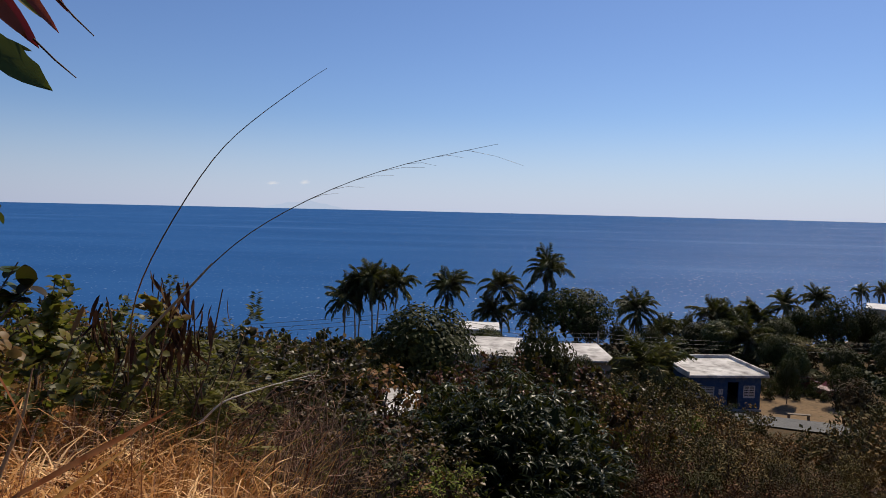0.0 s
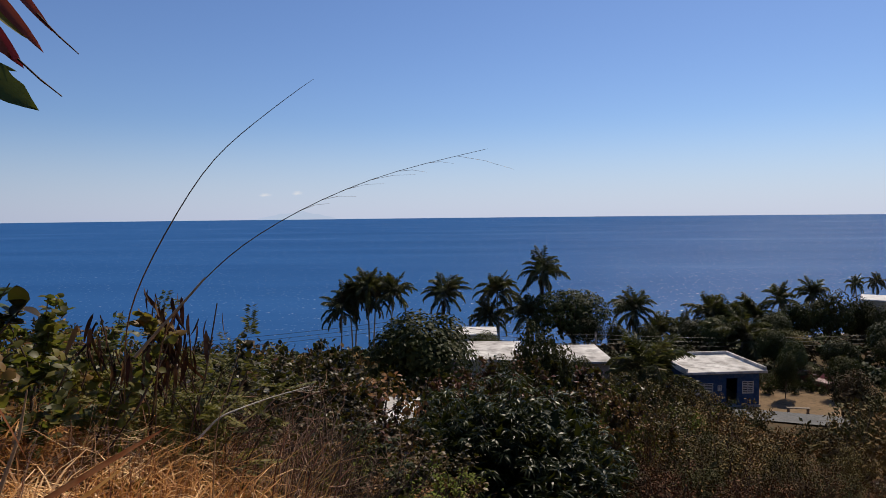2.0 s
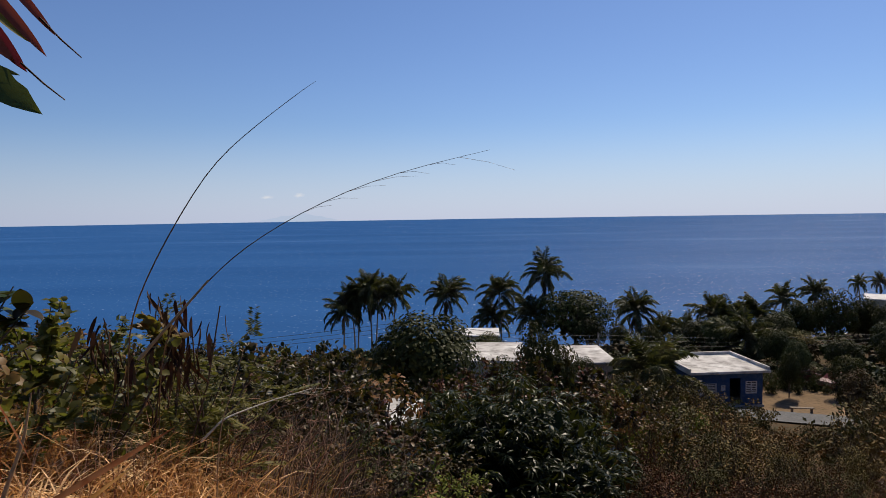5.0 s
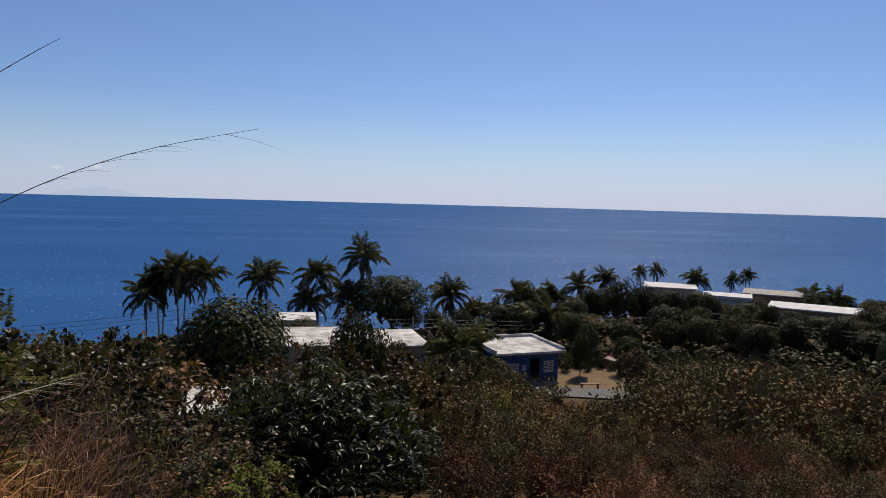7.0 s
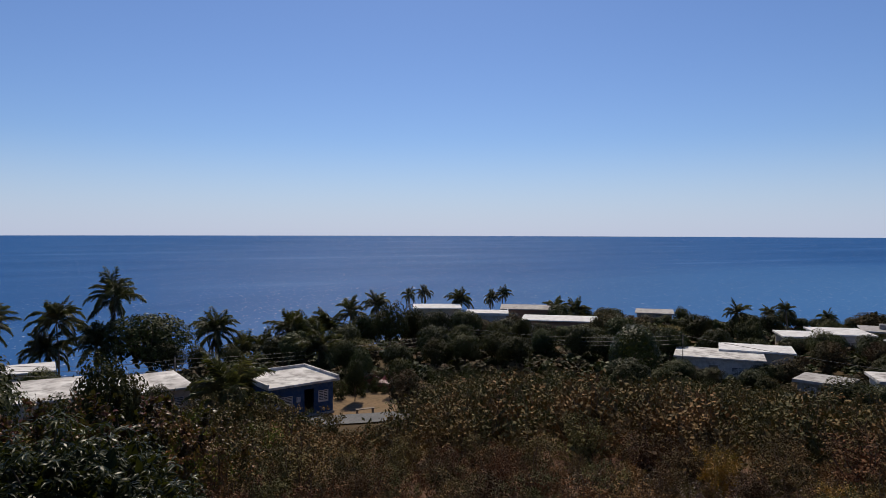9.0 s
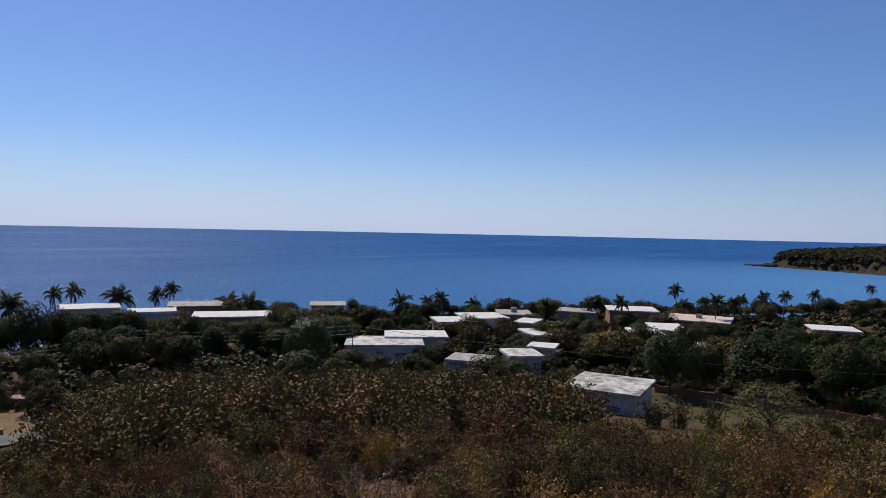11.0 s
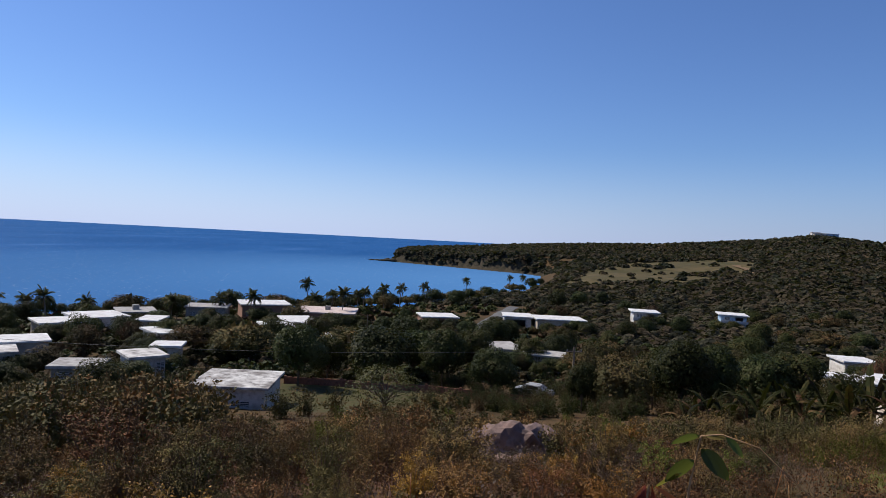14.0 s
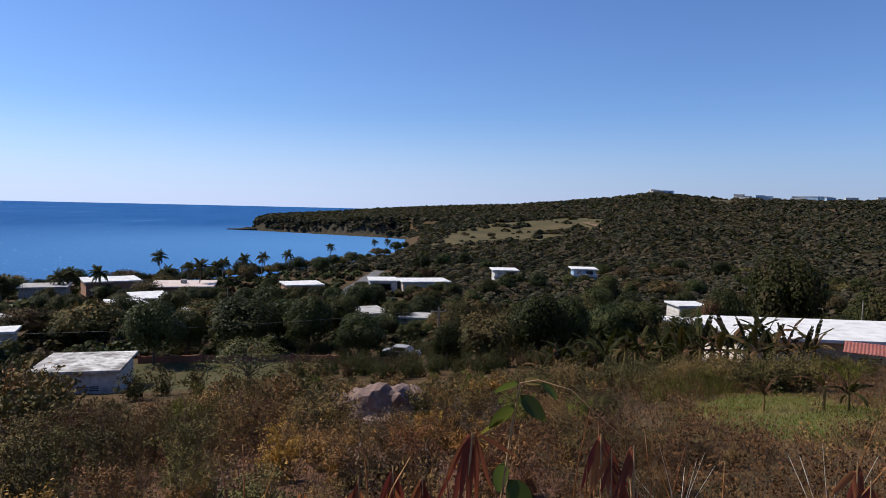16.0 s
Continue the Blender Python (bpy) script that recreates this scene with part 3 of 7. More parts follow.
def house(label, x, y, turn, w, d, h, wall_mat, roof_mat, fronts=(), lefts=(), rights=(), over=0.45, parapet=(), base=None, trim=M_TRIM, name="house", raised=0.0, louvres=True, slab=0.22):
    """A concrete house. fronts, lefts, rights: openings (from, to, sill, top, kind) on the three sides; parapet: which roof edges are raised."""
    c, s = math.cos(radians(turn)), math.sin(radians(turn))
    low = min(on_ground(x + c * i * w / 2 - s * j * d / 2, y + s * i * w / 2 + c * j * d / 2) for i in (-1, 0, 1) for j in (-1, 0, 1))
    z0 = base if base is not None else max(on_ground(x, y), low + 0.2)
    HOUSES.append((x, y, max(w, d) / 2 + over, z0 + h))
    ob = thing(name, x, y, z0, turn, label, "house" if name == "house" else name.replace("_", " "))
    part("foundation", boxes((-w / 2 - 0.1, w / 2 + 0.1, -d / 2 - 0.1, d / 2 + 0.1, low - z0 - 0.8, 0.0)), M_GREYWALL, ob)
    t = 0.15
    sides = (("front", fronts, w, pose(-w / 2, -d / 2, 0)), ("right", rights, d - 2 * t, pose(w / 2, -d / 2 + t, 0, 0, 0, 90)),
             ("left", lefts, d - 2 * t, pose(-w / 2, d / 2 - t, 0, 0, 0, -90)), ("back", (), w, pose(w / 2, d / 2, 0, 0, 0, 180)))
    for _, holes, length, m in sides:
        wl_ = part("wall", pierced_wall(bmesh.new(), length, h, t, [q[:4] for q in holes]), wall_mat, ob)
        wl_.matrix_local = m
        for x0, x1, a0, a1, kind in holes:
            if kind == "window":
                window(ob, m @ pose(x0, 0.03, a0), x1 - x0, a1 - a0, louvres, trim)
            elif kind == "door":
                dr = part("door", boxes((0.02, x1 - x0 - 0.02, 0, 0.05, 0, a1 - a0 - 0.02), (0.15, x1 - x0 - 0.15, -0.015, 0.0, 0.2, 0.95), (0.15, x1 - x0 - 0.15, -0.015, 0.0, 1.1, a1 - a0 - 0.2)), M_WOOD, ob)
                dr.matrix_local = m @ pose(x0, 0.06, a0)
    roof = part("roof", boxes((-w / 2 - over, w / 2 + over, -d / 2 - over, d / 2 + over, h, h + slab), bevel=0.02), roof_mat, ob)
    e = {"front": (-w / 2 - over, w / 2 + over, -d / 2 - over, -d / 2 - over + 0.18), "back": (-w / 2 - over, w / 2 + over, d / 2 + over - 0.18, d / 2 + over),
         "left": (-w / 2 - over, -w / 2 - over + 0.18, -d / 2 - over + 0.18, d / 2 + over - 0.18), "right": (w / 2 + over - 0.18, w / 2 + over, -d / 2 - over + 0.18, d / 2 + over - 0.18)}
    for k in parapet:
        part("parapet", boxes((*e[k], h + slab, h + slab + 0.28)), roof_mat, ob)
    if raised:
        part("water_tank", boxes((-0.6, 0.6, -0.6, 0.6, h + slab, h + slab + raised), bevel=0.08), M_GREYWALL, ob)
    return ob


W = "window"
blue = house("blue concrete house with a stained white flat roof", 24.9, 61.2, 4, 6.3, 6.2, 2.9, M_BLUE, M_ROOF,
             fronts=((0.5, 2.1, 1.0, 2.0, W), (2.5, 2.9, 1.3, 1.8, W), (3.3, 4.3, 0.0, 2.4, "open"), (4.75, 5.8, 1.0, 2.1, W)), lefts=((1.2, 2.8, 1.0, 2.1, W), (4.0, 5.4, 1.0, 2.1, W)), over=0.5, parapet=("right", "left", "back"), base=8.95)
house("low concrete house with a streaked white flat roof", 13.6, 70.3, 0, 7.0, 8.0, 2.8, M_CREAM, M_ROOF, fronts=((0.8, 2.2, 1.0, 2.1, W), (3.2, 4.2, 0, 2.1, "door"), (5.0, 6.4, 1.0, 2.1, W)), rights=((1.5, 3.0, 1.0, 2.1, W),), base=8.2)
house("concrete house with a dirty white flat roof between trees", 4.6, 71.0, -6, 7.5, 9.0, 2.9, M_WHITE, M_ROOF, fronts=((0.8, 2.4, 1.0, 2.1, W), (4.5, 6.2, 1.0, 2.1, W)), base=8.4)
house("small white house with a pale raised roof near the shore", 5.4, 95.6, -4, 5.0, 5.5, 3.0, M_WHITE, M_ROOF_CLEAN, fronts=((0.6, 1.8, 0.9, 2.1, W), (2.9, 4.2, 0.9, 2.1, W)), base=6.1)
house("shed with a peeling white flat roof half hidden by leaves", -3.8, 38.0, -6, 4.6, 4.6, 2.4, M_WHITE, M_ROOF, fronts=((1.2, 2.6, 0.9, 1.8, W),), over=0.3, base=12.3, name="shed")
house("long low house with a bright white roof among palms", 82.5, 120.0, -33, 9.5, 8.0, 2.9, M_CREAM, M_ROOF_CLEAN, fronts=((1.0, 2.4, 0.9, 2.0, W), (4.5, 6.0, 0.9, 2.0, W), (8.0, 9.5, 0.9, 2.0, W)), base=6.9)
house("white box-shaped house with a flat roof and parapet", 84.0, 104.5, -40, 7.6, 7.5, 3.2, M_WHITE, M_ROOF_CLEAN, fronts=((0.8, 2.0, 0.9, 2.0, W), (3.4, 4.4, 0, 2.1, "door"), (5.4, 6.8, 0.9, 2.0, W)), rights=((1.0, 2.4, 1.0, 2.0, W),), parapet=("front", "right"), base=6.7)
house("wide house with a long white roof behind dark trees", 91.0, 90.6, -46, 14.0, 7.5, 2.8, M_PINK, M_ROOF_CLEAN, fronts=((1.5, 3.0, 0.9, 2.0, W), (6.0, 7.5, 0.9, 2.0, W), (10.0, 11.5, 0.9, 2.0, W)), base=6.9)
house("grey-roofed house with brown walls by the shore", 103.0, 113.0, -42, 12.0, 9.0, 2.8, M_PINK, M_ROOF_GREY, fronts=((2.0, 3.5, 0.9, 2.0, W), (8.0, 9.5, 0.9, 2.0, W)), base=6.2)
house("grey concrete house with a patched roof", 126.5, 97.0, -52, 7.4, 8.0, 2.9, M_GREYWALL, M_ROOF_GREY, fronts=((2.0, 3.5, 0.9, 2.0, W),), base=5.2)
bigl = house("large cream house with a broad stained white roof", 74.4, 47.4, -57, 9.4, 6.6, 2.7, M_WHITE, M_ROOF, fronts=((0.8, 2.2, 0.9, 1.9, W), (3.6, 4.6, 0, 2.0, "door"), (6.0, 7.6, 0.9, 1.9, W)), lefts=((2.0, 3.4, 0.9, 1.9, W),), base=8.5, over=0.35)
house("house wing with a plain white flat roof", 80.4, 46.2, -57, 8.0, 5.2, 2.9, M_CREAM, M_ROOF_CLEAN, fronts=((5.6, 7.0, 0.9, 1.9, W),), rights=((1.2, 2.8, 0.9, 2.0, W),), base=8.55, over=0.3)
HOUSES[-2:] = [(x, y, r, z - 1.0) for x, y, r, z in HOUSES[-2:]]  # these two stand free, with low plants before them
hut = house("small white concrete hut with a mouldy flat roof", 59.7, 14.2, -90, 6.0, 6.4, 2.5, M_WHITE, M_ROOF_MOULD, fronts=((3.2, 4.8, 0.9, 1.5, W),), rights=((0.3, 0.9, 0.0, 2.0, "open"), (3.0, 4.0, 1.0, 1.6, W)), over=0.35, base=10.1, name="hut")
for lb, a, far, askew, w, d, h, wm, rm in (  # bearing and distance, turn off the view, width, depth, height
        ("small house with a pinkish flat roof", 78.8, 120, 14, 5.2, 7.4, 2.7, M_PINK, M_ROOF_CLEAN),
        ("white-roofed house beside leafy trees", 80.5, 134, 10, 6.4, 10.5, 2.8, M_CREAM, M_ROOF_CLEAN),
        ("small white-roofed hut among leafy trees", 76.2, 98, -12, 3.8, 5.2, 2.6, M_WHITE, M_ROOF),
        ("narrow white house in the shade of trees", 69.9, 102, 20, 3.2, 6.8, 3.0, M_WHITE, M_ROOF_CLEAN),
        ("low white shed under trees", 70.6, 90.3, -10, 3.8, 4.0, 2.5, M_WHITE, M_ROOF_CLEAN),
        ("little white house with a worn roof in the shade", 68.8, 80, 16, 4.2, 5.2, 2.5, M_WHITE, M_ROOF),
        ("low shed with a weathered grey roof", 64.5, 74.4, -14, 4.8, 4.4, 2.3, M_GREYWALL, M_ROOF_GREY),
        ("brown-walled seaside house with a broad white roof", 77.7, 165, 8, 11.5, 10.5, 3.4, M_PINK, M_ROOF_CLEAN),
        ("tiny white-roofed hut behind a tree", 83.5, 108, 0, 2.6, 5.0, 2.5, M_CREAM, M_ROOF_CLEAN),
        ("long seaside house with a pinkish white roof", 82.95, 160, -6, 13.6, 12.5, 2.8, M_PINK, M_ROOF_PINK),
        ("brown house with a dark flat roof near the water", 68.1, 141.6, 6, 7.2, 8.6, 3.1, M_PINK, M_ROOF_GREY),
        ("pale seaside house with a white roof", 65.4, 131.5, 18, 8.6, 9.2, 3.0, M_WHITE, M_ROOF_CLEAN),
        ("white-roofed seaside house with cream walls", 63.0, 123, 14, 7.4, 7.4, 2.9, M_CREAM, M_ROOF_CLEAN),
        ("small white-roofed house near the water", 69.3, 125, -16, 4.0, 7.0, 2.8, M_CREAM, M_ROOF_CLEAN),
        ("dark grey-roofed house at the water's edge", 73.4, 158, -8, 9.0, 8.0, 2.9, M_GREYWALL, M_ROOF_GREY),
        ("small white-roofed house with an open porch", 92.2, 158, 12, 8.8, 8.6, 2.7, M_PINK, M_ROOF_CLEAN),
        ("open carport house with a white flat roof", 98.95, 170, 4, 7.4, 9.0, 2.8, M_WHITE, M_ROOF_CLEAN),
        ("long low house with a white roof by the street", 102.4, 168, 12, 12.4, 9.0, 2.9, M_CREAM, M_ROOF_CLEAN),
        ("grey concrete house with a broken shed roof", 97.4, 104, 18, 7.0, 7.6, 2.8, M_GREYWALL, M_ROOF_GREY),
        ("grey outbuilding with a worn sheet roof", 101.4, 100, -10, 6.0, 5.0, 2.6, M_GREYWALL, M_ROOF_GREY),
        ("small white house with a flat roof beside a withered tree", 124.2, 128, 24, 5.8, 6.5, 3.4, M_WHITE, M_ROOF_CLEAN),
        ("low white annex with a flat roof behind bananas", 124.1, 80, 10, 5.2, 5.0, 2.9, M_WHITE, M_ROOF_CLEAN)):
    x, y = bearing(a, far)
    openings = [(0.6, 0.6 + w * 0.62, 0.0, 2.3, "open")] if "carport" in lb or "porch" in lb else [(w * q, w * q + min(1.3, w * 0.22), 0.9, 2.0, W) for q in ((0.12, 0.6) if w < 8 else (0.08, 0.42, 0.74))]
    house(lb, x, y, -a + askew, w - 0.8, d - 0.8, h, wm, rm, fronts=openings, over=0.4, slab=0.3, raised=0.9 if "pinkish white" in lb or "dark flat" in lb else 0.0)
for lb, a, far, wm in (("white two-storey house on the valley floor", 109.3, 196, M_WHITE), ("pale blue two-storey house with a white roof", 115.9, 205, M_PALEBLUE)):
    x, y = bearing(a, far)
    tall = house(lb, x, y, -a + 8, 6.4, 7.5, 3.9, wm, M_ROOF_CLEAN, fronts=((0.8, 2.2, 0.9, 1.9, W), (4.4, 5.4, 0.0, 1.9, "door"), (0.8, 2.2, 2.6, 3.5, W), (3.6, 5.6, 2.3, 3.6, "open")), over=0.7, slab=0.3)
    part("balcony", boxes((-3.5, 3.5, -5.2, -3.8, 1.95, 2.2), (-3.5, 3.5, -5.2, -5.05, 2.2, 2.7)), M_TRIM, tall)
house("long house with a wide bright white roof behind bananas", 37.6, -38.8, -108, 17.2, 7.4, 2.9, M_CREAM, M_ROOF_CLEAN, fronts=((1.5, 2.9, 0.9, 2.0, W), (4.5, 5.5, 0, 2.1, "door"), (7.0, 8.6, 0.9, 2.0, W), (12.0, 13.6, 0.9, 2.0, W)), base=15.25, over=0.6)

HOUSES.append((*bearing(50.7, 80), 3.0, 11.4))  # the trimmed tree stands free too

# ---- plants ----
def tree_meshes(seed, height, radius, clear, mat, leaf, count, lobes=9, flat=1.0, fine=False, trunk=0.16, wide=0.6, bark=None, open_=0.5, filled=True):
    """A trunk with limbs that fork, and a crown of leaves gathered in uneven puffs whose leaves face outwards, with gaps between the puffs."""
    rng = np.random.default_rng(seed)
    cz = clear + (height - clear) * 0.45
    half = (height - clear) * 0.55
    lob = []
    for i in range(lobes):  # puffs over a dome, the lower ones further out
        q = (i + 0.5) / lobes
        a, zz = i * 2.4 + rng.uniform(-0.5, 0.5), 1 - 1.45 * q
        r = math.sqrt(max(1 - zz * zz, 0.05)) * rng.uniform(0.78, 1.12)
        size = rng.uniform(0.27, 0.44)
        lob.append((radius * 0.7 * r * math.cos(a), radius * 0.7 * r * math.sin(a), cz + half * 0.68 * zz * rng.uniform(0.85, 1.12), radius * size, half * size * 1.05 * flat))
    wood = [limb(rng, (0, 0, -0.6), (rng.normal() * 0.03 * height, rng.normal() * 0.03 * height, clear + half * 0.4), trunk, trunk * 0.6, 0.03, 6, 7)]
    fork = wood[0][0][-7:].mean(0)
    low = fork * 0.62
    for x, y, z, _, _ in lob:
        wood.append(limb(rng, low + (fork - low) * rng.uniform(0, 1), (x * 0.9, y * 0.9, z), trunk * 0.42, trunk * 0.1, 0.08))
    wv, wf = joined(wood)
    at, way, face = [], [], []
    size = np.array([l[3] ** 2 for l in lob])
    for (x, y, z, r, rz), n in zip(lob, (size / size.sum() * count).astype(int)):
        u = unit(rng.normal(size=(n, 3)))
        away = unit(np.array([x, y, (z - cz) * radius / half + 0.2]))
        ok = (u @ away > -0.35) & (wave(u[:, 0] * 3 + x, u[:, 1] * 3 + u[:, 2] * 2 + z, 0.8, seed % 7) > -open_)
        u = u[ok]
        s = rng.uniform(0.62, 1.06, len(u))[:, None] ** 0.6
        at.append(np.array([x, y, z]) + u * [r, r, rz] * s)
        f = u * 0.75 + away * 0.35 + [0, 0, 0.35]
        t = np.cross(f, rng.normal(size=(len(u), 3)))
        way.append(unit(t) + [0, 0, -0.3])
        face.append(f)
    crown = [leaves(rng, np.concatenate(at), np.concatenate(way), leaf, leaf * wide, fine, face=np.concatenate(face), loose=0.38)]
    if filled:  # outsize inner blades, added to darken the crown and stop see-through
        n = 260
        u = unit(rng.normal(size=(n, 3)))
        crown.append(leaves(rng, np.array([0, 0, cz]) + u * [radius * 0.62, radius * 0.62, half * 0.6] * rng.uniform(0.4, 1, (n, 1)), rng.normal(size=(n, 3)), radius * 0.26, radius * 0.17))
    cv, cf = joined(crown)
    return mesh_of("trunk", wv, wf, bark or M_BARK, smooth=True), mesh_of("crown", cv, cf, mat)


def plant(name, meshes, x, y, turn=0, scale=1.0, label="", category="tree", group="", sink=0.1, z=None):
    ob = thing(name, x, y, (on_ground(x, y) if z is None else z) - sink, turn, label, category, group)
    ob.scale = (scale, scale, scale) if isinstance(scale, (int, float)) else scale
    for me in meshes:
        part(me.name.split(".")[0], me, None, ob)
    return ob


TREES = {  # kinds of tree: meshes of a plant about 6 m tall, and words for it
    "dark": ([tree_meshes(11 + i, 6.0, 2.9, 1.3, M_LEAF_DARK, 0.25, 9000, 22) for i in range(3)], "dense dark green tree with a rounded crown"),
    "mid": ([tree_meshes(21 + i, 6.0, 2.8, 1.0, M_LEAF_MID, 0.25, 8000, 18, open_=0.35) for i in range(3)], "mid-green tree with an uneven leafy crown"),
    "spread": ([tree_meshes(31 + i, 5.2, 4.0, 1.6, M_LEAF_OLIVE, 0.24, 6500, 24, 0.55, open_=0.2) for i in range(2)], "spreading tree with a flat olive-brown crown"),
    "brown": ([tree_meshes(41 + i, 5.4, 2.8, 0.9, M_TREE_BROWN, 0.21, 6500, 20, open_=0.15) for i in range(2)], "half-dry brownish tree with thin foliage"),
    "feather": ([tree_meshes(51, 6.0, 2.9, 0.8, M_LEAF_LIGHT, 0.20, 6500, 24, 0.6, wide=0.4, open_=0.1, filled=False)], "light olive tree with fine feathery foliage"),
    "almond": ([tree_meshes(58, 6.0, 3.1, 0.9, M_LEAF_DARK, 0.20, 9500, 34, 0.42, open_=0.3)], "tall dark tree with layered spreading boughs"),
    "rust": ([tree_meshes(56, 5.6, 2.8, 0.9, M_RUSTTREE, 0.21, 5000, 18, open_=0.15)], "tree with withered reddish-brown leaves"),
}
TREE_SPOTS = []


def put_tree(kind, a, d, height, wide=1.0, k=0):
    x, y = bearing(a, d)
    ms, words = TREES[kind]
    s = height / 6.0
    TREE_SPOTS.append((x, y, 3.0 * s * wide))
    return plant("tree", ms[k % len(ms)], x, y, (a * 37 + d * 11) % 360, (s * wide, s * wide, s), words, "tree", kind + " trees of the coast")


def hides_a_house(x, y, top, r):
    a, d = math.degrees(math.atan2(x, y)), math.hypot(x, y)
    for hx, hy, hr, hz in HOUSES:
        ha, hd = math.degrees(math.atan2(hx, hy)), math.hypot(hx, hy)
        if math.hypot(x - hx, y - hy) < hr + r * 0.75:
            return True
        if d < hd and abs(a - ha) < math.degrees(hr * 0.62 / hd) and (top - EYE) / d > (hz - 0.25 - EYE) / hd:
            return True
    return False


STREET = np.array([(150, -13), (189, -25), (225, -35)])


def near_street(x, y, gap):
    """How close a place is to the village street."""
    best = 1e9
    for (ax, ay), (bx_, by_) in zip(STREET, STREET[1:]):
        dx, dy = bx_ - ax, by_ - ay
        q = min(max(((x - ax) * dx + (y - ay) * dy) / (dx * dx + dy * dy), 0), 1)
        best = min(best, math.hypot(x - ax - q * dx, y - ay - q * dy))
    return best < gap


def clear_spot(x, y):
    """Where no bush stands: paths, yards, the mown grass, the terrace and the rocks."""
    a, d = math.degrees(math.atan2(x, y)), math.hypot(x, y)
    w = float(wave(np.array(x), np.array(y), 6.0, 3.0))
    return ((math.hypot(x - 67, y - 5) < 10 and d > 58) or (((a - 131.8) / 6.2) ** 2 + ((d - 25) / 5.4) ** 2 < 1) or (math.hypot(x - 30, y - 55) < 7 and y > 47) or (math.hypot(x - 27, y - 46.5) < 3.6) or (19 < a < 33 and 20 < d < 44 and w > 0.6) or (96 < a < 103 and 20 < d < 34) or (121 < a < 139 and 18 < d < 38.5)
            or (30 < a < 66 and 13 < d < 31 and w > 0.5))


for kind, a, d, h, wide in (
        ("almond", 11.1, 103, 11.2, 1.12), ("dark", 12.6, 98, 5.4, 0.9), ("dark", -1.6, 46, 8.2, 1.02), ("mid", 8.7, 38, 7.0, 0.62), ("mid", 5.6, 44, 5.0, 0.8), ("brown", 11.6, 40, 5.2, 0.8),
        ("dark", 26.8, 112, 6.4, 0.8), ("dark", 28.4, 116, 8.0, 0.8), ("mid", 30.4, 112, 8.6, 0.8), ("mid", 32.4, 116, 7.6, 0.8), ("dark", 34.4, 110, 6.6, 0.9), ("mid", 25.0, 104, 3.8, 0.9), ("dark", 22.0, 104, 3.0, 0.9), ("mid", 19.5, 104, 2.8, 0.8), ("dark", 27.5, 68, 4.4, 0.5), ("dark", 28.0, 76, 4.6, 0.6), ("mid", 31.2, 70, 4.2, 0.8), ("dark", 26.6, 80, 5.0, 0.7), ("mid", 14.8, 100, 4.6, 0.8), ("mid", 17.5, 98, 4.0, 0.8), ("brown", 31.8, 52, 4.4, 0.8), ("dark", 18.3, 66, 4.6, 0.55), ("mid", 12.0, 60, 4.2, 0.7),
        ("dark", 31.0, 80, 4.6, 0.9), ("mid", 34.5, 84, 4.6, 1.0), ("mid", 39.5, 88, 4.8, 1.0), ("dark", 43.5, 94, 4.6, 0.9), ("mid", 36.5, 96, 5.0, 0.9),
        ("dark", 37.4, 118, 5.6, 0.8), ("mid", 41.6, 112, 4.8, 0.8), ("brown", 48.2, 112, 6.6, 0.8), ("dark", 49.6, 104, 6.0, 0.9), ("dark", 43.4, 97, 5.2, 0.9), ("mid", 39.6, 100, 5.0, 0.9), ("dark", 46.4, 92, 5.6, 0.9), ("dark", 34.0, 92, 5.4, 1.0), ("mid", 36.8, 84, 5.0, 1.0), ("dark", 53.6, 92, 5.6, 0.8), ("mid", 41.0, 82, 4.6, 1.0), ("dark", 57.0, 98, 5.2, 0.9), ("mid", 55.5, 118, 6.0, 1.0), ("dark", 59.0, 122, 6.4, 0.9), ("mid", 64.5, 108, 5.2, 1.0), ("dark", 67.5, 112, 5.0, 1.0), ("mid", 70.5, 104, 5.0, 0.9),
        ("spread", 76.5, 92, 6.6, 1.1), ("dark", 80.9, 71.5, 6.7, 0.9), ("mid", 83.3, 75, 5.6, 0.8), ("dark", 87.7, 74, 6.9, 1.25), ("dark", 92.9, 72.5, 7.0, 0.75), ("dark", 90.4, 79, 6.4, 0.9), ("mid", 95.6, 96, 6.2, 1.0), ("spread", 72.5, 98, 5.6, 1.1), ("dark", 78.8, 104, 5.8, 1.0), ("mid", 82.2, 112, 5.8, 1.0), ("spread", 85.0, 98, 6.4, 1.1),
        ("dark", 97.1, 68, 5.6, 0.95), ("feather", 88.1, 53, 4.2, 1.5), ("mid", 100.2, 100, 5.6, 1.0), ("dark", 97.0, 125, 6.0, 1.2), ("mid", 91.5, 124, 6.0, 1.0), ("dark", 98.3, 132, 5.2, 1.0), ("dark", 104.6, 62, 5.0, 0.6),
        ("brown", 107.8, 62, 5.9, 1.15), ("dark", 112.4, 64, 7.2, 0.8), ("dark", 114.6, 66, 6.6, 0.85), ("mid", 110.2, 68, 6.2, 0.8), ("dark", 118.4, 74, 5.6, 1.1), ("mid", 120.6, 77, 6.0, 1.1),
        ("mid", 117.0, 96, 5.6, 1.1), ("mid", 131.4, 74, 10.5, 0.8), ("mid", 137.1, 70, 7.0, 0.75), ("dark", 126.9, 95, 8.0, 0.65), ("rust", 125.9, 84, 6.6, 0.55), ("mid", 139.5, 80, 7.0, 1.0)):
    put_tree(kind, a, d, h, wide, int(a + d))
rng = np.random.default_rng(4)
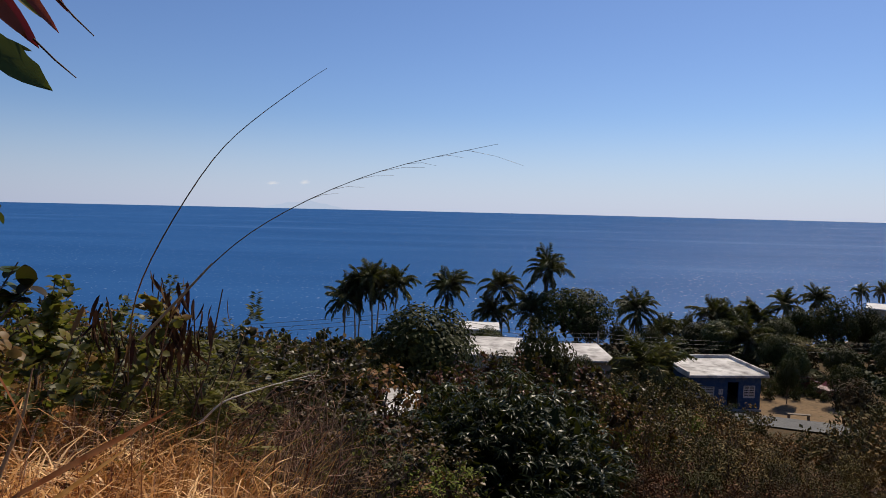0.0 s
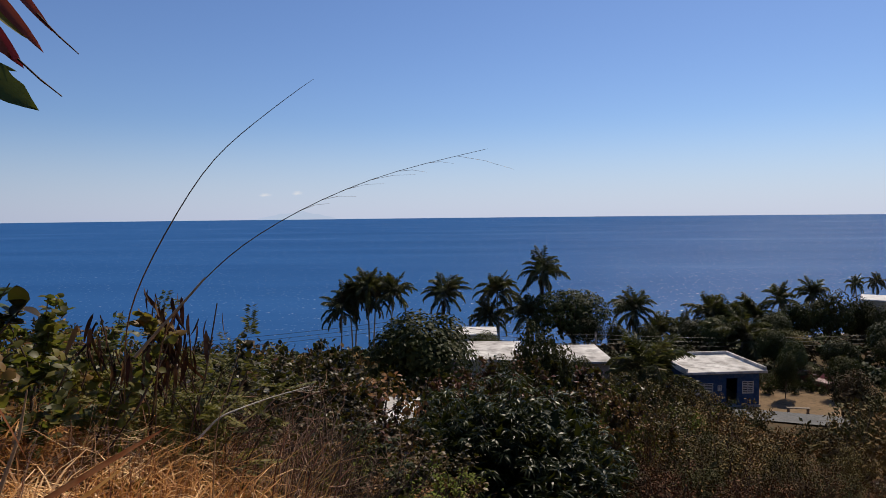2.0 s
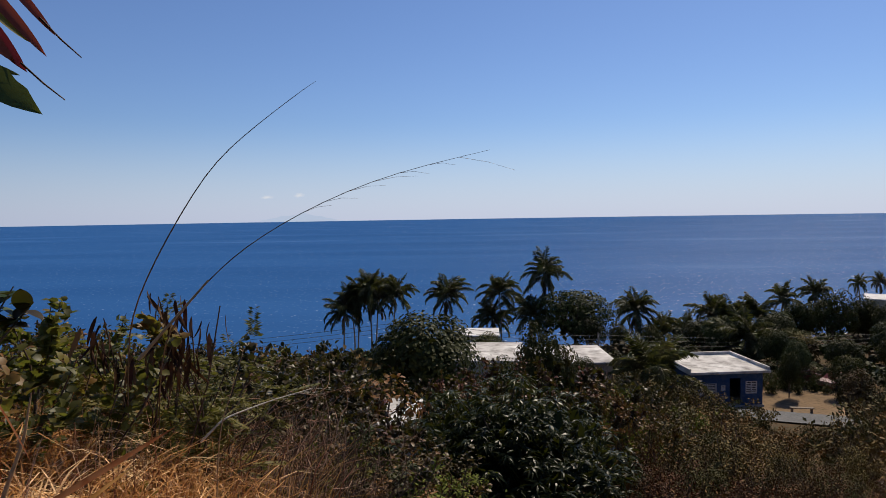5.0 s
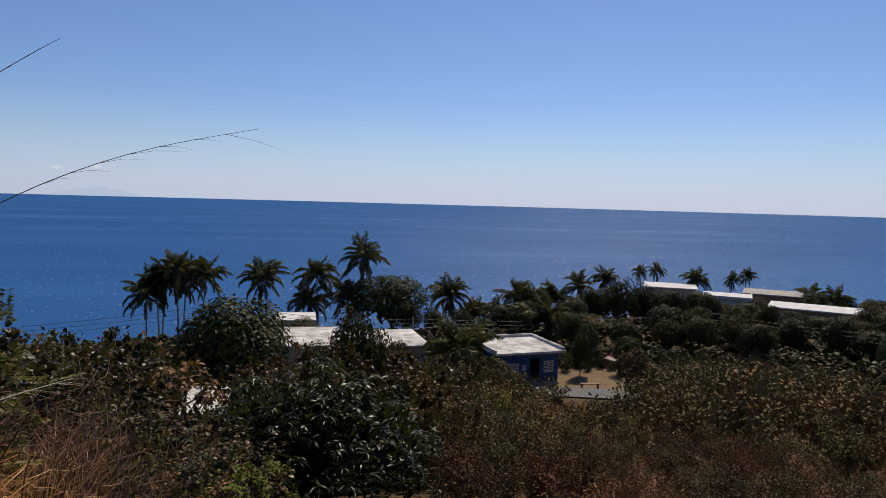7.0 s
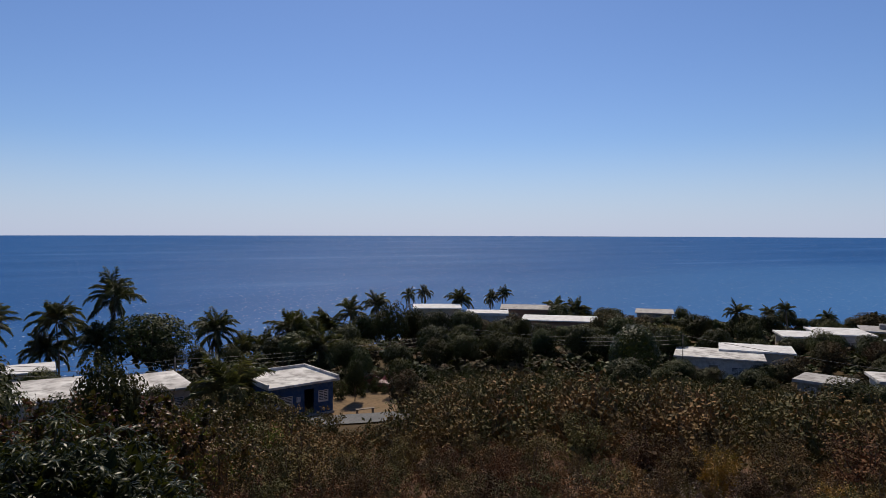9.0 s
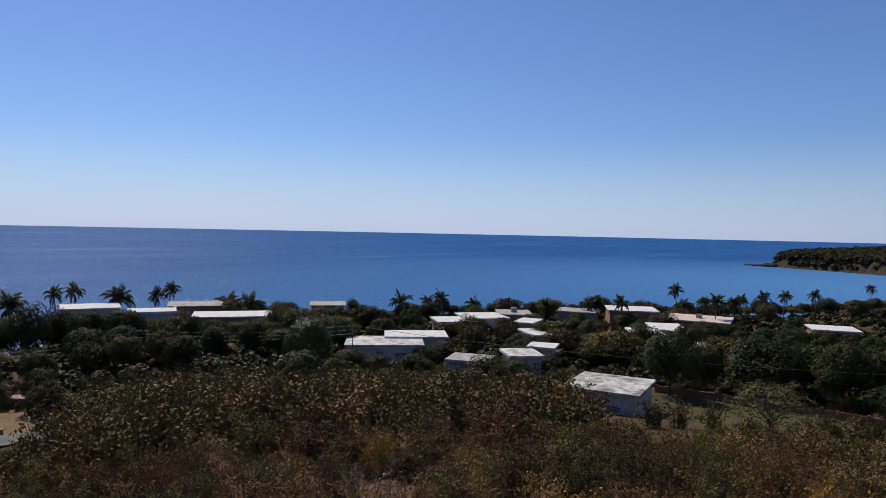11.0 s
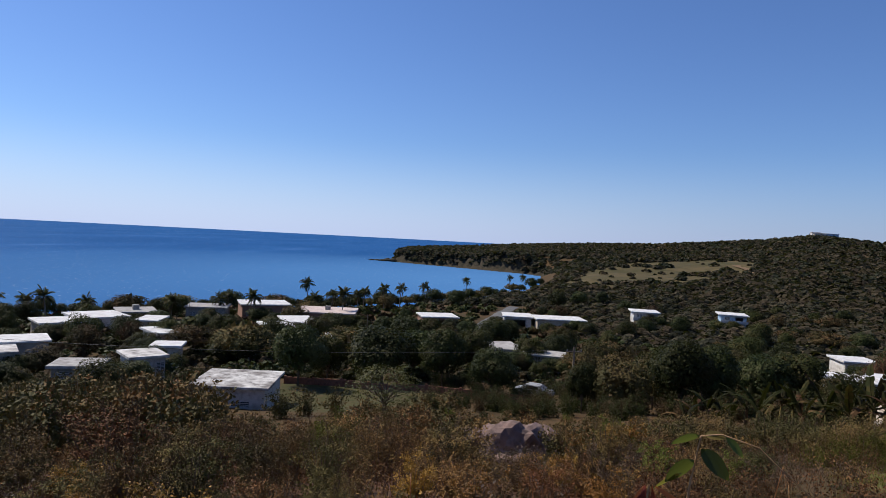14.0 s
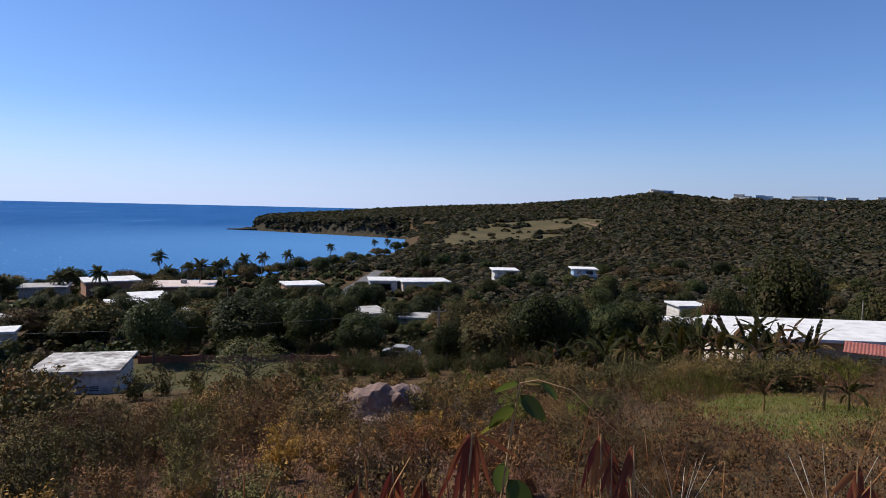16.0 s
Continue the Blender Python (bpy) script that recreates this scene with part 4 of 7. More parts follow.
for a in np.arange(64, 101.5, 0.75):  # trees along the shore
    d = float(np.interp(a, [c[0] for c in COAST[8:18]], [c[1] for c in COAST[8:18]])) - rng.uniform(7, 16)
    x, y = bearing(a, d)
    h = rng.uniform(3.6, 6.4) * (1.0 if a > 79 else 0.72)
    if not hides_a_house(x, y, on_ground(x, y) + h - 1.5, h * 0.4):
        put_tree(("dark", "mid", "spread", "dark")[int(a * 4) % 4], a, d, h, rng.uniform(0.9, 1.25), int(a * 3))
rng = np.random.default_rng(5)
N = 1500
ta, td, th = rng.uniform(21, 141, N), rng.uniform(88, 255, N), rng.uniform(3.4, 6.2, N)
tx, ty = td * np.sin(np.radians(ta)), td * np.cos(np.radians(ta))
tz, ts = ground(tx, ty), coast_distance(tx, ty)
for n in range(N):
    x, y, h = tx[n], ty[n], th[n]
    if ts[n] < 8 or len(TREE_SPOTS) > 298 or near_street(x, y, 5) or any((x - p) ** 2 + (y - q) ** 2 < (r * 0.8 + h * 0.3) ** 2 for p, q, r in TREE_SPOTS) or hides_a_house(x, y, tz[n] + h, h * 0.5):
        continue
    put_tree(("dark", "mid", "mid", "spread", "brown", "dark")[n % 6], ta[n], td[n], h, 0.9 + 0.35 * ((n * 7) % 10) / 10, n)


# greenery close before the houses, up to their eaves
rng = np.random.default_rng(6)
front_spots = []
for hx, hy, hr, hz in HOUSES:
    hd = math.hypot(hx, hy)
    if hd < 72.5:
        continue
    ux_, uy_ = hx / hd, hy / hd
    for k in range(int(hr * 1.1)):
        off, back = rng.uniform(-hr, hr) * 1.15, hr * 0.8 + rng.uniform(2.2, 6.5)
        x, y = hx - ux_ * back + uy_ * off, hy - uy_ * back - ux_ * off
        z = on_ground(x, y)
        eaves = EYE + (hz - EYE) * (hd - back) / hd
        h = min(rng.uniform(2.0, 4.2), eaves - z - 0.1 + (rng.uniform(0.6, 2.0) if rng.uniform() < 0.5 else 0))
        if h < 2.0 and rng.uniform() < 0.6:
            continue
        if h > 1.0 and all(math.hypot(x - p, y - q) > r * 0.9 for p, q, r, _ in HOUSES) and not clear_spot(x, y):
            ms, words = TREES[("dark", "mid", "mid", "brown")[k % 4]]
            plant("garden_tree", ms[k % len(ms)], x, y, rng.uniform(0, 360), (h / 6.0 * 1.35, h / 6.0 * 1.35, h / 6.0), "low leafy garden tree before a house", "tree", "garden trees", z=z)

# palms
def frond_mesh(seed, length, lift, sag, dry=False):
    """One feather leaf: an arching rib with narrow leaflets hanging from both sides."""
    rng = np.random.default_rng(seed)
    s = np.linspace(0, 1, 10)
    el = lift - sag * s ** 1.4
    step = length / 9
    p = np.zeros((10, 3))
    for i in range(1, 10):
        p[i] = p[i - 1] + step * np.array([math.cos(el[i]), 0.06 * math.sin(i + seed), math.sin(el[i])])
    rib = tube(p, np.linspace(0.05, 0.008, 10), 4)
    n = 58
    t = np.repeat(np.linspace(0.12, 0.99, n), 2) + rng.uniform(-0.006, 0.006, 2 * n)
    side = np.tile([1.0, -1.0], n)
    at = np.stack([np.interp(t, s, p[:, k]) for k in range(3)], 1)
    e = np.interp(t, s, el)
    way = np.stack([np.cos(e) * 0.8, side * rng.uniform(0.35, 0.85, 2 * n), np.sin(e) * 0.8 - rng.uniform(0.0, 0.75, 2 * n) - 0.3 * dry], 1)
    ln = length * 0.20 * np.sin(np.pi * np.clip(t * 0.84 + 0.16, 0, 1)) ** 0.55 + 0.08
    lv = leaves(rng, at, way, ln, 0.065, False, 0.1, 0.25)
    v, f = joined([rib, lv])
    return mesh_of("frond", v, f, M_PALM_DRY if dry else M_PALM)


FRONDS = [[frond_mesh(60 + i, 3.9, 1.5, 0.7 + 0.5 * i) for i in range(3)], [frond_mesh(64 + i, 4.3, 1.05, 1.3 + 0.45 * i) for i in range(3)], [frond_mesh(68 + i, 4.2, 0.5, 1.4 + 0.35 * i) for i in range(3)], [frond_mesh(72 + i, 3.9, -0.25, 1.0 + 0.2 * i) for i in range(3)]]
DEAD = frond_mesh(75, 3.4, -1.0, 0.5, True)


def palm(x, y, crown_z, seed, size=1.0, group="coconut palms of the shore"):
    rng = np.random.default_rng(900 + seed)
    z = on_ground(x, y) - 0.2
    h = max(crown_z - z, 2.5)
    ob = thing("coconut_palm", x, y, z, rng.uniform(0, 360), "coconut palm with a grey trunk and wind-blown fronds", "palm", group)
    s = np.linspace(0, 1, 9)
    lean = rng.uniform(0.02, 0.10) * h
    path = np.stack([lean * s ** 1.6 - lean, 0.15 * np.sin(s * 4 + seed) * s, h * s], 1)
    path[:, 0] -= path[-1, 0]
    part("trunk", mesh_of("trunk", *tube(path, np.interp(s, [0, 0.08, 1], [0.24, 0.16, 0.10]), 8), M_PALM_BARK, smooth=True), None, ob)
    top = path[-1]
    n = int(rng.integers(26, 34))
    for i in range(n):
        band = (0, 1, 2, 1, 3, 2, 0)[i % 7]
        fr = part("frond", FRONDS[band][int(rng.integers(len(FRONDS[band])))], None, ob)
        k = size * rng.uniform(0.72, 1.12)
        fr.matrix_local = Matrix.LocRotScale(Vector(top), Euler((rng.uniform(-0.3, 0.3), rng.uniform(-0.22, 0.22), i * 2.4 + rng.uniform(-0.5, 0.5))), Vector((k, k, k)))
    for i in range(int(rng.integers(1, 4))):
        fr = part("dead_frond", DEAD, None, ob)
        fr.matrix_local = Matrix.LocRotScale(Vector(top) - Vector((0, 0, 0.15)), Euler((0, 0, rng.uniform(0, 6.3))), Vector((size, size, size)))
    return ob


PALMS = [  # bearing, distance, height of the crown's middle over the sea
    (-8.2, 122, 10.1), (-7.5, 124, 11.6), (-6.9, 123, 12.4), (-5.3, 124, 12.2), (-6.0, 122, 14.0), (-3.8, 121, 13.0), (0.5, 117, 13.2), (5.1, 112, 14.1), (4.4, 112, 9.9), (8.9, 108, 17.7), (7.7, 104, 11.4), (16.3, 116, 10.9), (17.6, 59, 11.0), (24.4, 88, 9.6),
    (18.3, 118, 6.9), (19.9, 119, 7.0), (22.4, 112, 10.8), (23.4, 114, 10.2), (25.3, 112, 11.0), (27.1, 135, 11.2), (29.2, 140, 12.1), (32.0, 158, 12.4), (33.3, 160, 12.8), (36.4, 152, 11.8),
    (39.0, 165, 11.1), (40.0, 165, 12.2), (46.0, 150, 9.8), (44.4, 152, 10.0), (58.5, 120, 12.3), (60.8, 160, 8.2), (61.9, 158, 9.3), (64.7, 158, 8.0), (70.7, 155, 8.4), (74.2, 158, 8.6),
    (74.9, 160, 9.2), (76.9, 158, 9.6), (81.1, 195, 10.1), (81.7, 172, 8.2), (83.3, 174, 9.0), (84.2, 160, 10.6), (85.4, 185, 8.3), (85.9, 188, 8.6), (94.5, 300, 6.4), (98.2, 370, 5.0), (99.3, 372, 5.2),
    (116.3, 75, 12.0), (91.0, 230, 8.0), (87.5, 205, 8.6), (89.0, 215, 8.2)]
for i, (a_, d_, z_) in enumerate(PALMS):
    x_, y_ = bearing(a_, d_)
    palm(x_, y_, z_ + (0.5 if a_ > 56 else -1.4), i, 1.22 if d_ < 125 and a_ < 56 else 1.0 if d_ < 156 and a_ < 56 else 0.66)


# scrub on the slope
def bush_meshes(seed, mat, leaf, count, height=2.2, radius=1.15, twigs=16, fine=False, wide=0.55):
    """Scrub: many stems fanning up and out from one root, each with side twigs, and small leaves gathered towards their ends."""
    rng = np.random.default_rng(seed)
    wood, at, way = [], [], []
    stems = 11
    for i in range(stems):
        a, r = i * 2.4 + rng.uniform(-0.4, 0.4), radius * math.sqrt((i + 0.3) / stems) * rng.uniform(0.75, 1.1)
        tip = np.array([r * math.cos(a), r * math.sin(a), height * (1 - 0.36 * (r / radius) ** 2) * rng.uniform(0.78, 1.08)])
        mid = tip * [0.6, 0.6, 0.5] + rng.normal(size=3) * 0.06
        if i < max(twigs // 3, 4):
            wood += [limb(rng, (0, 0, -0.3), mid, 0.026, 0.016, 0.06, 4, 3), limb(rng, mid, tip, 0.016, 0.004, 0.08, 4, 3)]
        for j in range(6):
            q = mid + (tip - mid) * rng.uniform(-0.35, 1.0)
            e = q + unit(rng.normal(size=3) + [math.cos(a) * 0.35, math.sin(a) * 0.35, 0.55]) * radius * rng.uniform(0.22, 0.46)
            if j < twigs // 8 and i < max(twigs // 3, 4):
                wood.append(limb(rng, mid if j % 2 else tip, e, 0.009, 0.003, 0.08, 3, 3))
            n = max(count // (stems * 6), 3)
            s = rng.uniform(0.2, 1.05, (n, 1))
            at.append(q + (e - q) * s + rng.normal(size=(n, 3)) * radius * 0.07)
            way.append(rng.normal(size=(n, 3)) * 0.8 + unit(e - q) * 0.7 + [0, 0, 0.2])
    at = np.concatenate(at)
    shell = leaves(rng, at, np.concatenate(way), leaf, leaf * wide, fine, face=unit(at - [0, 0, height * 0.45]) + [0, 0, 0.4], loose=0.45)
    u = unit(rng.normal(size=(210, 3)))  # large inner blades, added to block light and view through the bush
    u[:, 2] = np.abs(u[:, 2])
    inner = leaves(rng, u * [radius * 0.58, radius * 0.58, height * 0.56] * rng.uniform(0.35, 1, (210, 1)) + [0, 0, 0.1], rng.normal(size=(210, 3)), radius * 0.2, radius * 0.14, False)
    return mesh_of("stem", *joined(wood), M_TWIG), mesh_of("foliage", *joined([shell, inner]), mat)


BUSHES = {
    "brown": ([bush_meshes(101 + i, M_LEAF_BROWN, 0.07, 3500, twigs=34) for i in range(4)], "dry brown thicket bush with bare twigs"),
    "olive": ([bush_meshes(111 + i, M_LEAF_OLIVE, 0.075, 3800, twigs=26) for i in range(4)], "olive-green scrub bush with small leaves"),
    "green": ([bush_meshes(121 + i, M_LEAF_MID, 0.10, 3400, twigs=18) for i in range(4)], "leafy green bush on the slope"),
    "orange": ([bush_meshes(131 + i, M_LEAF_ORANGE, 0.085, 3000, twigs=26) for i in range(2)], "bush with orange and yellow dry leaves"),
    "lime": ([bush_meshes(141 + i, M_LEAF_LIME, 0.09, 3000, twigs=18) for i in range(2)], "yellow-green bush catching the light"),
}


# the thicket's upper edge seen from the path: bearing, and degrees below the eye's level
EDGE_A = [-36, -20, -10, -8, -6.8, -1.5, 0, 4, 15, 20, 24, 27, 29.5, 31, 35, 38, 45, 52, 58, 62, 69, 73, 75.4, 76.2, 80, 84, 87, 97, 104, 110, 122, 142]
EDGE_UP = [-7.5, -9.6, -10.8, -12, -18.3, -18.3, -14, -13.5, -15.0, -15.2, -15.5, -16.2, -15.7, -14.4, -13.2, -11.9, -11.5, -11.6, -11.7, -11.6, -11.5, -12.0, -12.6, -14.4, -15.2, -15.2, -13.9, -13.9, -13.8, -13.2, -12.8, -12.0]
bush_at, cells = [], {}
rng = np.random.default_rng(8)
N = 15000
ba, bd, bh = rng.uniform(-36, 142, N), np.sqrt(rng.uniform(8.5 ** 2, 90 ** 2, N)), 1.4 + 3.6 * rng.uniform(0, 1, N) ** 1.3
bh *= np.where((ba > 112) & (bd < 40), 0.2 + 0.55 * rng.uniform(0, 1, N) ** 2, 1.0) * np.where((ba > 97) & (ba <= 112) & (bd < 38), 0.42, 1.0) * np.where((ba > 4) & (ba < 20) & (bd < 40), 0.7, 1.0)
bh *= np.where((ba > 24) & (ba < 68), np.interp(bd, [14, 27, 32], [0.36, 0.44, 1.0]), 1.0)
bx, by = bd * np.sin(np.radians(ba)), bd * np.cos(np.radians(ba))
bz, bopen = ground(bx, by), wave(bx, by, 7.0, 6.0)
brow = np.minimum(np.interp(ba, EDGE_A, EDGE_UP), np.interp(bd, [8.5, 11, 16, 22, 30], [-20.5, -18.4, -16.2, -14.2, -5.0]))
edge_z = EYE + bd * np.tan(np.radians(brow - 3.6 * rng.uniform(0, 1, N) ** 1.3))
bh = np.where(bd < 80, np.minimum(bh, edge_z - bz), bh)
order = np.argsort(-bh + rng.uniform(0, 1.2, N))  # the large ones take their room first
for n in order:
    if bh[n] < 0.5:
        continue
    x, y, h, a, d = bx[n], by[n], bh[n], ba[n], bd[n]
    gap = 0.54 * h
    cx, cy = int(x // 2.5), int(y // 2.5)
    if any((x - p) ** 2 + (y - q) ** 2 < (gap + g) ** 2 * 0.66 for i in (-1, 0, 1) for j in (-1, 0, 1) for p, q, g in cells.get((cx + i, cy + j), ())):
        continue
    if clear_spot(x, y) or d > (64 if a < 20 else 78) or (a < 17 and abs(a - 5.5) < 11.5 and d < 16) or (a < 40 and d < 12) or (a > 100 and d < 11) or hides_a_house(x, y, bz[n] + h - 0.5, h * 0.4):
        continue
    if h < 1.5 and 24 < a < 64 and d < 32 and bopen[n] > 0.3:
        continue
    cells.setdefault((cx, cy), []).append((x, y, gap))
    bush_at.append((x, y, gap, bz[n]))
for a, d, h in ((15.5, 51, 3.4), (17.2, 53, 3.4), (18.8, 54, 3.3), (20.3, 54, 3.0), (21.6, 53, 2.5), (22.8, 52.5, 2.0), (16.4, 47, 2.6), (19.2, 48, 2.2), (21.4, 48, 1.8), (23.5, 48, 1.9), (25.5, 46, 2.2), (33.5, 56, 3.0), (34.8, 52, 3.2), (32.6, 49, 2.6), (24.5, 43.5, 1.6), (22.5, 44.5, 2.0), (34.5, 47, 3.0), (36, 50, 3.4), (18.6, 57.2, 2.8), (20.2, 57, 2.5), (81.5, 50, 2.3), (84.0, 48, 2.2), (86.6, 46.5, 2.0), (79.5, 48, 2.2), (91, 50, 2.2), (93.5, 52, 2.4)):
    bush_at.append((*bearing(a, d), 0.54 * h, on_ground(*bearing(a, d))))
near_bushes, far_pieces = 0, {}
for n, (x, y, g, z) in enumerate(sorted(bush_at, key=lambda b: b[0] ** 2 + b[1] ** 2)):
    a, d, h = math.degrees(math.atan2(x, y)), math.hypot(x, y), g / 0.54
    patch = 0.9 * float(wave(np.array(x), np.array(y), 5.0, 5.0)) + rng.uniform(-0.45, 0.45)
    if a > 97 or a < -3:
        patch += 0.3
    kind = "brown" if patch > -0.05 else "olive" if patch > (-0.5 if a < 20 or d > 45 else -0.95) else "green"
    if 24 < a < 97 and kind == "green":
        kind = "olive"
    if -3 < a < 18 and patch < 0.3:
        kind = "green" if patch < -0.1 else "olive"
    if patch > 0.4 and d < 42 and rng.uniform() < (0.45 if 66 < a < 112 and d < 30 else 0.05):
        kind = "orange"
    elif rng.uniform() < (0.0 if 24 < a < 80 else 0.06):
        kind = "lime"
    if d > 46 and kind == "brown":
        kind = "olive"
    ms, words = BUSHES[kind]
    s = h / 2.2
    fat = rng.uniform(0.8, 1.25)
    if near_bushes < 290:
        plant("bush", ms[n % len(ms)], x, y, rng.uniform(0, 360), (s * fat, s * fat, s), words, "bush", kind + " bushes of the slope", sink=0.05, z=z)
        near_bushes += 1
    else:
        far_pieces.setdefault(kind, []).append((x, y, s, rng.uniform(0, 6.3), n, z))


def scattered(name, meshes, spots, label, squash=1.0):
    """Many plants of one kind joined into one object."""
    data = []
    for tr, cr in meshes:
        got = []
        for me in (tr, cr):
            v = np.empty(len(me.vertices) * 3, np.float32)
            me.vertices.foreach_get("co", v)
            f = np.empty(len(me.loops), np.int32)
            me.loops.foreach_get("vertex_index", f)
            got.append((v.reshape(-1, 3), f.reshape(-1, 3)))
        data.append(got)
    mats = [meshes[0][0].materials[0], meshes[0][1].materials[0]]
    pieces, idx = [], []
    for x, y, s, turn, n, z in spots:
        c, q = math.cos(turn), math.sin(turn)
        m = np.array([[c, -q, 0], [q, c, 0], [0, 0, squash]]) * s
        for k, (v, f) in enumerate(data[n % len(data)]):
            pieces.append((v @ m.T + [x, y, z - 0.05], f))
            idx.append(np.full(len(f), k))
    v, f = joined(pieces)
    ob = new(name, mesh_of(name, v, f, mats, np.concatenate(idx)))
    return tagged(ob, label, "scrub", kind="stuff")


LIGHT_BUSH = {"brown": (M_LEAF_BROWN, 0.16, 800), "olive": (M_LEAF_OLIVE, 0.165, 820), "green": (M_LEAF_MID, 0.19, 800), "orange": (M_LEAF_ORANGE, 0.15, 1000), "lime": (M_LEAF_LIME, 0.16, 1100)}
for kind, spots in far_pieces.items():
    mat, leaf, count = LIGHT_BUSH[kind]
    ms = [bush_meshes(151 + i, mat, leaf, count, twigs=8) for i in range(3)]
    scattered("thicket", ms, spots, {"brown": "dry brown thicket covering the lower slope", "olive": "olive scrub covering the lower slope", "green": "green undergrowth between the trees", "orange": "orange-leaved scrub dotted over the slope", "lime": "yellow-green scrub dotted over the slope"}[kind])


# woods of the far hills
def clump_meshes(seed, mat, count=46):
    """A rounded tree crown of a few puffs seen from afar, its leaves facing outwards."""
    rng = np.random.default_rng(seed)
    at, face = [], []
    puffs = 6
    for i in range(puffs):
        a = i * 2.4 + rng.uniform(-0.4, 0.4)
        r = 0.0 if i == 0 else rng.uniform(0.45, 0.62)
        c = np.array([r * math.cos(a), r * math.sin(a), 0.62 if i == 0 else rng.uniform(0.15, 0.45)])
        u = unit(rng.normal(size=(count // puffs, 3)) + [0, 0, 0.45])
        at.append(c + u * rng.uniform(0.36, 0.5) * [1, 1, 0.9])
        face.append(u + [0, 0, 0.3])
    at, face = np.concatenate(at), np.concatenate(face)
    size = 0.85 * math.sqrt(40 / count)
    way = np.cross(face, rng.normal(size=face.shape))
    v, f = leaves(rng, at - unit(way) * size * 0.5, way, size, size * 0.85, False, 0.1, face=face, loose=0.3)
    return mesh_of("core", *tube([(0, 0, -0.8), (0, 0, 0.5)], [0.12, 0.06], 3), M_BARK), mesh_of("clump", v, f, mat)


rng = np.random.default_rng(14)
N = 34000
wa, wd = rng.uniform(86, 142, N), 150 * (945 / 150) ** rng.uniform(0, 1, N) ** 0.85
wa[:3500], wd[:3500] = rng.uniform(88, 101, 3500), rng.uniform(540, 740, 3500)  # the wooded headland
wx, wy = wd * np.sin(np.radians(wa)), wd * np.cos(np.radians(wa))
wz, wsea, wpatch, wfield = ground(wx, wy), coast_distance(wx, wy), wave(wx, wy, 90, 1.0), wave(wx, wy, 60, 2.0)
open_field = on_pasture(wx, wy) & (rng.uniform(size=N) < np.where((wave(wx, wy, 30, 3.0) > 0.3), 0.5, 0.97))
crest_gap = (wa > 124.4) & (wa < 127.3) & (wd > 720) & (wd < 900)
keep = (wsea > np.where(wd > 500, 0.6, 9)) & ~open_field & ~crest_gap & ((wd > 225) | (wa > 104))
wsize = (1.0 + 2.2 * rng.uniform(0, 1, N) ** 2.5) * (0.8 + wd / 1100)
wturn, wkind = rng.uniform(0, 6.3, N), rng.uniform(size=N)
woods = {(k, q): [] for k in ("dark", "mid", "olive", "brown") for q in (0, 1)}
for n in np.flatnonzero(keep):
    if wd[n] < 240 and near_street(wx[n], wy[n], 4):
        continue
    if wd[n] < 235 and hides_a_house(wx[n], wy[n], wz[n] + wsize[n], wsize[n]):
        continue
    k = wkind[n] + 0.3 * wpatch[n]
    woods["dark" if k > 0.95 else "mid" if k > 0.75 else "olive" if k > 0.3 else "brown", int(wd[n] < 310)].append((wx[n], wy[n], wsize[n], wturn[n], n, wz[n]))
# the leaf colours used here carry the painted distance haze
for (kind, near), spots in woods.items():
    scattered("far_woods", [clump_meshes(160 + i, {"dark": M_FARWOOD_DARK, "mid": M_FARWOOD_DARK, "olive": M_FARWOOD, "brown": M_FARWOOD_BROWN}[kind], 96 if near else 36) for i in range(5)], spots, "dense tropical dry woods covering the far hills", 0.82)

# undergrowth between the houses and trees of the plain
rng = np.random.default_rng(17)
N = 9500
ua, ud = rng.uniform(-40, 142, N), rng.uniform(54, 215, N)
ux, uy = ud * np.sin(np.radians(ua)), ud * np.cos(np.radians(ua))
uz, usea, us = ground(ux, uy), coast_distance(ux, uy), rng.uniform(0.6, 1.7, N)
under = {(k, q): [] for k in ("dark", "mid", "olive") for q in (0, 1, 2)}
for n in range(N):
    if usea[n] < 5 or (ud[n] < 64 and 30 < ua[n] < 92) or ud[n] < 56 or clear_spot(ux[n], uy[n]) or hides_a_house(ux[n], uy[n], uz[n] + us[n], us[n]) or near_street(ux[n], uy[n], 3.5) or (20 < ua[n] < 32 and ud[n] < 63):
        continue
    under[("dark", "mid", "olive")[n % 3], int(ud[n] < 112) + int(ud[n] < 78)].append((ux[n], uy[n], us[n], rng.uniform(0, 6.3), n, uz[n]))
for (kind, close), spots in under.items():
    mat = {"dark": M_LEAF_DARK, "mid": M_LEAF_MID, "olive": M_TREE_BROWN}[kind]
    if close == 2:
        scattered("undergrowth", [bush_meshes(185 + i, mat, 0.11, 900, twigs=8) for i in range(4)], [(x, y, 0.35 + q * 0.4, turn, n, z) for x, y, q, turn, n, z in spots], "leafy shrubs filling the gaps between gardens")
    else:
        scattered("undergrowth", [clump_meshes(180 + i, mat, (42, 150)[close]) for i in range(4)], spots, "leafy undergrowth filling the gaps between houses")

# ---- near plants ----
def spot(a, d):
    x, y = bearing(a, d)
    return x, y, on_ground(x, y)


def from_eye(a, up, d):
    """A point d metres off, at a bearing and so many degrees over the eye's level."""
    return np.array([*bearing(a, d), EYE + d * math.tan(radians(up))])


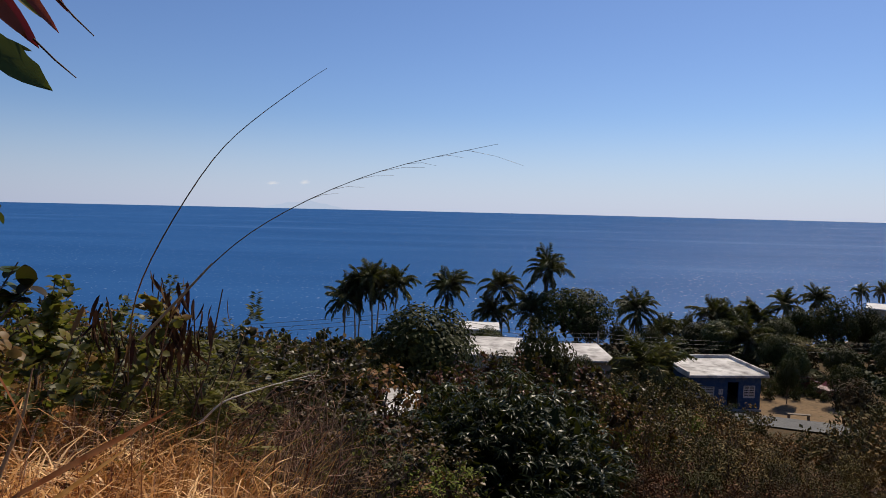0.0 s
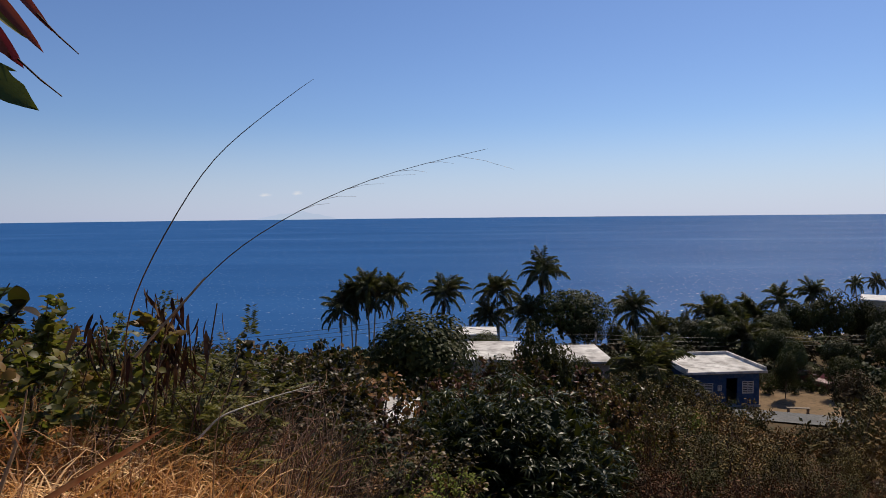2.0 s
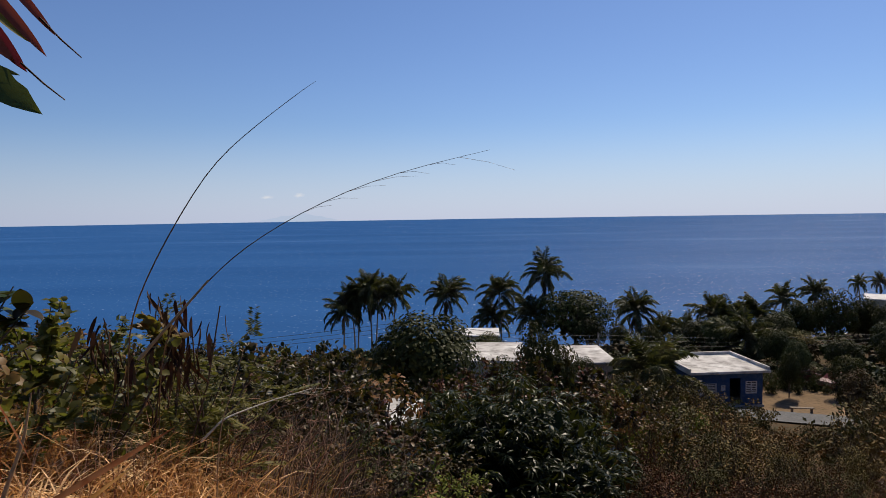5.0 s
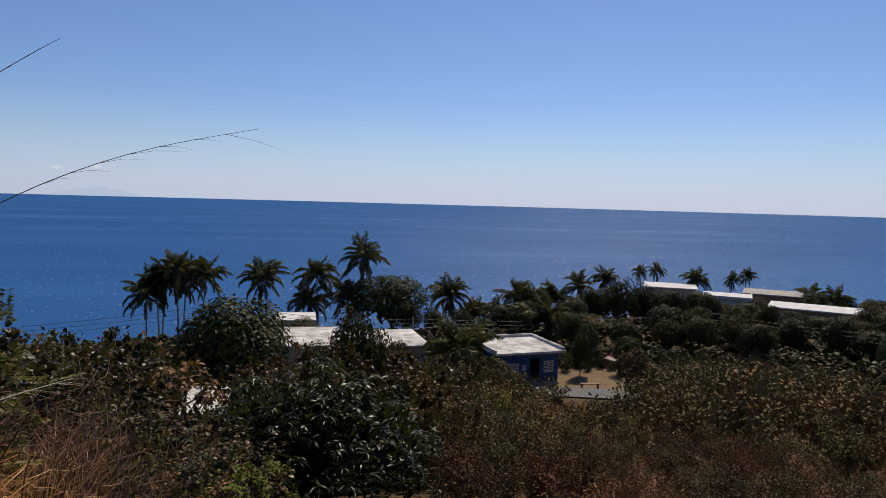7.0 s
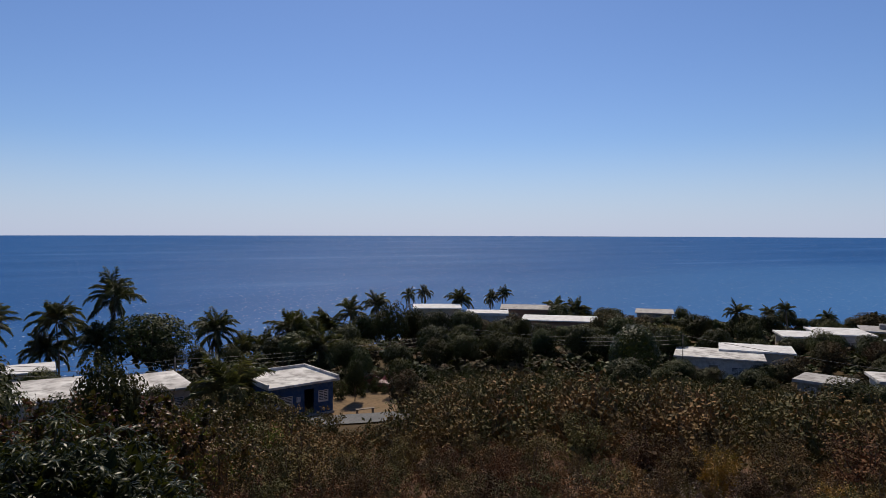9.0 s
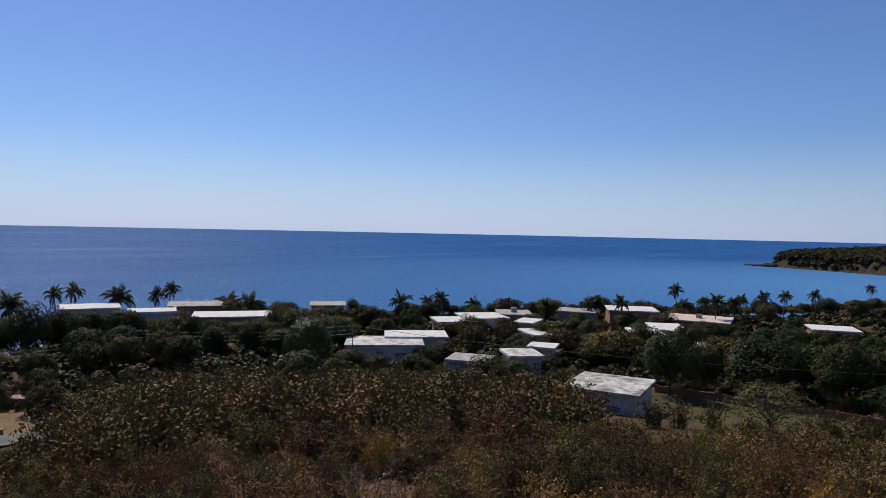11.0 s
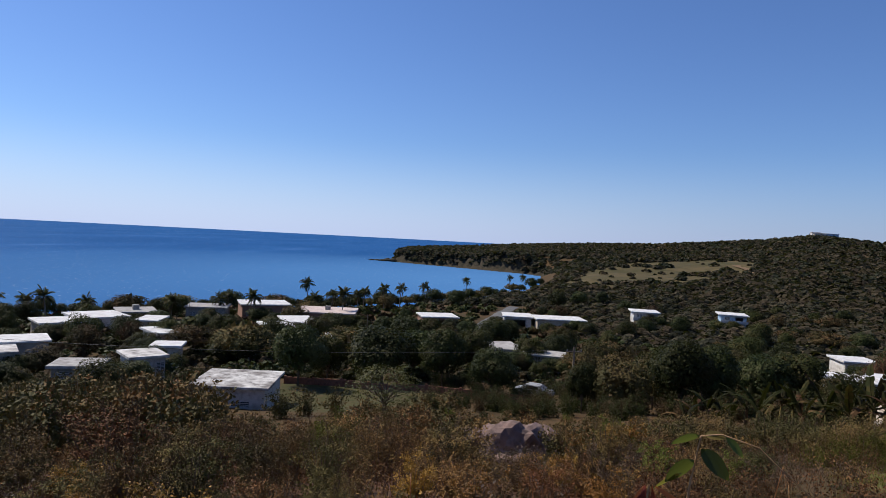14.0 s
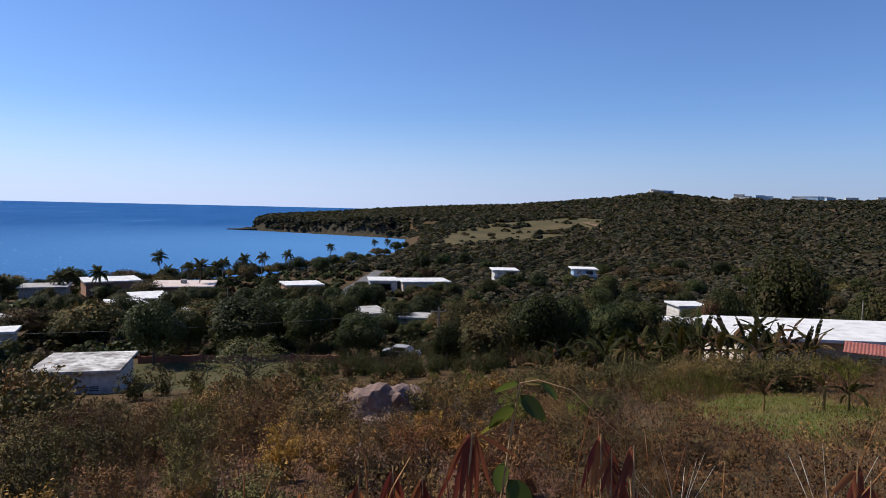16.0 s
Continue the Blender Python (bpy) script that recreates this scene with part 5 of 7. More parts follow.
def mango_meshes(seed):
    """A low, wide, dense tree with long drooping leaves in rosettes at the twig ends."""
    rng = np.random.default_rng(seed)
    wood, at, way = [limb(rng, (0, 0, -0.5), (0.1, 0, 1.1), 0.11, 0.08, 0.03, 6, 8)], [], []
    for i in range(46):
        a, r = i * 2.4, 2.35 * math.sqrt((i + 0.5) / 46)
        top = np.array([r * math.cos(a), r * math.sin(a), 2.75 - 0.30 * r ** 2 + rng.uniform(-0.3, 0.15)])
        wood.append(limb(rng, (0.1 + rng.normal() * 0.04, rng.normal() * 0.04, rng.uniform(0.6, 1.2)), top * [0.95, 0.95, 0.93], 0.04, 0.012, 0.06, 5, 5))
        for _ in range(17):
            tip = top + unit(rng.normal(size=3)) * rng.uniform(0.15, 0.62) * [1, 1, 0.9] + [0, 0, -rng.uniform(0, 0.55)]
            n = int(rng.integers(8, 13))
            k = rng.uniform(0, 6.3) + np.arange(n) * 2.4
            at.append(np.repeat(tip[None], n, 0) + rng.normal(size=(n, 3)) * 0.025)
            way.append(np.stack([np.cos(k), np.sin(k), rng.uniform(-0.9, 0.35, n)], 1))
    at, way = np.concatenate(at), np.concatenate(way)
    v, f = leaves(rng, at, way, 0.235, 0.048, True, 0.25, 0.15, face=unit(at - [0, 0, 1.2]) * 0.7 + [0, 0, 0.8], loose=0.4)
    # half-metre blades added inside the crown to keep light and view out
    u = unit(rng.normal(size=(500, 3)))
    v, f = joined([(v, f), leaves(rng, u * [1.7, 1.7, 0.9] * rng.uniform(0.4, 1, (500, 1)) + [0, 0, 1.35], rng.normal(size=(500, 3)), 0.5, 0.22)])
    return mesh_of("trunk", *joined(wood), M_BARK, smooth=True), mesh_of("crown", v, f, M_MANGO)


x, y, z = spot(5.2, 13.4)
plant("mango_tree", mango_meshes(3), x, y, 40, (1.08, 1.04, 1.0), "low dark mango tree with long glossy drooping leaves", "tree", z=19.85)


def broad_bush(seed, height, radius, leaf, count, mat, wide=0.8, twigs=18, thick=1.0):
    """A shrub with broad leathery leaves set along its shoots."""
    rng = np.random.default_rng(seed)
    wood, at, way = [], [], []
    for i in range(twigs):
        a, r = i * 2.4, radius * math.sqrt((i + 0.5) / twigs)
        tip = np.array([r * math.cos(a), r * math.sin(a), height * (1 - 0.3 * (r / radius) ** 2) * rng.uniform(0.82, 1.05)])
        mid = tip * [0.55, 0.55, 0.5] + rng.normal(size=3) * 0.08
        wood += [limb(rng, (rng.normal() * 0.08, rng.normal() * 0.08, -0.3), mid, 0.03 * thick, 0.018 * thick, 0.05, 4, 5), limb(rng, mid, tip, 0.018 * thick, 0.006 * thick, 0.06, 4, 4)]
        for _ in range(4):
            q = mid + (tip - mid) * rng.uniform(-0.5, 0.9)
            e = q + unit(rng.normal(size=3) + [0, 0, 0.35]) * radius * rng.uniform(0.2, 0.42)
            wood.append(limb(rng, q, e, 0.010 * thick, 0.004 * thick, 0.06, 3, 3))
            k = count // (twigs * 4)
            s = rng.uniform(0.15, 1.0, (k, 1))
            at.append(q + (e - q) * s + rng.normal(size=(k, 3)) * leaf * 0.3)
            way.append(rng.normal(size=(k, 3)) * 0.8 + unit(e - q) * 0.6 + [0, 0, 0.25])
        k = max(count // (twigs * 5), 4)
        s = rng.uniform(0.35, 1.02, (k, 1))
        at.append(mid + (tip - mid) * s + rng.normal(size=(k, 3)) * leaf * 0.5)
        way.append(rng.normal(size=(k, 3)) * 0.9 + [0, 0, 0.35])
    at = np.concatenate(at)
    v, f = leaves(rng, at, np.concatenate(way), leaf, leaf * wide, True, 0.2, 0.05, face=unit(at - [0, 0, height * 0.4]) * 0.6 + [0, 0, 0.8], loose=0.45)
    return mesh_of("stem", *joined(wood), M_TWIG, smooth=True), mesh_of("foliage", v, f, mat)


ROUND = [broad_bush(201 + i, 3.0, 1.7, 0.115, 3600, M_ROUND, thick=0.6) for i in range(3)]
GREEN = [broad_bush(211 + i, 2.6, 1.5, 0.085, 4200, (M_SHRUB, M_LEAF_OLIVE, M_SHRUB)[i], 0.5, thick=0.6) for i in range(3)]
DARKB = [broad_bush(221 + i, 2.8, 1.6, 0.095, 3800, (M_LEAF_DARK, M_SHRUB)[i], 0.6, thick=0.6) for i in range(2)]
YELLOW = [broad_bush(231, 2.0, 1.2, 0.09, 1300, M_LEAF_LIME, 0.5)]
for i, (kind, a, d, up, words) in enumerate((  # bearing, distance, and the angle at which its top stands below the eye's level
        (GREEN, -29.5, 6.5, -7.6, "leafy green shrub behind dry grass"), (DARKB, -25.5, 7.5, -8.6, "dark green shrub behind dry grass"), (GREEN, -21.5, 8.5, -9.4, "leafy green shrub on the slope"),
        (ROUND, -18.0, 9.5, -9.8, "shrub with broad leathery leaves"), (DARKB, -14.8, 11.0, -10.0, "dark green shrub on the slope"), (ROUND, -11.5, 12.0, -10.4, "shrub with broad leathery leaves"),
        (ROUND, -9.6, 11.0, -11.0, "shrub with broad leathery leaves"), (GREEN, -10.0, 13.5, -11.2, "leafy green shrub on the slope"), (ROUND, -9.8, 8.6, -14.2, "shrub with broad leathery leaves"),
        (DARKB, -14.0, 7.6, -13.2, "dark shrub in the shade of taller ones"), (GREEN, -5.4, 9.2, -19.0, "leafy green shrub on the slope"), (ROUND, -2.2, 10.0, -18.9, "shrub with broad brownish leaves"),
        (YELLOW, -12.5, 6.2, -17.6, "yellow-green weed shrub beside dry grass"), (YELLOW, -4.0, 7.8, -19.8, "yellow-green weed shrub beside a fallen stem"), (GREEN, -8.6, 6.8, -19.2, "low green shrub at the grass's edge"),
        (YELLOW, 0.0, 9.0, -20.6, "yellow-green weed shrub under the mango tree"), (ROUND, 2.2, 24.0, -12.6, "shrub with broad leathery leaves"), (DARKB, 5.5, 26.0, -12.2, "dark shrub behind the mango tree"),
        (ROUND, -17.0, 14.0, -9.9, "shrub with broad leathery leaves"), (GREEN, -23.5, 12.0, -9.0, "leafy green shrub on the slope"), (DARKB, -29.0, 11.0, -8.2, "dark green shrub on the slope"),
        (GREEN, -33.5, 8.0, -6.8, "leafy green shrub behind dry grass"), (ROUND, 11.5, 19.0, -12.4, "shrub with broad leathery leaves"), (GREEN, 15.5, 17.5, -14.0, "leafy green shrub on the slope"),
        (DARKB, -27.2, 9.5, -8.3, "dark green shrub on the slope"), (ROUND, -23.0, 6.2, -10.4, "shrub with broad leathery leaves"), (GREEN, -19.6, 6.6, -11.6, "leafy green shrub on the slope"), (DARKB, -16.4, 8.2, -11.4, "dark green shrub on the slope"), (ROUND, -13.0, 9.4, -11.6, "shrub with broad leathery leaves"), (GREEN, -16.8, 6.0, -14.0, "leafy green shrub on the slope"), (ROUND, -12.6, 14.5, -10.1, "shrub with broad leathery leaves"), (GREEN, -31.5, 10.5, -7.4, "leafy green shrub on the slope"), (DARKB, -11.0, 7.0, -16.4, "dark shrub beside dry grass"), (ROUND, -7.8, 8.0, -17.4, "shrub with broad leathery leaves"), (ROUND, -20.0, 18.0, -9.8, "shrub with broad leathery leaves"), (DARKB, -12.0, 20.0, -10.3, "dark green shrub on the slope"), (GREEN, -9.5, 19.0, -10.8, "leafy green shrub on the slope"))):
    x, y, z = spot(a, d)
    top = EYE + d * math.tan(radians(min(up + (1.3 if a < -12 else 0.0), float(np.interp(a, [-34, -30, -26, -22, -17, -13, -8, -5], [-6.0, -7.4, -8.6, -9.6, -10.6, -11.2, -11.6, -12.2])))))
    nominal = {id(ROUND): 3.0, id(GREEN): 2.6, id(DARKB): 2.8, id(YELLOW): 2.0}[id(kind)]
    s = max((top - z) / nominal * 1.08, 0.3)
    plant("shrub", kind[i % len(kind)], x, y, i * 77, (max(s, 0.8) * 0.9, max(s, 0.8) * 0.9, s), words, "shrub", "shrubs behind the dry grass", z=z)

# bare dry twigs between the grass and the shrubs
def twig_tangle(seed, x, y, z, height, radius):
    rng = np.random.default_rng(seed)
    wood = []
    for i in range(26):
        a, r = i * 2.4, radius * math.sqrt((i + 0.5) / 26)
        root_ = np.array([rng.normal() * 0.2, rng.normal() * 0.2, -0.1])
        tip = np.array([r * math.cos(a) + rng.normal() * 0.2, r * math.sin(a) + rng.normal() * 0.2, height * rng.uniform(0.55, 1.05)])
        wood.append(limb(rng, root_, tip, 0.008, 0.002, 0.12, 6, 4))
        for _ in range(5):
            q = root_ + (tip - root_) * rng.uniform(0.4, 0.95)
            wood.append(limb(rng, q, q + (unit(rng.normal(size=3)) * 0.8 + [0, 0, 0.3]) * 0.34, 0.004, 0.0012, 0.12, 4, 3))
    ob = thing("dry_brush", x, y, z, seed * 40, "tangle of bare reddish-brown dry twigs", "brush", "dry brush behind the grass")
    part("twig", mesh_of("twig", *joined(wood), (M_TWIG, M_STEMRED)[seed % 2]), None, ob)


M_STEMRED = rough_stuff("reddish_dead_twig", (0.17, 0.085, 0.055), (0.24, 0.13, 0.085), (0.34, 0.24, 0.17), 5.0, 30.0, 0.8, 0.3, 0.002)
for i, (a, d, up) in enumerate(((-14.5, 4.6, -15.2), (-11.5, 5.0, -16.5), (-17.5, 4.4, -14.6), (-9.0, 5.4, -18.0), (-20.5, 4.2, -14.2), (-24.5, 4.4, -12.4), (-13.0, 5.6, -13.8), (-6.5, 6.2, -18.6), (-28.5, 4.2, -12.2))):
    x, y, z = spot(a, d)
    twig_tangle(i + 1, x, y, z, EYE + d * math.tan(radians(up)) - z, 0.7)

# a small half-dead tree with orange leaves and a bare leaning trunk
x, y, z = spot(-5.4, 10.5)
om = tree_meshes(251, 2.9, 0.75, 1.9, M_LEAF_ORANGE, 0.11, 330, 9, fine=True, trunk=0.05, wide=0.55, filled=False)
plant("small_tree", om, x, y, 0, 1.0, "slim tree with sparse orange leaves and a dark bare trunk", "tree", z=EYE - 10.5 * math.tan(radians(12.6)) - 2.85)


# the dry grass at the viewer's feet
def blades(rng, at, height, width, bend, segs=5):
    """Arching blades as thin ribbons, rooted at the given places."""
    n = len(at)
    k = rng.uniform(0, 2 * np.pi, n)
    out = np.stack([np.cos(k), np.sin(k), np.zeros(n)], 1)
    across = np.stack([-np.sin(k), np.cos(k), np.zeros(n)], 1)
    h = (height * rng.uniform(0.55, 1.15, n))[:, None]
    b = (bend * rng.uniform(0.2, 1.5, n))[:, None]
    s = np.linspace(0, 1, segs)
    rows = []
    for t in s:
        droop = np.maximum(t - 0.55, 0) ** 2 * 1.6 * b
        p = at + out * h * b * t ** 1.8 * 0.9 + np.array([0, 0, 1.0]) * h * (t - droop * 0.9)
        w = width * (1 - t) ** 0.7 + 0.0006
        rows += [p - across * w / 2, p + across * w / 2]
    v = np.stack(rows, 1)
    f = np.concatenate([[[2 * i, 2 * i + 1, 2 * i + 3], [2 * i, 2 * i + 3, 2 * i + 2]] for i in range(segs - 1)])
    return v.reshape(-1, 3), (f[None] + (np.arange(n) * 2 * segs)[:, None, None]).reshape(-1, 3)


def grass_patch(name, seed, n, a0, a1, d0, d1, height, width, bend, mat, label, edge=None, raised=0.0):
    rng = np.random.default_rng(seed)
    a, d = rng.uniform(a0, a1, n), np.sqrt(rng.uniform(d0 * d0, d1 * d1, n))
    if edge:
        ok = edge(a, d, rng)
        a, d = a[ok], d[ok]
    tuft = np.floor(a * 3) * 13.7 + np.floor(d * 5) * 7.3
    a, d = a + 0.8 * np.sin(tuft) * np.where(d > 8, rng.uniform(-1, 1, len(a)), 1.0), d + np.where(d > 8, rng.uniform(-0.2, 0.2, len(a)), 0.06 * np.cos(tuft * 1.7))
    x, y = d * np.sin(np.radians(a)), d * np.cos(np.radians(a))
    at = np.stack([x, y, ground(x, y) - 0.03 + raised * rng.uniform(0.35, 1, len(x))], 1)
    tall = height * (0.75 + 0.35 * np.sin(tuft * 0.31))
    ob = new(name, mesh_of(name, *blades(rng, at, tall, width, bend), mat))
    return tagged(ob, label, "grass", kind="stuff")


grass_patch("dry_grass", 301, 9000, -44, -12, 1.6, 4.0, 0.90, 0.009, 0.36, M_STRAW, "golden dry grass with bent blades", lambda a, d, r: (a < -21) | (r.uniform(size=len(a)) < np.interp(a, [-21, -12], [0.7, 0.05])))
grass_patch("curled_grass", 306, 13000, -44, -13, 1.5, 3.8, 0.20, 0.010, 2.2, M_STRAW, "tangle of curled golden dry blades", lambda a, d, r: (a < -21) | (r.uniform(size=len(a)) < np.interp(a, [-21, -13], [0.6, 0.05])), raised=0.78)
grass_patch("reddish_grass", 302, 7000, -44, -10, 1.6, 4.6, 0.95, 0.009, 0.7, M_STRAW_RED, "reddish dry grass between golden blades", lambda a, d, r: (a < -17.5) | (r.uniform(size=len(a)) < 0.35))
grass_patch("dry_grass", 303, 3500, 2, 40, 11, 34, 0.5, 0.016, 0.6, M_STRAW_DARK, "dry reddish grass under the bushes", lambda a, d, r: wave(d * np.sin(np.radians(a)), d * np.cos(np.radians(a)), 4.0, 2.0) > -0.1)
grass_patch("dry_grass", 304, 10000, 42, 142, 10, 36, 0.45, 0.016, 0.6, M_STRAW_DARK, "dry brown grass between the low bushes", lambda a, d, r: (((a - 131.8) / 6.2) ** 2 + ((d - 25) / 5.4) ** 2 > 1) | (r.uniform(size=len(a)) < 0.1))
grass_patch("terrace_grass", 305, 24000, 124, 139, 19, 31, 0.15, 0.016, 0.6, leafy("green_grass_blade", [(0.1044, 0.1148, 0.0209), (0.1566, 0.1601, 0.0330), (0.2088, 0.1826, 0.0487), (0.2958, 0.2262, 0.0870)], 0.8, 0.2, 0.03, patch=0.4), "short green grass on the terrace")


def stem_thing(name, path, r0, r1, mat, label, category, head=None):
    """A thin stalk along a path, with an optional spray of seed branches at its end."""
    p = np.array(path)
    s = np.linspace(0, len(p) - 1, 24)
    q = np.stack([np.interp(s, np.arange(len(p)), p[:, k]) for k in range(3)], 1)
    for _ in range(3):
        q[1:-1] = (q[:-2] + 2 * q[1:-1] + q[2:]) / 4
    base = q[0].copy()
    ob = thing(name, *base, 0, label, category)
    part("stalk", mesh_of("stalk", *tube(q - base, np.linspace(r0, r1, 24), 6), mat, smooth=True), None, ob)
    if head:
        rng = np.random.default_rng(head)
        pieces = []
        for i in range(7):
            t = 16 + i
            a = q[t] - base
            way = unit(q[min(t + 1, 23)] - q[t - 1])
            e = a + (way * 0.9 + [0, 0, -0.22] + rng.normal(size=3) * 0.12) * 0.17 * rng.uniform(0.6, 1.2)
            pieces.append(tube([a, (a + e) / 2 + [0, 0, 0.006], e], [0.0007, 0.0005, 0.0003], 3))
        part("seed_head", mesh_of("seed_head", *joined(pieces), mat), None, ob)
    return ob


M_CULM = rough_stuff("purplish_grass_stalk", (0.10, 0.06, 0.045), (0.15, 0.09, 0.06), (0.22, 0.15, 0.08), 4.0, 30.0, 0.6, 0.1, 0.001)
M_STEMTAN = rough_stuff("tan_grass_stalk", (0.34, 0.20, 0.09), (0.44, 0.28, 0.13), (0.24, 0.13, 0.06), 4.0, 30.0, 0.7, 0.1, 0.001)
M_PALESTEM = rough_stuff("bleached_stem", (0.55, 0.48, 0.38), (0.66, 0.60, 0.50), (0.36, 0.28, 0.2), 6.0, 40.0, 0.7, 0.1, 0.001)
M_STRAWORANGE = rough_stuff("orange_dry_blade", (0.30, 0.12, 0.035), (0.38, 0.17, 0.05), (0.2, 0.08, 0.03), 4.0, 30.0, 0.7, 0.1, 0.001)
stem_thing("grass_stalk", [from_eye(-25.4, -21.0, 4.4), from_eye(-25.2, -10.0, 3.0), from_eye(-24.6, -6.6, 2.2), from_eye(-22.2, -1.7, 2.1), from_eye(-18.8, 4.0, 2.1), from_eye(-15.8, 6.9, 2.1), from_eye(-11.1, 10.5, 2.1), from_eye(-10.0, 11.2, 2.1)], 0.0032, 0.0006, M_CULM, "tall thin purplish grass stalk leaning over the sea", "grass")
stem_thing("grass_stalk", [from_eye(-23.2, -20.5, 4.4), from_eye(-23.0, -11.0, 3.0), from_eye(-21.6, -7.7, 2.15), from_eye(-19.2, -5.1, 2.1), from_eye(-16.2, -2.3, 2.1), from_eye(-10.8, 0.9, 2.1), from_eye(-4.2, 3.6, 2.1), from_eye(3.5, 5.5, 2.1)], 0.0032, 0.0006, M_CULM, "tall arching grass stalk with a sparse seed head", "grass", head=5)
stem_thing("grass_sheath", [from_eye(-24.4, -10.8, 2.05), from_eye(-21.8, -8.0, 2.06), from_eye(-19.0, -4.9, 2.08)], 0.0055, 0.003, M_STEMTAN, "dry golden leaf sheath round a grass stalk", "grass")
stem_thing("dry_stalk", [from_eye(-19.5, -30, 2.6), from_eye(-18.6, -17.0, 2.6), from_eye(-16.4, -10.5, 2.6)], 0.0035, 0.001, M_STEMTAN, "slim pale grass stalk", "grass")
stem_thing("dry_stalk", [from_eye(-20.0, -17.5, 3.2), from_eye(-18.2, -15.9, 3.2), from_eye(-14.6, -14.9, 3.3), from_eye(-10.9, -14.1, 3.4)], 0.0055, 0.0015, M_PALESTEM, "pale dry feathery grass stem lying over bushes", "grass", head=8)
stem_thing("dry_stalk", [from_eye(-34, -20, 2.0), from_eye(-32.2, -15.5, 2.0), from_eye(-31.6, -12.3, 2.0)], 0.006, 0.002, M_STEMTAN, "short dry grass tip", "grass")
for i, (a0, a1, up) in enumerate(((-15.0, -12.6, -17.0), (-12.5, -9.5, -18.5), (-22.5, -24.0, -14.5), (-28, -26.5, -15.5), (-10, -7.5, -20.5))):
    stem_thing("dry_stalk", [from_eye(a0, -27, 3.0), from_eye((a0 + a1) / 2, (up - 27) / 2 + 2, 3.0), from_eye(a1, up, 3.1)], 0.004, 0.001, M_STRAW, "bent straw-coloured grass stem", "grass")
# a weathered bent stem arching out of the grass
stem_thing("bent_stem", [from_eye(-9.5, -30, 2.3), from_eye(-8.2, -26.0, 2.3), from_eye(-6.0, -24.7, 2.3), from_eye(-3.6, -24.2, 2.3), from_eye(-1.0, -24.7, 2.3), from_eye(1.6, -26.2, 2.3), from_eye(3, -31, 2.3)], 0.013, 0.010, M_STEMTAN, "weathered grey stem bent into an arch", "stem")


def big_leaf(length, width, curl=0.25, nibble=0):
    rng = np.random.default_rng(nibble)
    n = 9
    s = np.linspace(0, 1, n)
    w = width / 2 * np.sin(np.pi * s ** 0.8) ** 0.75
    v, f = [], []
    for i in range(n):
        z = -curl * length * s[i] ** 2
        e = rng.uniform(0.72, 1.0) if nibble else 1.0
        v += [(s[i] * length, -w[i] * e, z + w[i] * 0.25), (s[i] * length, 0, z), (s[i] * length, w[i] * (e if i % 2 else 1.0), z + w[i] * 0.25)]
    for i in range(n - 1):
        a = 3 * i
        f += [(a, a + 1, a + 4), (a, a + 4, a + 3), (a + 1, a + 2, a + 5), (a + 1, a + 5, a + 4)]
    return np.array(v), np.array(f)


# feathery bush with hanging seed pods
def pod_bush(seed):
    rng = np.random.default_rng(seed)
    ob = thing("pod_bush", *spot(-22.0, 3.9), 0, "feathery-leaved bush hung with dark dry seed pods", "bush")
    wood, at, way, tips = [], [], [], []
    for i in range(24):
        a, r = i * 2.4, 0.85 * math.sqrt((i + 0.5) / 24)
        tip = np.array([r * math.cos(a) * 0.75, r * math.sin(a) * 0.6, rng.uniform(0.9, 1.5) - 0.15 * r])
        wood.append(limb(rng, (rng.normal() * 0.1, rng.normal() * 0.1, -0.2), tip, 0.012, 0.003, 0.06, 5, 4))
        tips.append(tip)
        for _ in range(13):
            s = rng.uniform(0.5, 1.08)
            q = tip * [s, s, s] + rng.normal(size=3) * 0.05
            e = q + unit(rng.normal(size=3) + [0, 0, 0.25]) * 0.19
            n = 16
            t = np.repeat(np.linspace(0.12, 1, n), 2)[:, None]
            d = unit(e - q)
            c = unit(np.cross(d, [0, 0, 1.0]))
            at.append(q + (e - q) * t)
            way.append(c * np.tile([1.0, -1.0], n)[:, None] + d * 0.45)
    pod_mesh = mesh_of("pod", *big_leaf(0.17, 0.024, 0.2), M_POD, smooth=True)
    part("stem", mesh_of("stem", *joined(wood), M_TWIG), None, ob)
    part("foliage", mesh_of("foliage", *leaves(rng, np.concatenate(at), np.concatenate(way), 0.042, 0.014), leafy("feather_leaf", [(0.0360, 0.0330, 0.0090), (0.0624, 0.0528, 0.0126), (0.1080, 0.0770, 0.0198)], 0.6, 0.3, 0.2)), None, ob)
    o = np.array(ob.location)
    for a_, up, n in ((-22.8, -6.0, 5), (-22.2, -7.2, 14), (-21.9, -8.4, 18), (-22.6, -9.4, 20), (-21.6, -10.4, 18), (-22.2, -11.4, 16), (-26.7, -7.4, 5), (-27.0, -9.6, 12), (-20.4, -8.6, 4), (-18.2, -7.0, 3), (-25.4, -10.6, 8)):
        c = from_eye(a_, up, 3.35) - o
        wood = limb(rng, (0, 0, 0.2), c, 0.008, 0.003, 0.06, 5, 4)
        part("twig", mesh_of("twig", *wood, M_TWIG), None, ob)
        for _ in range(n):
            pd = part("pod", pod_mesh, None, ob)
            k = rng.uniform(0.6, 1.0)
            pd.matrix_local = Matrix.LocRotScale(Vector(c + rng.normal(size=3) * [0.05, 0.05, 0.03]), Euler((rng.uniform(0, 6.3), math.pi / 2 + rng.normal() * 0.35, rng.uniform(0, 6.3))), Vector((k, k, k)))
    return ob


pod_bush(7)
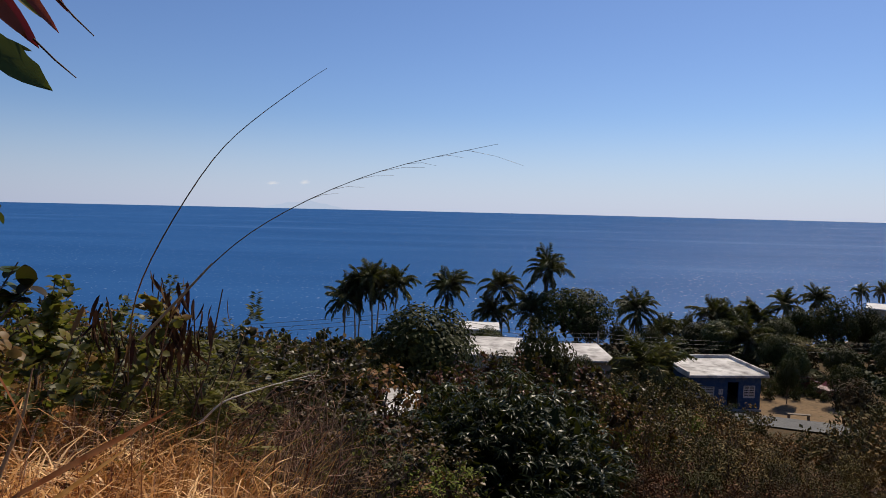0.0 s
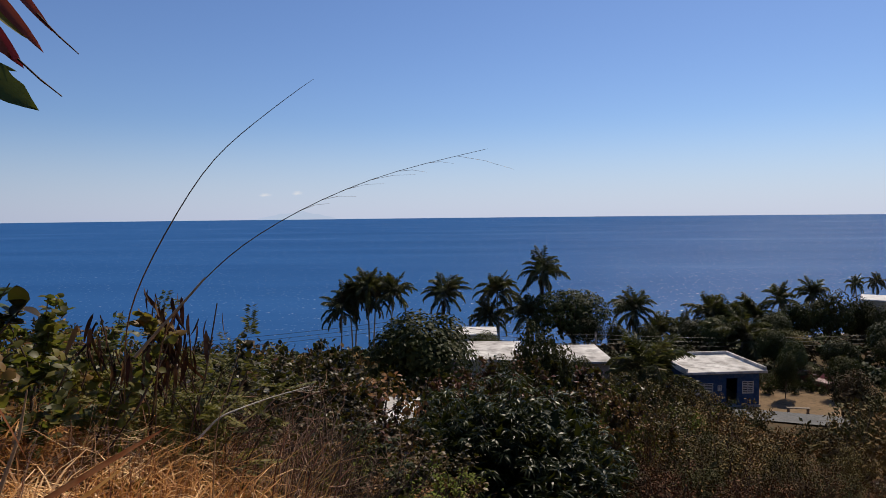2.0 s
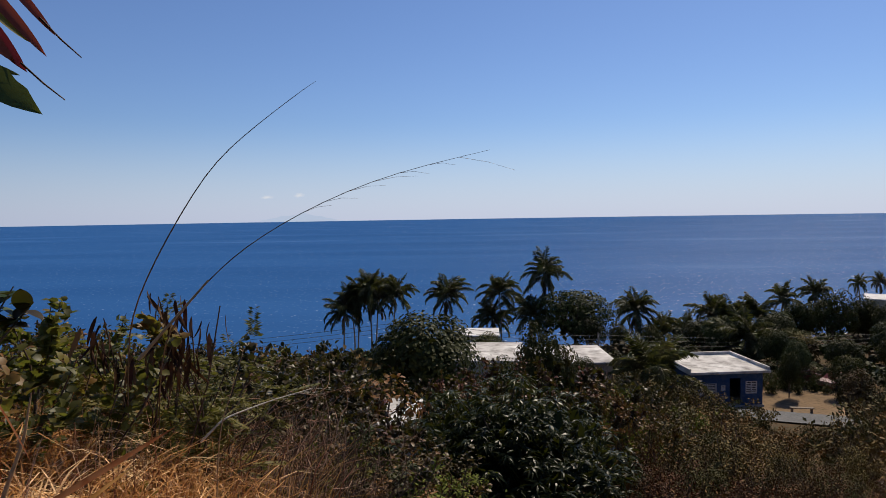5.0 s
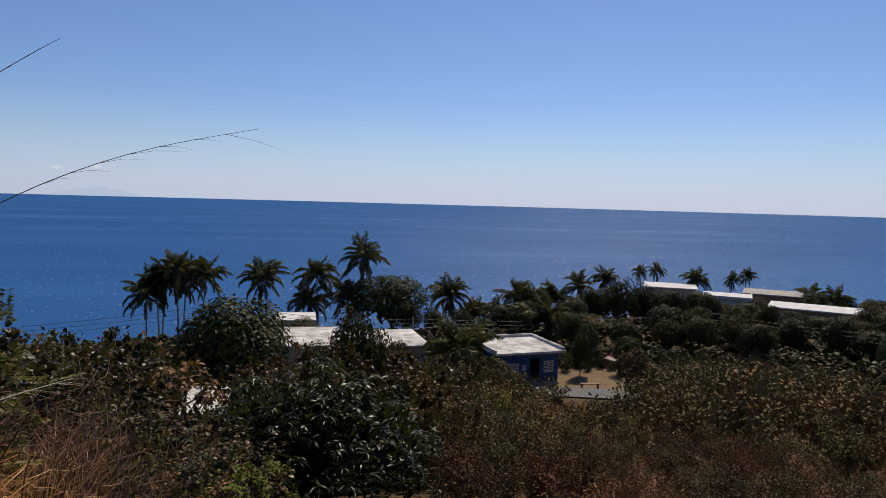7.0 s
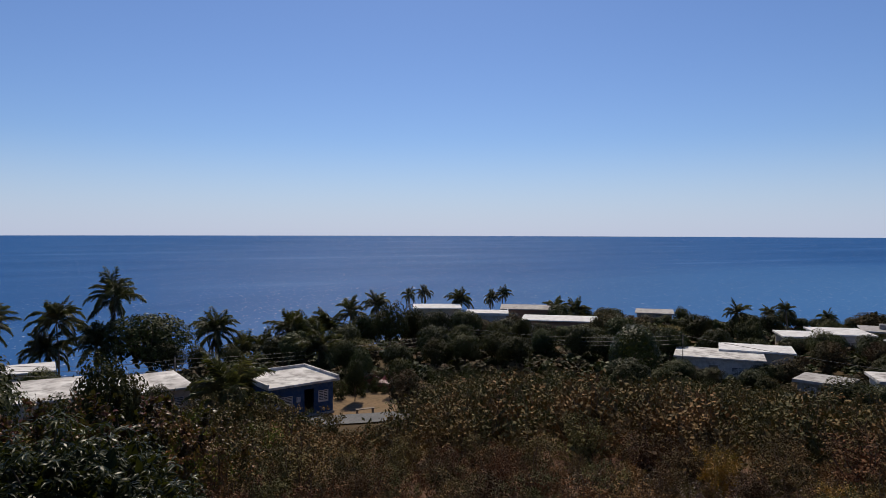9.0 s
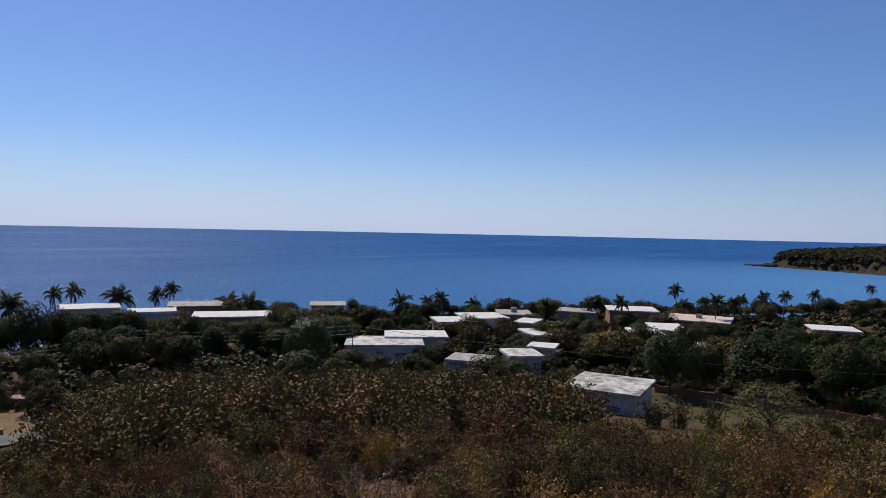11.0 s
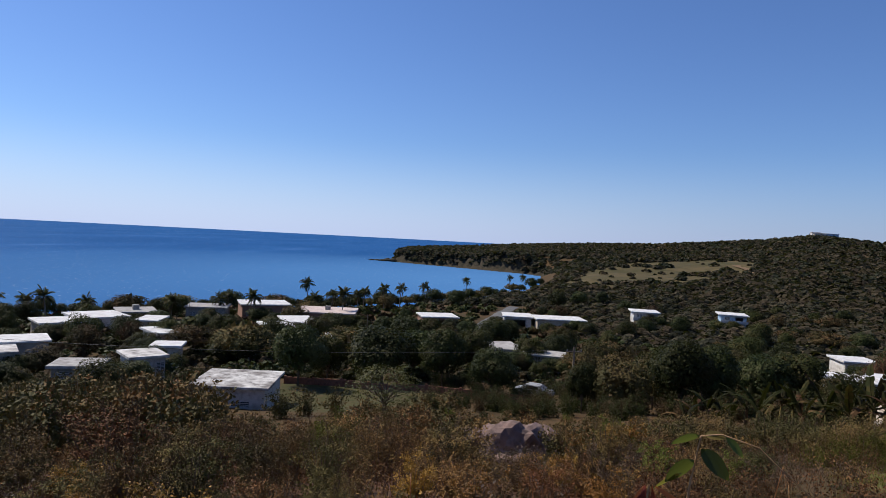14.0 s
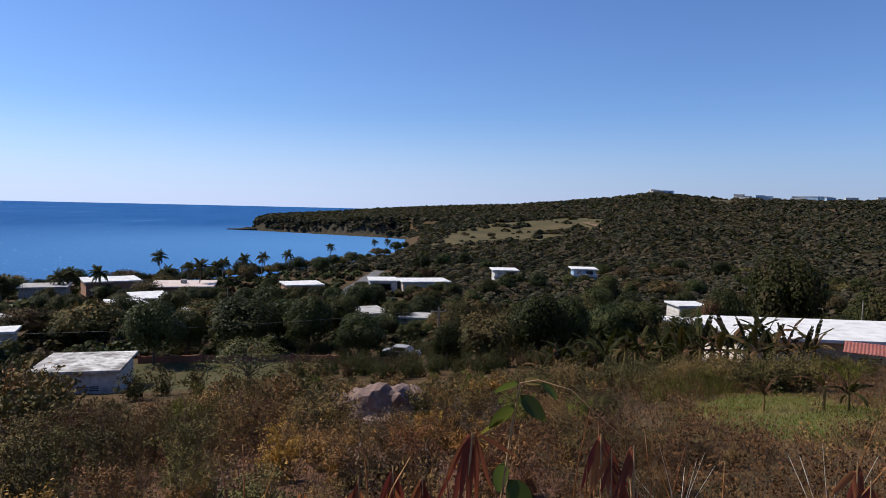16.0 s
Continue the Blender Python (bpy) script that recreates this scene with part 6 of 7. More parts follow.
# round-leaved shrub at the edge of the grass
edge = [broad_bush(241, 2.0, 0.95, 0.055, 4200, leafy("round_shrub_leaf", [(0.0420, 0.0412, 0.0080), (0.0780, 0.0706, 0.0128), (0.1440, 0.1127, 0.0176), (0.1560, 0.0735, 0.0160)], 0.5, 0.42, 0.3, patch=2.0), 0.85, 18, 0.4)]
x, y, z = spot(-35.5, 3.3)
plant("shrub", edge[0], x, y, 20, (1, 1, (25.92 - z) / 2.0), "shrub with round leathery green leaves", "shrub", z=z)
x, y, z = spot(-29.0, 4.4)
plant("shrub", edge[0], x, y, 200, (0.9, 0.9, (25.62 - z) / 2.0), "shrub with round leathery green leaves", "shrub", z=z)


# a branch with big leaves reaching in over the viewer's head
def hung_leaf(parent, base, a, up, d, length, width, mat, roll, curl=0.2, nibble=0, label=""):
    """A leaf from base whose tip points to a bearing and height."""
    tip = from_eye(a, up, d)
    x = unit(tip - base)
    y_ = unit(np.cross([0, 0, 1.0], x))
    z_ = np.cross(x, y_)
    c, s = math.cos(radians(roll)), math.sin(radians(roll))
    m = np.stack([x, y_ * c + z_ * s, z_ * c - y_ * s], 1)
    v, f = big_leaf(float(np.linalg.norm(tip - base)) if length is None else length, width, curl, nibble)
    return part("leaf", mesh_of("leaf", v @ m.T + base - np.array(parent.location), f, mat, smooth=True), None, parent, label)


M_BIGDARK = leafy("big_dark_leaf", [(0.032, 0.048, 0.014), (0.05, 0.068, 0.018)], 0.4, 0.2, 0.15)
M_BIGRED = leafy("big_red_leaf", [(0.24, 0.045, 0.025), (0.30, 0.07, 0.03)], 0.5, 0.35, 0.3, True)
M_BIGYELLOW = leafy("big_yellow_leaf", [(0.22, 0.18, 0.03), (0.26, 0.2, 0.04)], 0.45, 0.35)
root = from_eye(-37.5, 15, 1.6)
branch = thing("overhanging_branch", *root, 0, "branch tip with dark green and red leaves overhead", "branch")
part("twig", mesh_of("twig", *limb(np.random.default_rng(2), (-0.25, -0.25, -0.35), (0.0, 0.0, 0.0), 0.008, 0.005, 0.05, 6, 6), M_BARK, smooth=True), None, branch)
hung_leaf(branch, from_eye(-35.6, 11.4, 1.6), -30.1, 7.9, 1.56, None, 0.075, M_BIGDARK, 75, 0.05, 3, "dark green leaf with nibbled edges")
hung_leaf(branch, from_eye(-34.6, 10.4, 1.63), -31.3, 9.3, 1.6, None, 0.042, M_BIGYELLOW, 60, 0.05, 4, "yellowing leaf")
hung_leaf(branch, from_eye(-34.0, 17.0, 1.6), -29.6, 11.9, 1.6, None, 0.026, M_BIGRED, 80, 0.03, 0, "red-brown leaf")
hung_leaf(branch, from_eye(-35.2, 15.8, 1.62), -30.9, 10.7, 1.6, None, 0.040, M_BIGRED, 80, 0.03, 0, "red-brown leaf")
hung_leaf(branch, from_eye(-34.9, 14.6, 1.61), -31.6, 11.3, 1.6, None, 0.034, M_BIGRED, 70, 0.03, 0, "red-brown leaf")
hung_leaf(branch, from_eye(-32.6, 17.5, 1.6), -29.0, 13.4, 1.6, None, 0.020, M_BIGRED, 80, 0.03, 0, "red-brown leaf")
hung_leaf(branch, from_eye(-33.4, 15.2, 1.6), -30.6, 12.8, 1.6, None, 0.026, M_BIGYELLOW, 70, 0.05, 0, "yellow leaf")
hung_leaf(branch, from_eye(-33.8, 11.2, 1.6), -31.4, 10.2, 1.6, None, 0.014, M_BIGDARK, 80, -0.25, 0)
for a0, u0, a1, u1 in ((-31.3, 11.3, -28.6, 8.9), (-30.0, 14.5, -27.4, 12.0)):
    part("leaf_stalk", mesh_of("leaf_stalk", *tube([from_eye(a0, u0, 1.6) - root, from_eye((a0 + a1) / 2, (u0 + u1) / 2 - 0.1, 1.6) - root, from_eye(a1, u1, 1.6) - root], [0.0022, 0.002, 0.0012], 5), M_POD), None, branch)

# broad orange dry blades bent across the grass
M_REED = leafy("orange_reed_blade", [(0.40, 0.17, 0.045), (0.50, 0.25, 0.08)], 0.7, 0.5, 0.1, True, patch=20.0)
for a0, u0, a1, u1, d0, w in ((-34, -21.4, -21.4, -15.9, 1.35, 0.012), (-34, -23.5, -24.5, -18.3, 1.3, 0.009), (-35, -10.0, -31.2, -17.5, 1.5, 0.014)):
    reed = thing("dry_reed", *from_eye(a0, u0, d0), 0, "broad dry orange grass blade", "grass")
    hung_leaf(reed, from_eye(a0, u0, d0), a1, u1, d0 + 0.15, None, w, M_REED, 60, 0.04)

# a shoot with a few leaves further down the same side
shoot = thing("leafy_shoot", *from_eye(-38, -12, 2.6), 0, "leafy shoot with stiff round dark leaves", "shoot")
o = np.array(shoot.location)
rng = np.random.default_rng(41)
for top_a, top_u in ((-34.6, -2.8), (-33.4, -0.5), (-32.4, -4.6), (-31.2, -5.8)):
    tip = from_eye(top_a, top_u, 2.6)
    part("twig", mesh_of("twig", *tube([(0, 0, 0), (tip - o) * [0.5, 0.5, 0.35], tip - o], [0.007, 0.005, 0.002], 5), M_BARK, smooth=True), None, shoot)
    for i in range(15 if top_u < -2 else 5):
        q = tip + (o - tip) * rng.uniform(0, 0.55)
        aim = rng.normal(size=3) * [1, 1, 0.6] + [0, 0, 0.2]
        v, f = big_leaf(0.075 * rng.uniform(0.75, 1.25) * (1 if top_u < -2 else 0.7), 0.062 if top_u < -2 else 0.02, 0.1)
        x_ = unit(aim)
        y_ = unit(np.cross([0, 0, 1.0], x_))
        m = np.stack([x_, y_, np.cross(x_, y_)], 1)
        part("leaf", mesh_of("leaf", v @ m.T + q - o, f, M_ROUND if i % 3 else M_BIGDARK, smooth=True), None, shoot)

# ---- plants at the end of the walk ----
M_BIGGREEN = leafy("vine_leaf", [(0.045, 0.075, 0.022), (0.065, 0.10, 0.03), (0.10, 0.13, 0.04)], 0.4, 0.4, 0.15)
vine = thing("vine_shoot", *from_eye(110.5, -32, 2.0), 0, "climbing shoot with a few heart-shaped green leaves", "vine")
o = np.array(vine.location)
part("stalk", mesh_of("stalk", *tube([from_eye(110.5, -32, 2.0) - o, from_eye(109.6, -24, 2.0) - o, from_eye(110.4, -18, 2.0) - o, from_eye(111.0, -14.6, 2.0) - o, from_eye(112.5, -14.3, 2.0) - o, from_eye(115.3, -14.9, 2.0) - o, from_eye(117.0, -16.3, 2.0) - o, from_eye(119.8, -18.3, 2.0) - o], [0.004, 0.004, 0.0035, 0.003, 0.0025, 0.002, 0.0016, 0.001], 5), M_STEMTAN, smooth=True), None, vine)
for a0, u0, a1, u1, w, mt, rl in ((110.9, -14.6, 108.6, -15.4, 0.028, M_BIGGREEN, 60), (111.2, -14.5, 113.0, -14.4, 0.03, M_BIGYELLOW, 40), (110.6, -16.5, 108.3, -18.3, 0.045, M_BIGGREEN, 70), (111.0, -15.6, 113.4, -17.6, 0.05, M_BIGDARK, 60),
                                  (109.8, -21.0, 109.3, -23.4, 0.05, M_BIGGREEN, 70), (110.2, -22.3, 112.4, -25.2, 0.08, M_BIGDARK, 60), (109.7, -17.6, 107.4, -18.9, 0.02, M_BIGYELLOW, 50), (112.8, -14.4, 114.3, -15.8, 0.025, M_BIGGREEN, 50)):
    hung_leaf(vine, from_eye(a0, u0, 2.0), a1, u1, 2.0, None, w, mt, rl, 0.1)
withered = thing("withered_plant", *from_eye(106.5, -32, 1.9), 0, "withered plant with hanging rust-brown strap leaves", "plant")
o = np.array(withered.location)
part("stalk", mesh_of("stalk", *tube([(0, 0, 0), from_eye(106.6, -24, 1.9) - o, from_eye(107.0, -18.8, 1.9) - o], [0.006, 0.005, 0.003], 5), M_STEMTAN, smooth=True), None, withered)
for a0, u0, a1, u1, w in ((106.6, -18.9, 104.4, -23.0, 0.014), (106.7, -18.8, 105.0, -26.0, 0.018), (107.0, -18.8, 106.6, -26.5, 0.02), (107.3, -18.8, 107.6, -25.0, 0.017), (107.4, -18.8, 111.0, -20.6, 0.014), (107.2, -18.9, 108.9, -23.5, 0.014), (106.8, -18.8, 105.9, -24.5, 0.018), (106.6, -19.2, 103.6, -25.0, 0.014), (106.9, -18.9, 107.2, -23.0, 0.012)):
    hung_leaf(withered, from_eye(a0, u0, 1.9), a1, u1, 1.9, None, w, M_RUSTLEAF, 80, 0.08, 0)
for i, (a, up) in enumerate(((98.7, -22.3), (101.0, -21.5), (103.0, -22.3), (119.5, -21.2), (121.0, -21.8), (137.5, -18.5), (139.0, -17.5), (95.0, -23.3), (117.9, -18.2), (118.8, -19.2), (120.6, -18.8), (136.6, -17.4))):
    w2 = thing("withered_plant", *from_eye(a, -33, 2.0), 0, "low withered plant with curled rust-brown leaves", "plant", "withered plants in the foreground")
    o = np.array(w2.location)
    part("stalk", mesh_of("stalk", *tube([(0, 0, 0), from_eye(a + 0.2, up - 5, 2.0) - o, from_eye(a, up, 2.0) - o], [0.005, 0.004, 0.002], 5), M_STEMTAN, smooth=True), None, w2)
    rng = np.random.default_rng(500 + i)
    for _ in range(6):
        hung_leaf(w2, from_eye(a + rng.uniform(-0.2, 0.2), up - rng.uniform(0, 1), 2.0), a + rng.uniform(-2, 2), up - rng.uniform(2.5, 5), 2.0, None, 0.018, M_RUSTLEAF, 80, 0.16)
for a0, u0, a1, u1, d in ((137, -26, 132.0, -15.6, 2.2), (134, -27, 138.6, -17.0, 2.0), (136.5, -27, 141, -18.0, 2.1), (135, -27, 137.6, -14.5, 2.3), (116.8, -26, 116.9, -18.8, 1.9), (115.4, -27, 117.0, -16.0, 2.0), (127.6, -26, 127.6, -19.0, 2.1), (124, -26, 125.2, -19.6, 2.1),
                          (124.6, -26, 122.5, -20.0, 2.1), (126, -26, 128.0, -21.0, 2.1), (99.6, -27, 99.0, -19.8, 1.9), (119, -27, 122.6, -19.6, 2.0), (100, -27, 102.2, -20.8, 1.9), (105.5, -27, 104.2, -20.0, 1.8), (122.5, -27, 121.4, -17.6, 2.0), (123.2, -27, 124.6, -18.4, 2.1), (121.0, -27, 119.9, -18.8, 2.2), (118.3, -27, 117.6, -17.2, 2.1), (90.5, -27, 89.6, -20.4, 2.0), (92.0, -27, 93.4, -20.8, 2.0), (91.2, -27, 91.0, -19.6, 2.1)):
    stem_thing("dry_stalk", [from_eye(a0, u0, d), from_eye(a0 + (a1 - a0) * 0.45, u0 + (u1 - u0) * 0.6, d), from_eye(a1, u1, d)], 0.0035, 0.0008, M_STRAW, "bleached dry grass stem", "grass")

rng = np.random.default_rng(77)
for a, up, n in ((124.4, -18.3, 7), (135.2, -16.6, 7)):  # sprays of bleached stems
    for _ in range(n):
        tip_a, tip_u = a + rng.normal() * 2.6, up - abs(rng.normal()) * 1.8
        stem_thing("dry_stalk", [from_eye(a + rng.normal() * 0.3, -28, 2.1), from_eye(a + (tip_a - a) * 0.3, (tip_u - 28) / 2 + 1, 2.1), from_eye(tip_a, tip_u, 2.1 + rng.uniform(-0.1, 0.1))], 0.0017, 0.0005, M_PALESTEM, "bleached dry grass stem", "grass")

# ---- roads, walls, rocks, wires ----
def strip(name, path, width, mat, lift, label, category):
    """A road that follows the ground."""
    p = np.array(path, float)
    d = np.concatenate([[0], np.cumsum(np.hypot(*np.diff(p, axis=0).T))])
    s = np.arange(0, d[-1], 1.0)
    q = np.stack([np.interp(s, d, p[:, k]) for k in range(2)], 1)
    for _ in range(6):
        q[1:-1] = (q[:-2] + 2 * q[1:-1] + q[2:]) / 4
    t = unit(np.gradient(q, axis=0))
    n = np.stack([-t[:, 1], t[:, 0]], 1)
    across = np.linspace(-width / 2, width / 2, 6)
    g = q[:, None] + n[:, None] * across[None, :, None]
    z = ground(g[..., 0], g[..., 1])
    z = np.maximum(z, z.max(1, keepdims=True) - 0.15) + lift
    v = np.concatenate([g, z[..., None]], -1).reshape(-1, 3)
    i, j = np.meshgrid(np.arange(len(q) - 1), np.arange(5), indexing="ij")
    a = i * 6 + j
    f = np.stack([np.stack([a, a + 7, a + 1], -1), np.stack([a, a + 6, a + 7], -1)], 2).reshape(-1, 3)
    return tagged(new(name, mesh_of(name, v, f, mat, smooth=True)), label, category, kind="structure")


strip("road", [(20.5, 51.2), (24.3, 48.6), (27.5, 45.6), (31, 42.6), (36, 39.5)], 3.4, M_ROAD, 0.12, "narrow worn asphalt lane below the blue house", "road")
strip("road", [(150, -13), (189, -25), (225, -35)], 3.4, M_ROAD, 0.2, "grey village street leading to the bay", "road")
shore = [(d * math.sin(radians(a)), d * math.cos(radians(a))) for a, d in ((101.25, 420), (101.6, 470), (101.25, 530), (99.7, 549), (97.1, 569), (94.4, 595))]
for track in (((99.3, 300), (102, 303), (104.8, 312), (107.7, 328)), ((113.2, 560), (116.5, 578), (118.4, 590)), ((116.0, 480), (117.0, 452), (117.1, 420))):
    strip("track", [(d * math.sin(radians(a)), d * math.cos(radians(a))) for a, d in track], 5.0, M_DIRT, 0.25, "pale dirt track across the dry pasture", "track")
sand = strip("beach", shore, 5.0, M_SAND, 0.0, "thin strip of pale sand along the bay", "beach")
for v_ in sand.data.vertices:
    v_.co.z = 0.45


def low_wall(path, height, mat, label):
    for (x0, y0), (x1, y1) in zip(path, path[1:]):
        n = max(int(math.hypot(x1 - x0, y1 - y0) / 3.0), 1)
        for i in range(n):
            ax, ay = x0 + (x1 - x0) * i / n, y0 + (y1 - y0) * i / n
            ln = math.hypot(x1 - x0, y1 - y0) / n
            z = on_ground(ax, ay)
            ob = thing("low_wall", ax, ay, z, math.degrees(math.atan2(y1 - y0, x1 - x0)), label, "wall", "sections of the low garden wall")
            part("panel", boxes((0.12, ln - 0.12, -0.07, 0.07, -0.6, height)), mat, ob)
            part("post", boxes((-0.12, 0.12, -0.12, 0.12, -0.6, height + 0.12), bevel=0.02), mat, ob)


low_wall([(72.5, 12.5), (72.0, 6.5), (70.0, -2.5), (67.6, -9.5), (66.5, -14)], 0.75, M_BRICKWALL, "low red-brown garden wall beside mown grass")


def rock(x, y, z, sx, sy, sz, seed, label="weathered pinkish boulder on the slope"):
    bm = bmesh.new()
    bmesh.ops.create_icosphere(bm, subdivisions=4, radius=1.0)
    off = Vector((seed * 3.1, seed * 1.7, seed * 0.9))
    for v in bm.verts:
        p = v.co.copy()
        k = 1 + 0.45 * noise.noise(p * 1.3 + off) + 0.25 * noise.noise(p * 3.0 + off) + 0.08 * noise.noise(p * 7 + off)
        k = min(k, 1.16)
        v.co = Vector((p.x * sx * k, p.y * sy * k, p.z * sz * k))
    ob = part("boulder", bm, M_STONE)
    ob.matrix_basis = pose(x, y, z, 0, 0, seed * 50)
    return tagged(ob, label, "rock", "boulders on the slope")


for i, (a, up, d, sx, sy, sz) in enumerate(((100.6, -17.7, 29.6, 1.8, 1.3, 1.55), (102.4, -17.6, 30.0, 1.1, 1.0, 1.25), (98.4, -17.1, 29.6, 0.45, 0.4, 0.5), (97.2, -16.5, 31, 0.7, 0.5, 0.4), (98.9, -15.9, 31.5, 0.6, 0.5, 0.35), (96.2, -16.2, 31, 0.35, 0.3, 0.3), (102.6, -17.5, 29.5, 0.5, 0.5, 0.45), (97.9, -17.9, 29, 0.3, 0.3, 0.28))):
    p = from_eye(a - 1.2, up, d)
    rock(p[0], p[1], p[2], sx, sy, sz, i + 1)
for i, (a, d, r, h) in enumerate(((88.0, 652, 4.5, 3.0), (87.6, 655, 3.4, 1.8), (87.2, 658, 3.0, 1.2), (86.8, 662, 2.4, 1.0), (86.4, 664, 2.0, 0.7))):
    x, y = bearing(a, d)
    rock(x, y, 0.3, r * 1.6, r, h, i + 12, "dark low rock in the sea off the point").data.materials[0] = M_CLIFF
x, y, z = spot(103.6, 28.5)
plant("bush", BUSHES["orange"][0][0], x, y, 0, 0.75, "bush with orange and yellow dry leaves", "bush", z=z)
plant("bush", BUSHES["orange"][0][1], x - 1.0, y - 0.4, 90, 0.6, "bush with orange and yellow dry leaves", "bush", z=z)


# poles and wires
POLE_TOPS = {}


def pole(key, x, y, height, arm=True, mat=M_WOOD):
    k_ = 1.0 if arm else 0.45
    z = on_ground(x, y)
    ob = thing("utility_pole", x, y, z, key * 40, "weathered wooden utility pole" if arm else "slim bare wooden pole", "pole", "poles of the village")
    part("shaft", mesh_of("shaft", *tube([(0, 0, -0.6), (0, 0, height * 0.5), (0, 0, height)], [0.14 * k_, 0.12 * k_, 0.10 * k_], 8), mat, smooth=True), None, ob)
    if arm:
        part("crossarm", boxes((-0.9, 0.9, -0.06, 0.06, height - 0.55, height - 0.43), bevel=0.01), mat, ob)
        for k in (-0.8, 0.0, 0.8):
            part("insulator", boxes((k - 0.04, k + 0.04, -0.04, 0.04, height - 0.43, height - 0.25), bevel=0.02), M_METAL, ob)
    POLE_TOPS[key] = np.array([x, y, z + height - 0.3])


for k, (a, d, top) in enumerate(((-34, 95, 10.6), (-2.0, 78, 14.2), (13.2, 80, 10.8), (37.5, 100, 11.2), (54.5, 84, 14.2), (72.0, 150, 9.2), (86.3, 120, 11.6), (103.8, 72.5, 15.1), (99.4, 178, 9.4), (117.5, 130, 10.5), (121.8, 105, 11.5), (136.3, 60, 19.6), (64.6, 165, 8.6), (79.6, 168, 8.8))):
    x, y = bearing(a, d)
    pole(k, x, y, max(top - on_ground(x, y), 4.0), k in (1, 2, 3, 7))


def wire(a, b, sag, label="black overhead wire between poles"):
    s = np.linspace(0, 1, 16)[:, None]
    p = a + (b - a) * s - np.array([0, 0, 1.0]) * sag * 4 * s * (1 - s)
    ob = thing("overhead_wire", *p[0], 0, label, "wire", "overhead wires")
    part("strand", mesh_of("strand", *tube(p - p[0], np.full(16, 0.022), 4), M_CABLE), None, ob)


for i, j in ((0, 1), (1, 2), (2, 3), (3, 4)):
    for dz in (0.0, -0.5, -1.0):
        wire(POLE_TOPS[i] + [0, 0, dz], POLE_TOPS[j] + [0, 0, dz], 0.7)
wire(POLE_TOPS[4], POLE_TOPS[7], 1.0)

# the red sheet-roofed lean-to beside the long house
lx, ly = bearing(138.6, 45)
shed = thing("lean_to", lx, ly, on_ground(lx, ly), -137, "open lean-to with a rusty red sheet roof", "shed")
zt = 18.5 - shed.location.z
bm = bmesh.new()
for i in range(30):
    x0 = -2.6 + i * 0.18
    p = [bm.verts.new((x0 + dx, yy, zt + zz + dz)) for dx, dz in ((0, 0), (0.09, 0.035), (0.18, 0)) for yy, zz in ((-1.3, -0.1), (1.0, 0.15))]
    bm.faces.new([p[0], p[2], p[3], p[1]])
    bm.faces.new([p[2], p[4], p[5], p[3]])
bmesh.ops.remove_doubles(bm, verts=bm.verts, dist=0.001)
bmesh.ops.solidify(bm, geom=bm.faces[:], thickness=0.02)
part("sheet_roof", bm, M_TIN_RED, shed)
for x0 in (-2.4, 2.4):
    for y0, zz in ((-1.1, -0.1), (0.8, 0.1)):
        part("post", boxes((x0 - 0.05, x0 + 0.05, y0 - 0.05, y0 + 0.05, -0.5, zt + zz - 0.02)), M_WOOD, shed)


# bananas
def banana_leaf_mesh(seed, length, width, lift, sag):
    rng = np.random.default_rng(seed)
    n = 10
    s = np.linspace(0, 1, n)
    el = lift - sag * s
    p = np.zeros((n, 3))
    for i in range(1, n):
        p[i] = p[i - 1] + length / (n - 1) * np.array([math.cos(el[i]), 0, math.sin(el[i])])
    pieces = [tube(p, np.linspace(0.03, 0.006, n), 4)]
    for side in (1, -1):  # the blade, torn into strips
        for i in range(1, n - 1):
            w = width * math.sin(math.pi * min(s[i] * 0.9 + 0.1, 1)) ** 0.6 * rng.uniform(0.8, 1.05)
            h = rng.uniform(0.2, 0.7)
            a, b = p[i], p[i + 1] - (p[i + 1] - p[i]) * rng.uniform(-0.02, 0.08)
            fwd = unit(b - a) * 0.14
            out = np.array([0, side * w, -h * w])
            pieces.append((np.array([a, b, b + out * rng.uniform(0.85, 1) + fwd, a + out + fwd]), np.array([[0, 1, 2], [0, 2, 3]])))
    v, f = joined(pieces)
    return mesh_of("leaf", v, f, M_BANANA)


BLEAF = [banana_leaf_mesh(600 + i, *q) for i, q in enumerate(((1.9, 0.15, 1.5, 0.5), (2.1, 0.18, 1.35, 0.9), (2.2, 0.19, 1.2, 1.4), (2.1, 0.18, 1.0, 1.9), (1.7, 0.14, 0.1, 1.7)))]


def banana(x, y, size, seed):
    rng = np.random.default_rng(700 + seed)
    ob = thing("banana_plant", x, y, on_ground(x, y), rng.uniform(0, 360), "banana plant with torn drooping leaves", "banana plant", "bananas on the terrace")
    h = rng.uniform(0.9, 1.5)
    part("trunk", mesh_of("trunk", *tube([(0, 0, -0.3), (0.02, 0, h * 0.6), (0.05, 0.02, h)], [0.13, 0.10, 0.06], 7), M_LEAF_OLIVE, smooth=True), None, ob)
    for i in range(int(rng.integers(6, 9))):
        lf = part("leaf", BLEAF[min((i + 1) // 2, 4)], None, ob)
        lf.matrix_local = Matrix.LocRotScale(Vector((0.04, 0.02, h - 0.02 * i)), Euler((rng.uniform(-0.3, 0.3), rng.uniform(-0.2, 0.2), i * 2.4 + rng.uniform(-0.6, 0.6))), Vector((1, 1, 1)) * rng.uniform(0.75, 1.15))
    ob.scale = (size, size, size)
    return ob


